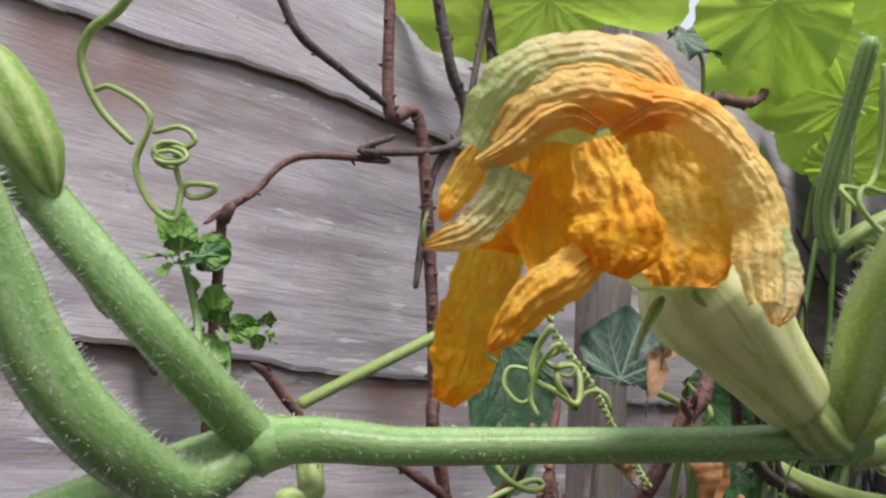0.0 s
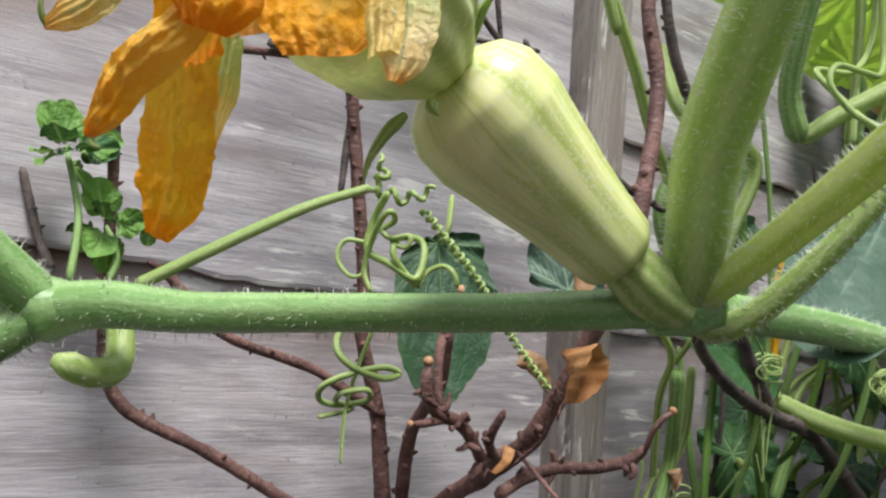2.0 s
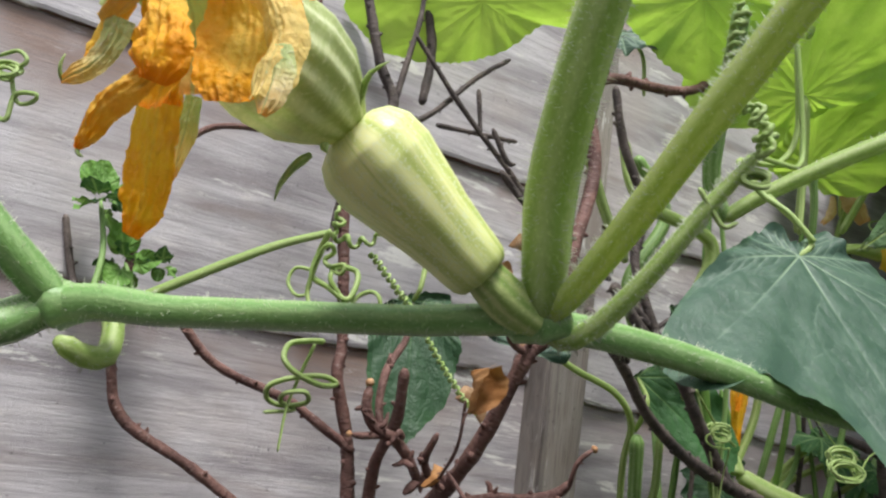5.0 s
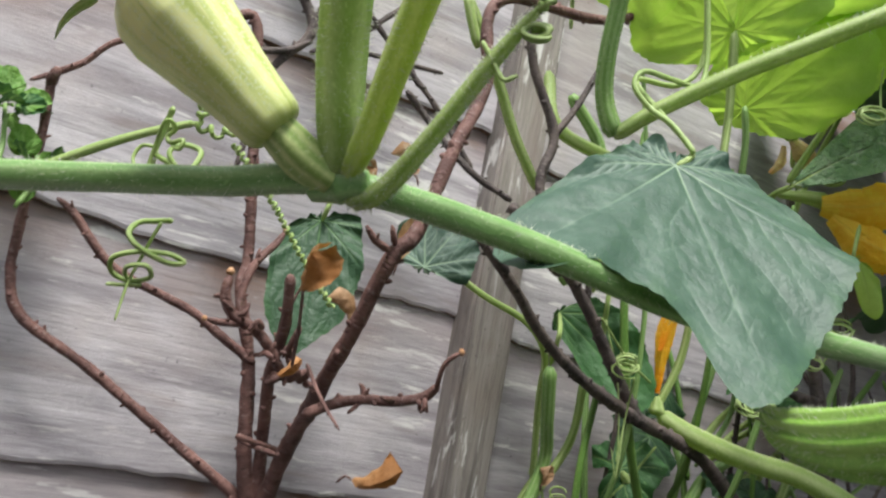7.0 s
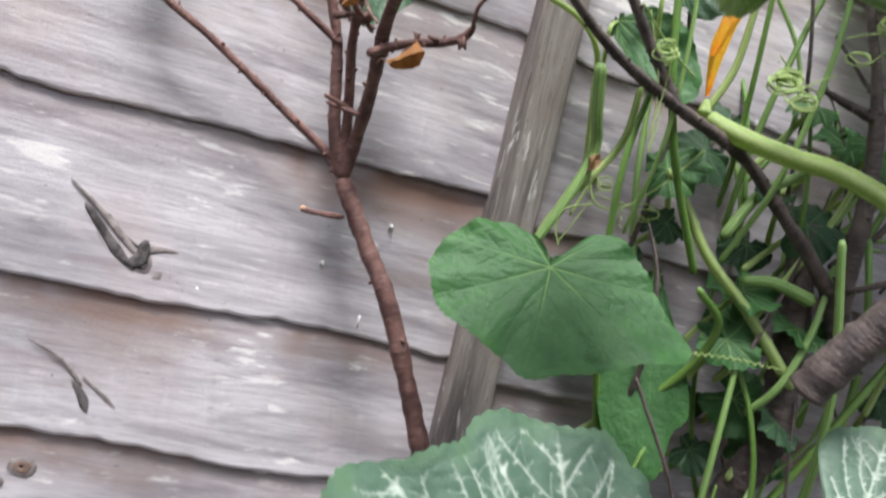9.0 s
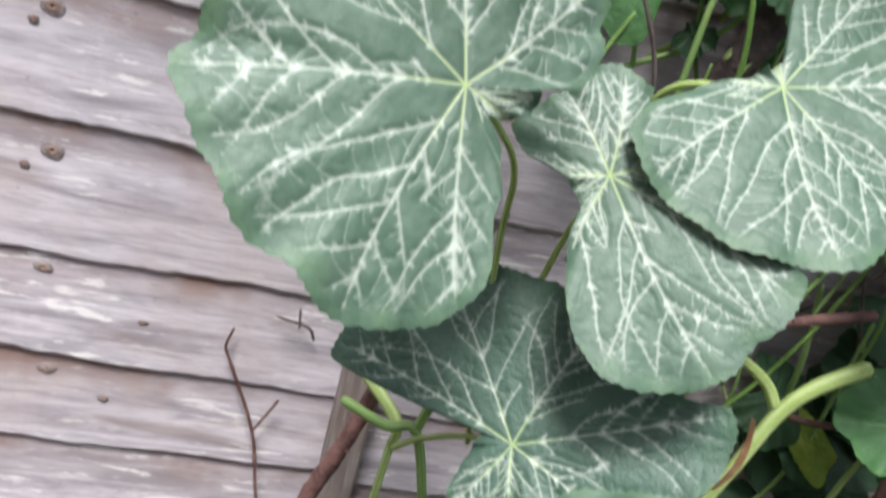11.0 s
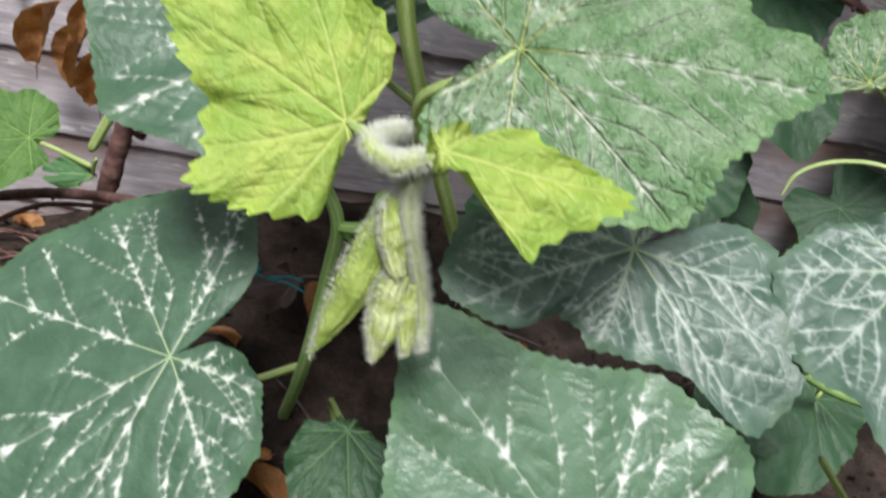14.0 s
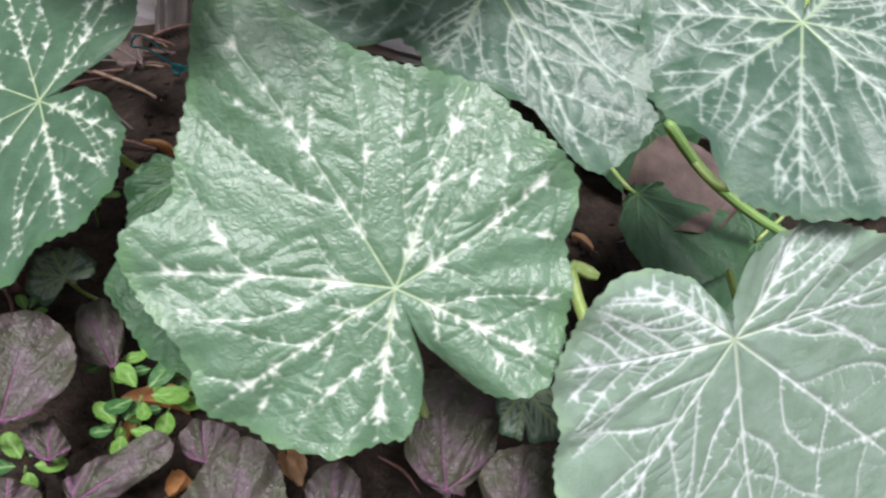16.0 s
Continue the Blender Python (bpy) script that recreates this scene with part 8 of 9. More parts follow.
tendril("fine hanging tendril thread", (
    ([(0.4865, 0.2200, -0.0060), (0.5037, 0.2200, -0.0458), (0.5107, 0.2200, -0.0845), (0.5117, 0.2200, -0.1024), (0.5072, 0.2220, -0.0854)], (0.6, 0.6, 0.6, 0.5, 0.4)),
    ([(0.5404, 0.2300, -0.0376), (0.5091, 0.2200, -0.0275), (0.4746, 0.2100, -0.0081)], (0.9, 0.8, 0.7)),
))
tendril("dry pale tendril threads by the runner", (
    ([(0.4979, 0.2800, -0.1121), (0.5078, 0.2750, -0.1400), (0.5323, 0.2750, -0.1387), (0.5641, 0.2700, -0.1086), (0.5861, 0.2650, -0.0779)], (0.9, 0.9, 0.9, 0.9, 0.9)),
    ([(0.5073, 0.2750, -0.1423), (0.4847, 0.2750, -0.1518), (0.4813, 0.2750, -0.1674), (0.4854, 0.2720, -0.1808)], (0.7, 0.7, 0.7, 0.6)),
    (coil([(0.5312, 0.2750, -0.1345), (0.5339, 0.2750, -0.1558)], 3, 2), (0.5, 0.5)),
    (coil([(0.5715, 0.2101, -0.2358), (0.6034, 0.1969, -0.2316), (0.6363, 0.1838, -0.2310)], 14, 1.2), (0.5, 0.5)),
), TENDRIL)
tendril("bent pale tendril over the silver leaves", (
    ([(0.8324, -0.0582, -0.8355), (0.8365, -0.0538, -0.8211), (0.8512, -0.0546, -0.8089), (0.8732, -0.0612, -0.8008), (0.8994, -0.0745, -0.7990)], (0.6, 1.4, 1.5, 1.5, 1.5)),
))
tendril("thin upright tendril before the dark leaf", (
    ([(0.5616, -0.0985, -0.8067), (0.5564, -0.0799, -0.7810), (0.5550, -0.0496, -0.7547), (0.5570, -0.0323, -0.7465)], (1.3, 1.2, 1.1, 1)),
    ([(0.5749, -0.0488, -0.8007), (0.5704, -0.0302, -0.7746)], (0.8, 0.8)),
))

# ---- dry leaves ----
def dry_leaf(place, long, wide, seed, turn, skin=DRY, label="curled orange-brown dry leaf on a twig"):
    """A small dead leaf, curled lengthwise and crumpled."""
    rng = np.random.default_rng(seed)
    rows = []
    r = Euler(turn).to_matrix()
    for i in range(15):
        v = i / 14
        w = wide / 2 * math.sin(math.pi * min(1, v * 0.93 + 0.05)) ** 0.7
        row = []
        for j in range(11):
            s = j / 5 - 1
            curl = 0.9 * wide * (s * s) * (0.4 + 0.6 * v)
            p = Vector((s * w, long * (v - 0.5), curl + 0.10 * wide * noise.noise(Vector((s * 3, v * 5, seed))) + 0.15 * long * math.sin(v * 3)))
            p.x += 0.12 * wide * noise.noise(Vector((s * 2, v * 7, seed + 4)))
            row.append(r @ p + Vector(place))
        rows.append(row)
    root = thing("dry_leaf", place, label, "dead leaf")
    part("blade", ring_sheet(rows), skin, root)
    a, b = rows[0][5], rows[0][5] + (rows[0][5] - rows[4][5]).normalized() * long * 0.35
    part("leafstalk", tube([a, (a + b) / 2 + Vector((0, 0, 0.002)), b], (0.5, 0.5, 0.6), 6), BARK_RED, root)


for k, (p, long, wide, turn, skin) in enumerate((
    ((0.264, 0.141, -0.039), 0.018, 0.016, (1.3, 0.2, 0.3), DRY),
    ((0.302, 0.200, -0.045), 0.018, 0.010, (0.6, 0.3, 1.5), DRY_PALE),
    ((0.307, 0.134, -0.110), 0.019, 0.011, (2.3, 0.2, 0.8), DRY),
    ((0.2784, 0.1900, -0.0761), 0.012, 0.006, (1.9, 0.4, 0.9), DRY),
    ((0.3362, 0.2100, 0.0002), 0.026, 0.012, (1.0, 0.2, -0.5), DRY_PALE),
    ((0.3149, 0.1900, 0.0361), 0.018, 0.010, (0.6, 0.0, 0.9), DRY_PALE),
    ((0.2840, 0.1700, 0.0150), 0.014, 0.012, (1.2, 0.2, 0.3), DRY_PALE),
    ((0.2474, 0.3300, -0.9763), 0.036, 0.020, (0.6, 0.2, 1.5), DRY),
    ((0.2985, 0.3200, -1.0295), 0.075, 0.032, (1.4, 0.3, -0.4), DRY),
    ((0.3415, 0.2900, -1.0325), 0.07, 0.028, (1.4, 0.2, -0.9), DRY),
    ((0.3561, 0.2850, -1.0466), 0.065, 0.026, (1.5, 0.1, -0.3), DRY),
    ((0.4209, 0.2500, -0.9972), 0.045, 0.022, (1.5, 0.2, 0.2), DRY),
    ((0.4352, 0.3300, -0.6161), 0.022, 0.010, (1.1, 0.2, -0.6), DRY),
    ((0.8498, 0.0451, -0.7258), 0.030, 0.010, (1.3, 0.2, -0.5), DRY_PALE),
    ((0.7623, 0.0192, -0.6953), 0.030, 0.008, (0.6, 0.2, 1.4), DRY_PALE),
    ((0.7320, 0.1163, -0.6145), 0.07, 0.006, (1.5, 0.1, -0.1), DRY_PALE),
    ((0.3772, 0.1673, -0.9291), 0.04, 0.014, (1.4, 0.2, -0.2), DRY),
    ((0.4254, -0.0824, -1.3000), 0.05, 0.025, (0.2, 0.2, 0.8), DRY),
    ((0.2612, 0.3213, -1.3000), 0.05, 0.02, (0.2, 0.2, 1.2), DRY),
    ((0.3060, 0.2810, -1.3000), 0.05, 0.02, (0.2, 0.3, 0.4), DRY),
    ((0.2888, 0.2148, -1.3000), 0.05, 0.02, (0.2, 0.3, 2.4), DRY_PALE),
    ((0.4949, 0.2750, -0.1128), 0.012, 0.010, (1.2, 0.2, 0.5), DRY_PALE),
    ((0.4389, 0.1118, -0.8115), 0.022, 0.018, (1.2, 0.3, 0.4), DRY_PALE),
)):
    dry_leaf(p, long, wide, k, turn, skin, "curled orange-brown dry leaf" if skin is DRY else "pale brown withered leaf scrap")

# ---- growing tip ----
tip = thing("squash_shoot", (0.5864, -0.2053, -0.7620), "hairy white-downed squash shoot tip with folded leaves", "shoot")
SHOOT = [(0.5820, -0.1653, -0.7784), (0.5684, -0.1946, -0.7684), (0.5760, -0.2043, -0.7684), (0.5866, -0.2059, -0.7627)]
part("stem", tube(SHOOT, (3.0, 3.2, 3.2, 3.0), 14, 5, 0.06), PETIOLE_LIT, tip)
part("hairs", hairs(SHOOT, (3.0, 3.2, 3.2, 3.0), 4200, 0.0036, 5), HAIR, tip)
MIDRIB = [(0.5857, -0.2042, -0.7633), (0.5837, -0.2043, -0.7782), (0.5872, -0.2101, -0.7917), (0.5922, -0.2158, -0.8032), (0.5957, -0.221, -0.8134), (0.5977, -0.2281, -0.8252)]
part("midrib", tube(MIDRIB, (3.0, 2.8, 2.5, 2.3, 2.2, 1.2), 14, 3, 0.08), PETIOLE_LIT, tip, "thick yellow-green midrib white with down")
part("hairs", hairs(MIDRIB, (3.0, 2.8, 2.5, 2.3, 2.2, 1.2), 5200, 0.0030, 6), HAIR, tip)
DOWNY = mottled("downy_folded_young_leaf", (0.42, 0.52, 0.14), (0.66, 0.72, 0.40), 160.0, 0.6, 0.25, 0.7, 5.0, 0.25)
OLIVE = mottled("olive_folded_young_leaf", (0.27, 0.38, 0.07), (0.42, 0.53, 0.14), 120.0, 0.5, 0.35, 0.8, 6.0, 0.25)
for k, (spine, widths, skin, arch, crumple) in enumerate((
    ([(0.581, -0.2036, -0.7815), (0.5766, -0.2092, -0.7961), (0.5719, -0.2159, -0.8103), (0.5668, -0.2215, -0.8234), (0.5614, -0.2279, -0.8348)], (7, 13, 14, 9, 1), OLIVE, 0.35, 1.0),
    ([(0.5772, -0.2085, -0.7825), (0.5801, -0.214, -0.7917), (0.5848, -0.2183, -0.8016)], (5, 9, 6), DOWNY, 0.5, 1.8),
    ([(0.5849, -0.2162, -0.8021), (0.5839, -0.22, -0.8117), (0.5832, -0.2255, -0.8227), (0.5825, -0.2302, -0.832)], (8, 13, 11, 2), DOWNY, 0.4, 1.5),
    ([(0.5903, -0.217, -0.8051), (0.5912, -0.2222, -0.8159), (0.5927, -0.2294, -0.8278)], (6, 10, 3), DOWNY, 0.4, 1.4),
)):
    part("folded_leaf", petal(spine, widths, skin, 300 + k, arch, hint=(-0.1, -0.75, 0.65), crumple=crumple), skin, tip)
    rim = [tuple(Vector(p) + Vector((-0.0004 * w, 0, 0.0002 * w))) for p, w in zip(spine, widths)]
    part("hairs", hairs(rim, [max(0.4, 0.12 * w) for w in widths], 900, 0.0026, 310 + k), HAIR, tip)
tendril("tight young tendril in the shoot tip", ((loops((0.5823, -0.2103, -0.7999), 0.004, 4, 0.008, 31), (0.7, 0.6, 0.5)),))

# ---- flowers and buds ----
def small_flower(label, base, petals, tube_points, skin=PETAL_IN):
    root = thing("squash_flower", base, label, "flower")
    part("flower_tube", tube(tube_points, (2.5, 5, 7), 14, 5, 0.06), PETIOLE_PALE, root)
    for k, (spine, widths) in enumerate(petals):
        part("petal", petal(spine, widths, skin, 40 + k, 0.3, crumple=0.7), skin, root)


YELLOW = petal_skin("yellow_petal", (0.95, 0.50, 0.01), (0.98, 0.66, 0.05), (0.85, 0.75, 0.2), 0.2)
small_flower("crumpled bright yellow squash flower", (0.6592, 0.1995, 0.1285), (
    ([(0.6591, 0.2012, 0.1219), (0.6738, 0.1883, 0.1220), (0.6907, 0.1731, 0.1268), (0.7182, 0.1565, 0.1393)], (14, 30, 34, 20)),
    ([(0.6645, 0.1950, 0.1134), (0.6787, 0.1856, 0.1006), (0.6957, 0.1742, 0.0908), (0.7208, 0.1638, 0.0835)], (12, 26, 30, 18)),
    ([(0.6817, 0.1928, 0.1115), (0.7024, 0.1872, 0.0942), (0.7170, 0.1826, 0.0842)], (14, 24, 12)),
), [(0.6350, 0.2229, 0.1274), (0.6545, 0.2129, 0.1295), (0.6684, 0.2010, 0.1271)], YELLOW)
small_flower("spent orange squash blossom hanging closed", (0.555, 0.258, -0.01), (
    ([(0.5842, 0.2500, 0.0527), (0.5734, 0.2500, 0.0253), (0.5664, 0.2500, -0.0047), (0.5668, 0.2500, -0.0409)], (4, 13, 12, 3)),
    ([(0.5801, 0.2470, 0.0458), (0.5674, 0.2460, 0.0179), (0.5601, 0.2460, -0.0118)], (3, 9, 3)),
), [(0.5673, 0.2500, -0.0430), (0.5683, 0.2500, -0.0517), (0.5677, 0.2500, -0.0563)])
small_flower("small withered yellow blossom among leaves", (0.6734, 0.2472, 0.1824), (
    ([(0.6749, 0.2439, 0.1924), (0.6823, 0.2376, 0.1806), (0.6907, 0.2319, 0.1645)], (6, 18, 10)),
    ([(0.6703, 0.2479, 0.1856), (0.6679, 0.2473, 0.1703), (0.6584, 0.2495, 0.1574)], (4, 8, 4)),
), [(0.6703, 0.2439, 0.2011), (0.6728, 0.2438, 0.1968), (0.6752, 0.2440, 0.1915)], petal_skin("faded_petal", (0.60, 0.40, 0.20), (0.75, 0.60, 0.35), (0.6, 0.55, 0.25), 0.2))

bud = thing("flower_bud", (0.0391, 0.2119, 0.0361), "pale striped green squash flower bud", "bud")
part("bud", tube([(0.0460, 0.2065, 0.0338), (0.0397, 0.2082, 0.0452), (0.0329, 0.2103, 0.0565), (0.0262, 0.2124, 0.0676), (0.0211, 0.2137, 0.0757)], (2.5, 7.5, 8.5, 6, 1), 24, 6, 0.09), stalk("striped_bud_skin", (0.22, 0.38, 0.07), (0.46, 0.58, 0.22), 6, 0.5, 0.2), bud)
part("stalk", tube([(0.0460, 0.2065, 0.0338), (0.0519, 0.2101, 0.0242), (0.0667, 0.2084, 0.0037)], (2.5, 2.5, 3), 10), PETIOLE, bud)


def sprig(label, place, size, seed, count=9, name="shoot", base=None):
    """A small bunch of crumpled young leaves."""
    rng = np.random.default_rng(seed)
    root = thing(name, base or place, label, "shoot")
    for k in range(count):
        d = Vector((rng.normal(), rng.normal(), rng.normal() + 0.3)).normalized()
        n = Vector((rng.normal(), rng.normal() - 1.0, rng.normal() + 0.5)).normalized()
        d = (d - n * d.dot(n)).normalized()
        c = Vector(place) + d * size * 0.25
        w = size * 50 * rng.uniform(0.6, 1.0)
        outline = [(w * a, w * b) for a, b in ((0.0, -0.15), (0.5, -0.1), (0.7, 0.4), (0.45, 0.9), (0.15, 1.3), (-0.2, 1.2), (-0.55, 0.8), (-0.65, 0.35), (-0.45, -0.1))]
        me = blade_mesh(tuple(c), tuple(d), tuple(n), outline, seed + k, teeth=2.0, rings=8, spokes=60, mains=5, wave=0.001, fold=0.002, spot=0.0, line=0.0)
        me.materials.append(LEAF_SHOOT if k % 3 else LEAF_PLAIN)
        ob = new("leaflet", me)
        ob.parent = root
        ob.matrix_parent_inverse = Matrix.Translation(root.location).inverted()
    if base:
        part("stalk", tube([place, tuple((Vector(place) + Vector(base)) / 2 + Vector((0.004, 0, 0))), base], (1.2, 1.6, 1.8), 8), PETIOLE, root)


sprig("small crumpled green shoot by the fence", (0.124, 0.314, 0.036), 0.030, 3, 10, base=(0.1293, 0.2900, -0.0218))
sprig("small green shoot beside a dead twig", (0.1434, 0.3100, 0.0051), 0.026, 5, 8, base=(0.1454, 0.3000, -0.0211))
sprig("tiny green shoot under the vine", (0.1602, 0.3000, 0.0081), 0.016, 7, 5)
stem_thing("pale bent green leafstalk below the vine", [(0.1156, 0.1879, -0.0447), (0.1264, 0.1948, -0.0486), (0.1345, 0.2016, -0.0467), (0.1352, 0.2097, -0.0346), (0.1304, 0.2214, -0.0251)], (4, 4.4, 4.6, 4.2, 4), PETIOLE_PALE, 200)

# ---- plants on the soil ----
MUSTARD = "purple mustard plants on the soil"
for k, (shape, pts) in enumerate((
    (((0.5173, -0.2498, -1.0908), (-0.0001, 0.9359, 0.3522), (0.0000, -0.3522, 0.9359), ((-0.0, -0.3), (1.6, 0.4), (2.6, 1.8), (3.0, 3.1), (2.3, 4.9), (0.9, 6.0), (-0.5, 6.3), (-2.4, 4.8), (-2.9, 2.2), (-1.7, 0.2))), [(0.4797, -0.2312, -1.2102), (0.4650, -0.2413, -1.2820)]),
    (((0.6459, -0.3026, -1.0938), (0.0039, 0.8944, 0.4472), (0.0000, -0.4472, 0.8944), ((0.1, -0.4), (1.7, 0.4), (2.8, 2.3), (2.1, 4.2), (1.0, 5.4), (-0.3, 5.8), (-1.8, 4.2), (-2.8, 2.2), (-2.5, 0.8), (-1.4, -0.0))), [(0.6472, -0.2777, -1.1956), (0.6486, -0.2802, -1.2409)]),
    (((0.7614, -0.2623, -1.0809), (-0.2350, 0.7633, 0.6018), (0.0995, -0.5970, 0.7960), ((-0.0, -0.4), (-1.3, 0.6), (-2.6, 2.5), (-1.7, 5.0), (-0.3, 7.4), (1.8, 5.9), (3.7, 5.0), (3.5, 2.4), (2.5, 0.6), (1.0, -0.2))), [(0.7743, -0.2588, -1.1268), (0.7944, -0.2638, -1.1839)]),
    (((0.7984, -0.2942, -1.0660), (-0.1145, 0.8563, 0.5037), (0.0000, -0.5070, 0.8619), ((-0.0, -0.3), (-2.2, 1.8), (-2.4, 3.2), (-1.3, 4.7), (0.3, 5.2), (2.2, 4.8), (2.6, 2.3), (2.0, 0.3))), [(0.8201, -0.2830, -1.1239), (0.8354, -0.2875, -1.1673)]),
    (((0.5392, -0.2532, -1.1231), (-0.3457, 0.8948, 0.2826), (0.0000, -0.3011, 0.9536), ((-0.0, -0.2), (-1.1, 0.7), (-1.3, 1.9), (-0.6, 2.4), (0.3, 2.6), (0.7, 1.6), (1.2, 0.5), (0.6, -0.0))), [(0.5135, -0.2126, -1.2398), (0.5026, -0.2094, -1.2972)]),
    (((0.5594, -0.2743, -1.1262), (0.7015, 0.6796, 0.2146), (0.0000, -0.3011, 0.9536), ((0.0, -0.2), (-1.3, 0.1), (-1.5, 1.5), (-0.8, 3.5), (-1.3, 4.9), (-0.2, 6.0), (0.9, 5.7), (1.4, 4.5), (1.0, 3.1), (1.1, 1.4))), [(0.5337, -0.2441, -1.2368), (0.5241, -0.2421, -1.2951)]),
    (((0.6236, -0.2377, -1.1341), (-0.2729, 0.9174, 0.2897), (0.0000, -0.3011, 0.9536), ((-0.0, -0.2), (-1.3, 0.7), (-1.6, 2.0), (-0.7, 2.7), (0.7, 2.5), (2.0, 1.8), (2.2, 0.4), (1.2, -0.2))), [(0.6233, -0.2248, -1.1926), (0.6220, -0.2183, -1.2441)]),
    (((0.7033, -0.2738, -1.1187), (-0.1581, 0.9055, 0.3937), (0.0000, -0.3987, 0.9171), ((-0.0, -0.3), (-1.5, 0.7), (-1.7, 2.3), (-0.7, 3.4), (0.7, 3.6), (1.7, 2.5), (1.5, 0.9), (0.7, -0.0))), [(0.7113, -0.2700, -1.1700), (0.7187, -0.2720, -1.2132)]),
    (((0.5301, -0.2881, -1.1243), (-0.1943, 0.9354, 0.2954), (0.0000, -0.3011, 0.9536), ((0.0, -0.1), (-1.2, 1.3), (-0.5, 2.2), (0.3, 2.0), (1.6, 1.3), (1.6, 0.4), (0.8, -0.1))), [(0.4988, -0.2523, -1.2548), (0.4896, -0.2480, -1.3107)]),
    (((0.5540, -0.1852, -1.1259), (-0.6406, 0.7323, 0.2312), (0.0000, -0.3011, 0.9536), ((0.1, -0.3), (-1.3, 1.2), (-0.9, 3.6), (-0.0, 4.8), (1.6, 4.2), (2.0, 2.8), (0.9, 0.8))), [(0.5432, -0.1468, -1.2090), (0.5443, -0.1492, -1.2544)]),
)):
    leaf("mustard_leaf", "crinkled purple-green mustard leaf with a magenta midrib", shape, LEAF_PURPLE, 70 + k, pts, (1.4, 1.8, 2.0), stalk("magenta_leafstalk_%d" % k, (0.22, 0.06, 0.14), (0.34, 0.14, 0.22), 3), MUSTARD, teeth=1.0, mains=5, rings=20, spokes=140, puff=1.6, wave=0.004, spot=0.2, line=0.2)


LITTER = blade("dull_brown_dead_leaf", (0.11, 0.078, 0.07), (0.07, 0.05, 0.044), (0.3, 0.25, 0.22), 0.0, (0.22, 0.16, 0.15), 0.0, 0.0, 0.05, 0.7, 0.6)
for k, shape in enumerate((
    ((0.5687, 0.0780, -1.0858), (-0.9313, -0.3474, -0.1097), (0.0000, -0.3011, 0.9536), ((-0.3, -0.2), (-2.2, 0.9), (-2.3, 2.8), (-1.2, 4.4), (0.0, 5.3), (1.3, 3.5), (1.7, 1.6), (0.9, 0.1))),
    ((1.0114, 0.0218, -1.0270), (-0.9678, -0.2356, -0.0887), (0.0000, -0.3522, 0.9359), ((-0.3, -0.2), (-4.1, 3.3), (-4.4, 6.8), (-3.1, 10.1), (-0.5, 12.0), (2.6, 10.0), (5.7, 5.5), (3.4, 2.9), (1.7, 0.5))),
    ((0.4912, 0.1116, -1.1051), (-0.9066, 0.4024, 0.1271), (0.0000, -0.3011, 0.9536), ((-0.1, -0.4), (-1.4, 0.7), (-1.3, 3.4), (-0.2, 4.9), (1.7, 3.7), (1.7, 1.3))),
)):
    leaf("dead_leaf", "dull brown dead leaf lying on the soil", shape, LITTER, 90 + k, [tuple(Vector(shape[0]) + Vector((0.01, 0.01, -0.004))), tuple(Vector(shape[0]) + Vector((0.03, 0.02, -0.012)))], (1.2, 1.4), stalk("dead_leafstalk_%d" % k, (0.14, 0.09, 0.07), (0.22, 0.15, 0.12), 3), "dead leaves on the soil", "dead leaf", spot=0.0, line=0.0, rings=16, spokes=100, wave=0.006, teeth=3.0)


def seedling(place, size, seed):
    rng = np.random.default_rng(seed)
    root = thing("seedling", place, "small bright green seedling on the soil", "seedling", "seedlings on the soil")
    for k in range(5):
        a = k * 1.26 + rng.uniform(-0.3, 0.3)
        d = Vector((math.cos(a), math.sin(a), 0.25)).normalized()
        n = Vector((-0.25 * math.cos(a), -0.25 * math.sin(a), 1)).normalized()
        w = size * 100 * rng.uniform(0.7, 1.1)
        outline = [(w * p, w * q) for p, q in ((0.0, -0.05), (0.22, 0.2), (0.28, 0.55), (0.12, 0.95), (-0.12, 0.95), (-0.28, 0.55), (-0.22, 0.2))]
        me = blade_mesh(tuple(Vector(place) + d * size * 0.3), tuple(d), tuple(n), outline, seed * 7 + k, teeth=0.6, rings=6, spokes=36, mains=3, wave=0.0006, spot=0.0, line=0.0)
        me.materials.append(LEAF_PLAIN if k % 2 else LEAF_SHOOT)
        ob = new("leaflet", me)
        ob.parent = root
        ob.matrix_parent_inverse = Matrix.Translation(root.location).inverted()
    part("stalk", tube([place, tuple(Vector(place) - Vector((0.002, 0, 0.02))), tuple(Vector(place) - Vector((0, 0, 0.07)))], (0.7, 0.8, 0.9), 6), PETIOLE, root)


for k, p in enumerate(((0.5770, -0.2059, -1.1200), (0.5704, -0.2248, -1.1300), (0.5798, -0.1777, -1.1300), (0.5495, -0.1721, -1.1400), (0.5924, -0.1994, -1.1400), (0.5967, -0.1724, -1.1400), (0.5213, -0.2456, -1.1500), (0.2645, 0.1825, -1.2500), (0.2915, 0.1069, -1.2500), (0.6237, 0.1509, -1.1000))):
    seedling(p, 0.020 if k else 0.024, k + 1)

# twine on a stalk
tie = thing("twine_tie", (0.532, 0.068, -1.07), "frayed teal twine tied round a stalk", "twine")
part("knot", tube(loops((0.532, 0.068, -1.07), 0.006, 2.5, 0.002, 3), (1.1, 1.1), 7, step=0.0015), TIE, tie)
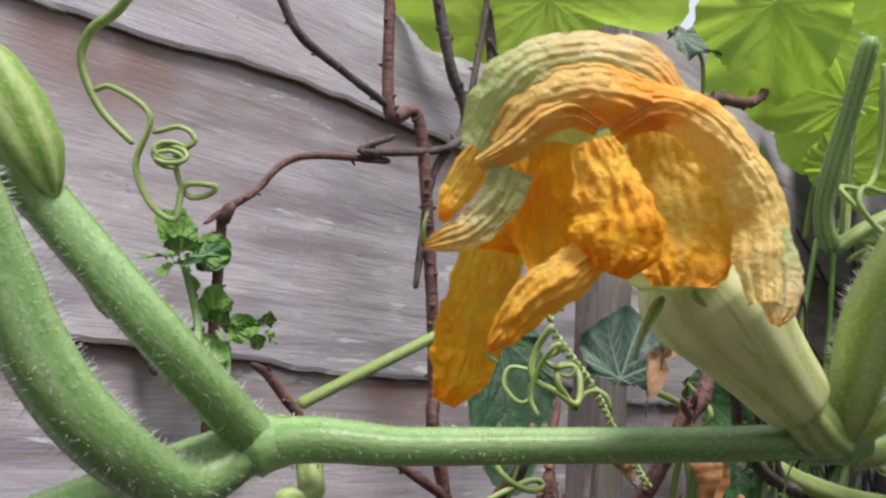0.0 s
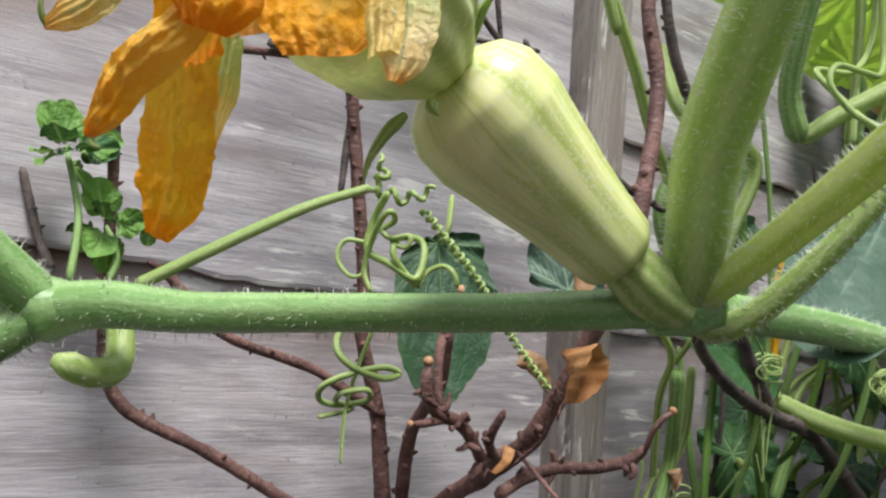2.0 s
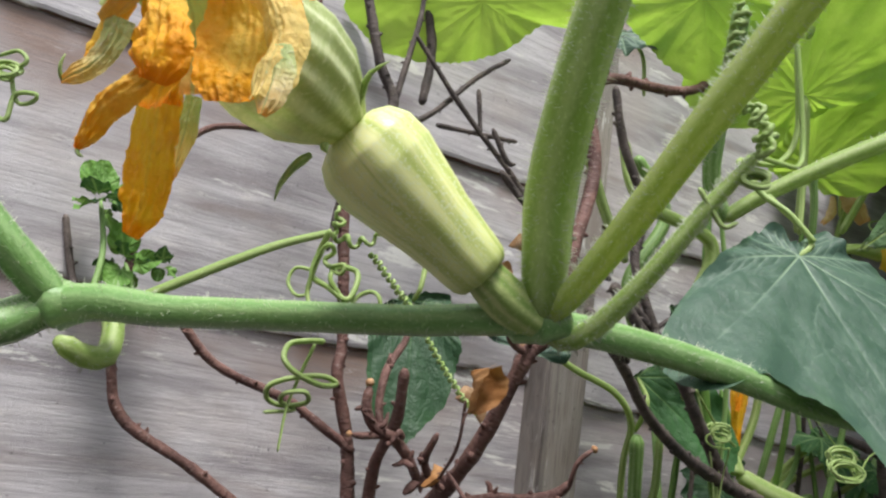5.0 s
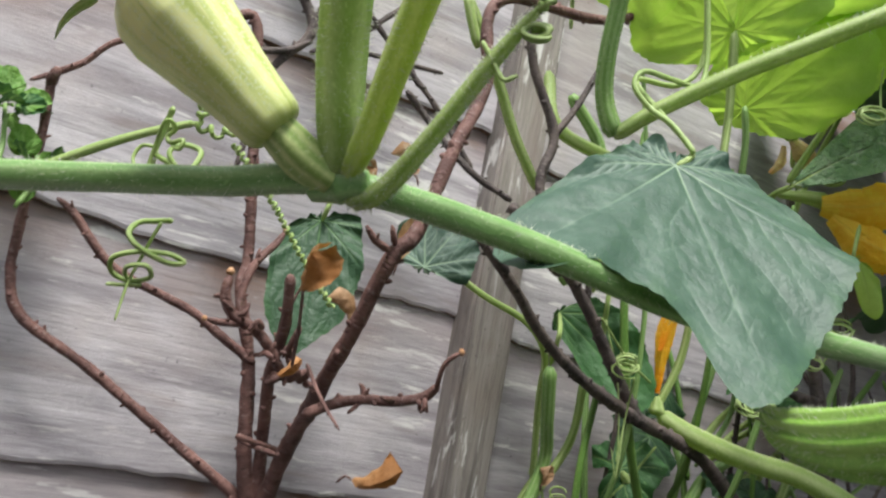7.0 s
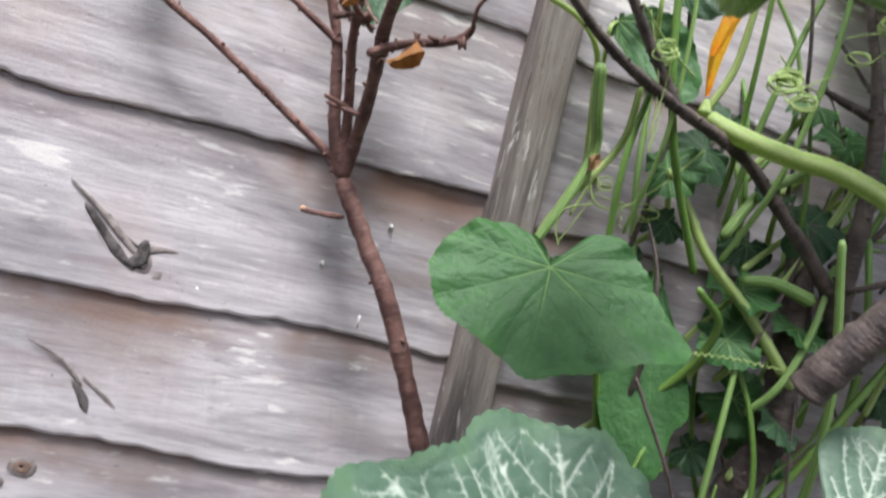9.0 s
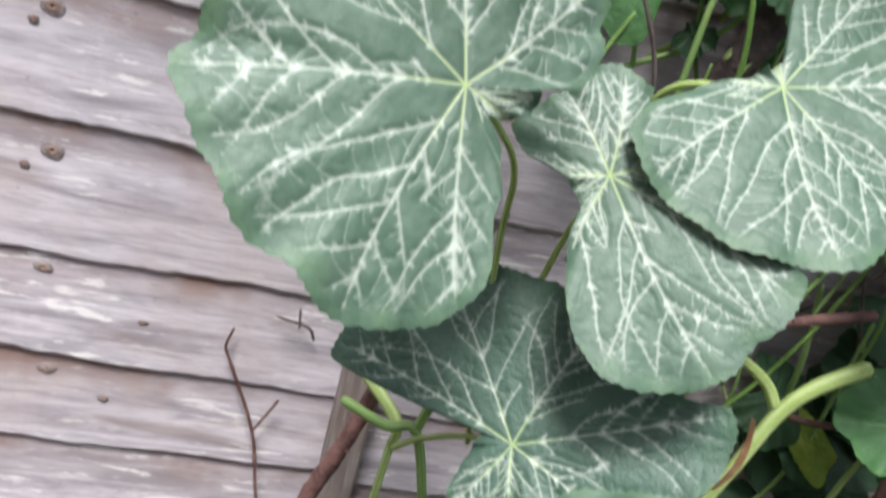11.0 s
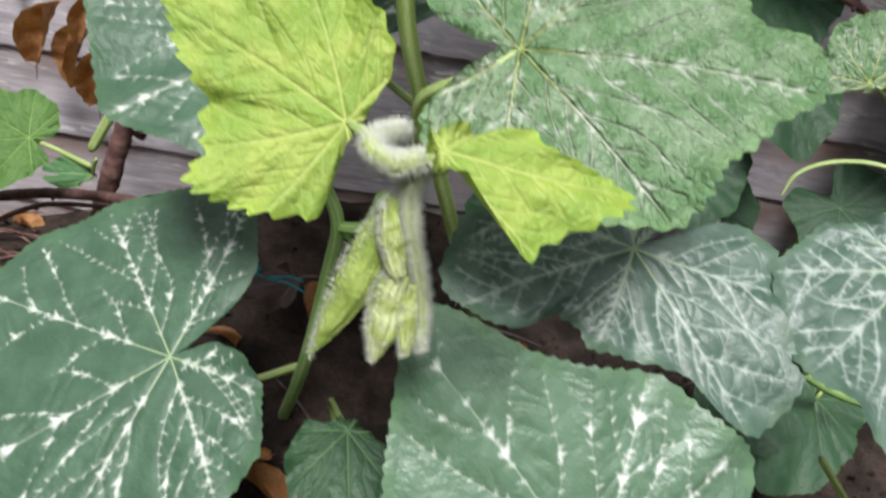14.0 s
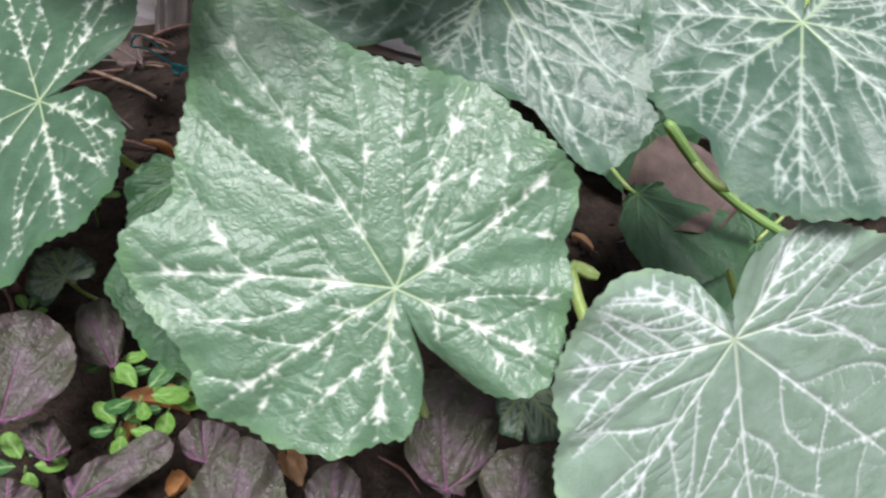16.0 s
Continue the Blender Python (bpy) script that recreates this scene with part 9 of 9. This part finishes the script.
for pts in ([(0.5413, 0.0212, -1.0367), (0.5187, 0.0307, -1.0334), (0.5062, 0.0326, -1.0353), (0.5109, 0.0383, -1.0277), (0.5358, 0.0272, -1.0319)], [(0.5413, 0.0212, -1.0367), (0.5583, 0.0177, -1.0351), (0.5740, 0.0113, -1.0371)], [(0.5413, 0.0212, -1.0367), (0.5616, 0.0205, -1.0311), (0.5705, 0.0173, -1.0318)]):
    part("end", tube(pts, (0.9, 0.9, 0.7), 6), TIE, tie)

# soil crumbs, chips and straw
rng = np.random.default_rng(4)
bm = bmesh.new()
for _ in range(2600):
    x, y = rng.uniform(0.05, 1.3), rng.uniform(-0.55, 0.33)
    r = rng.uniform(0.002, 0.007)
    c = Vector((x, y, soil_height(y, x) + 0.004))
    vs = [bm.verts.new(c + Vector((rng.normal(), rng.normal(), rng.normal() * 0.7)).normalized() * r) for _ in range(5)]
    for i, j, k in ((0, 1, 2), (0, 2, 3), (0, 3, 4), (1, 2, 4), (2, 3, 4), (0, 1, 4), (1, 3, 4)):
        try:
            bm.faces.new((vs[i], vs[j], vs[k]))
        except ValueError:
            pass
tagged(part("soil_crumbs", bm, SOIL, None, "loose dark soil crumbs on the bed", smooth=False), category="soil", kind="stuff")
for k in range(46):
    x, y = rng.uniform(0.1, 1.25), rng.uniform(-0.4, 0.30)
    a, long = rng.uniform(0, 6.28), rng.uniform(0.02, 0.09)
    z = soil_height(y, x) + 0.012
    d = Vector((math.cos(a), math.sin(a), rng.uniform(-0.1, 0.2))) * long
    p = Vector((x, y, z))
    root = thing("twig_scrap", tuple(p), "thin dead twig scrap on the soil", "twig", "twig scraps on the soil")
    part("scrap", tube([p, p + d * 0.5 + Vector((0.003, 0.002, 0.002)), p + d], (rng.uniform(0.8, 2.4), 1.4, 0.7), 6), BARK if k % 3 else BARK_DARK, root)
for k in range(16):
    x, y = rng.uniform(0.15, 1.1), rng.uniform(-0.35, 0.28)
    dry_leaf((x, y, soil_height(y, x) + 0.015), rng.uniform(0.03, 0.06), rng.uniform(0.015, 0.03), 50 + k, (rng.uniform(-0.4, 0.4), rng.uniform(-0.4, 0.4), rng.uniform(0, 6)), DRY if k % 2 else DRY_PALE, "dead brown leaf lying on the soil")

for k in range(34):
    x, y = rng.uniform(0.30, 0.95), rng.uniform(-0.42, 0.12)
    dry_leaf((x, y, soil_height(y, x) + 0.012), rng.uniform(0.012, 0.03), rng.uniform(0.008, 0.018), 90 + k, (rng.uniform(-0.5, 0.5), rng.uniform(-0.5, 0.5), rng.uniform(0, 6)), BARK if k % 3 == 0 else (DRY if k % 3 == 1 else DRY_PALE), "small dead leaf scrap on the soil")
for k in range(16):
    x, y = rng.uniform(0.28, 0.85), rng.uniform(-0.42, 0.0)
    seedling((x, y, soil_height(y, x) + 0.03), rng.uniform(0.010, 0.017), 40 + k)

for k in range(34):
    x, y = rng.uniform(0.12, 0.46), rng.uniform(0.05, 0.31)
    a, long = rng.uniform(-0.6, 0.9), rng.uniform(0.05, 0.13)
    p = Vector((x, y, soil_height(y, x) + rng.uniform(0.006, 0.03)))
    d = Vector((math.cos(a), math.sin(a) * 0.6, rng.uniform(-0.12, 0.12))) * long
    root = thing("twig_scrap", tuple(p), "thin brown dead twig lying by the fence foot", "twig", "twig scraps on the soil")
    part("scrap", tube([p, p + d * 0.5 + Vector((0.004, 0.003, 0.005)), p + d], (rng.uniform(1.2, 3.0), 1.8, 0.8), 7, 0, 0.0, 0.15, 0.004, 0.12), (BARK, BARK_RED, DRY_TWIG)[k % 3], root)
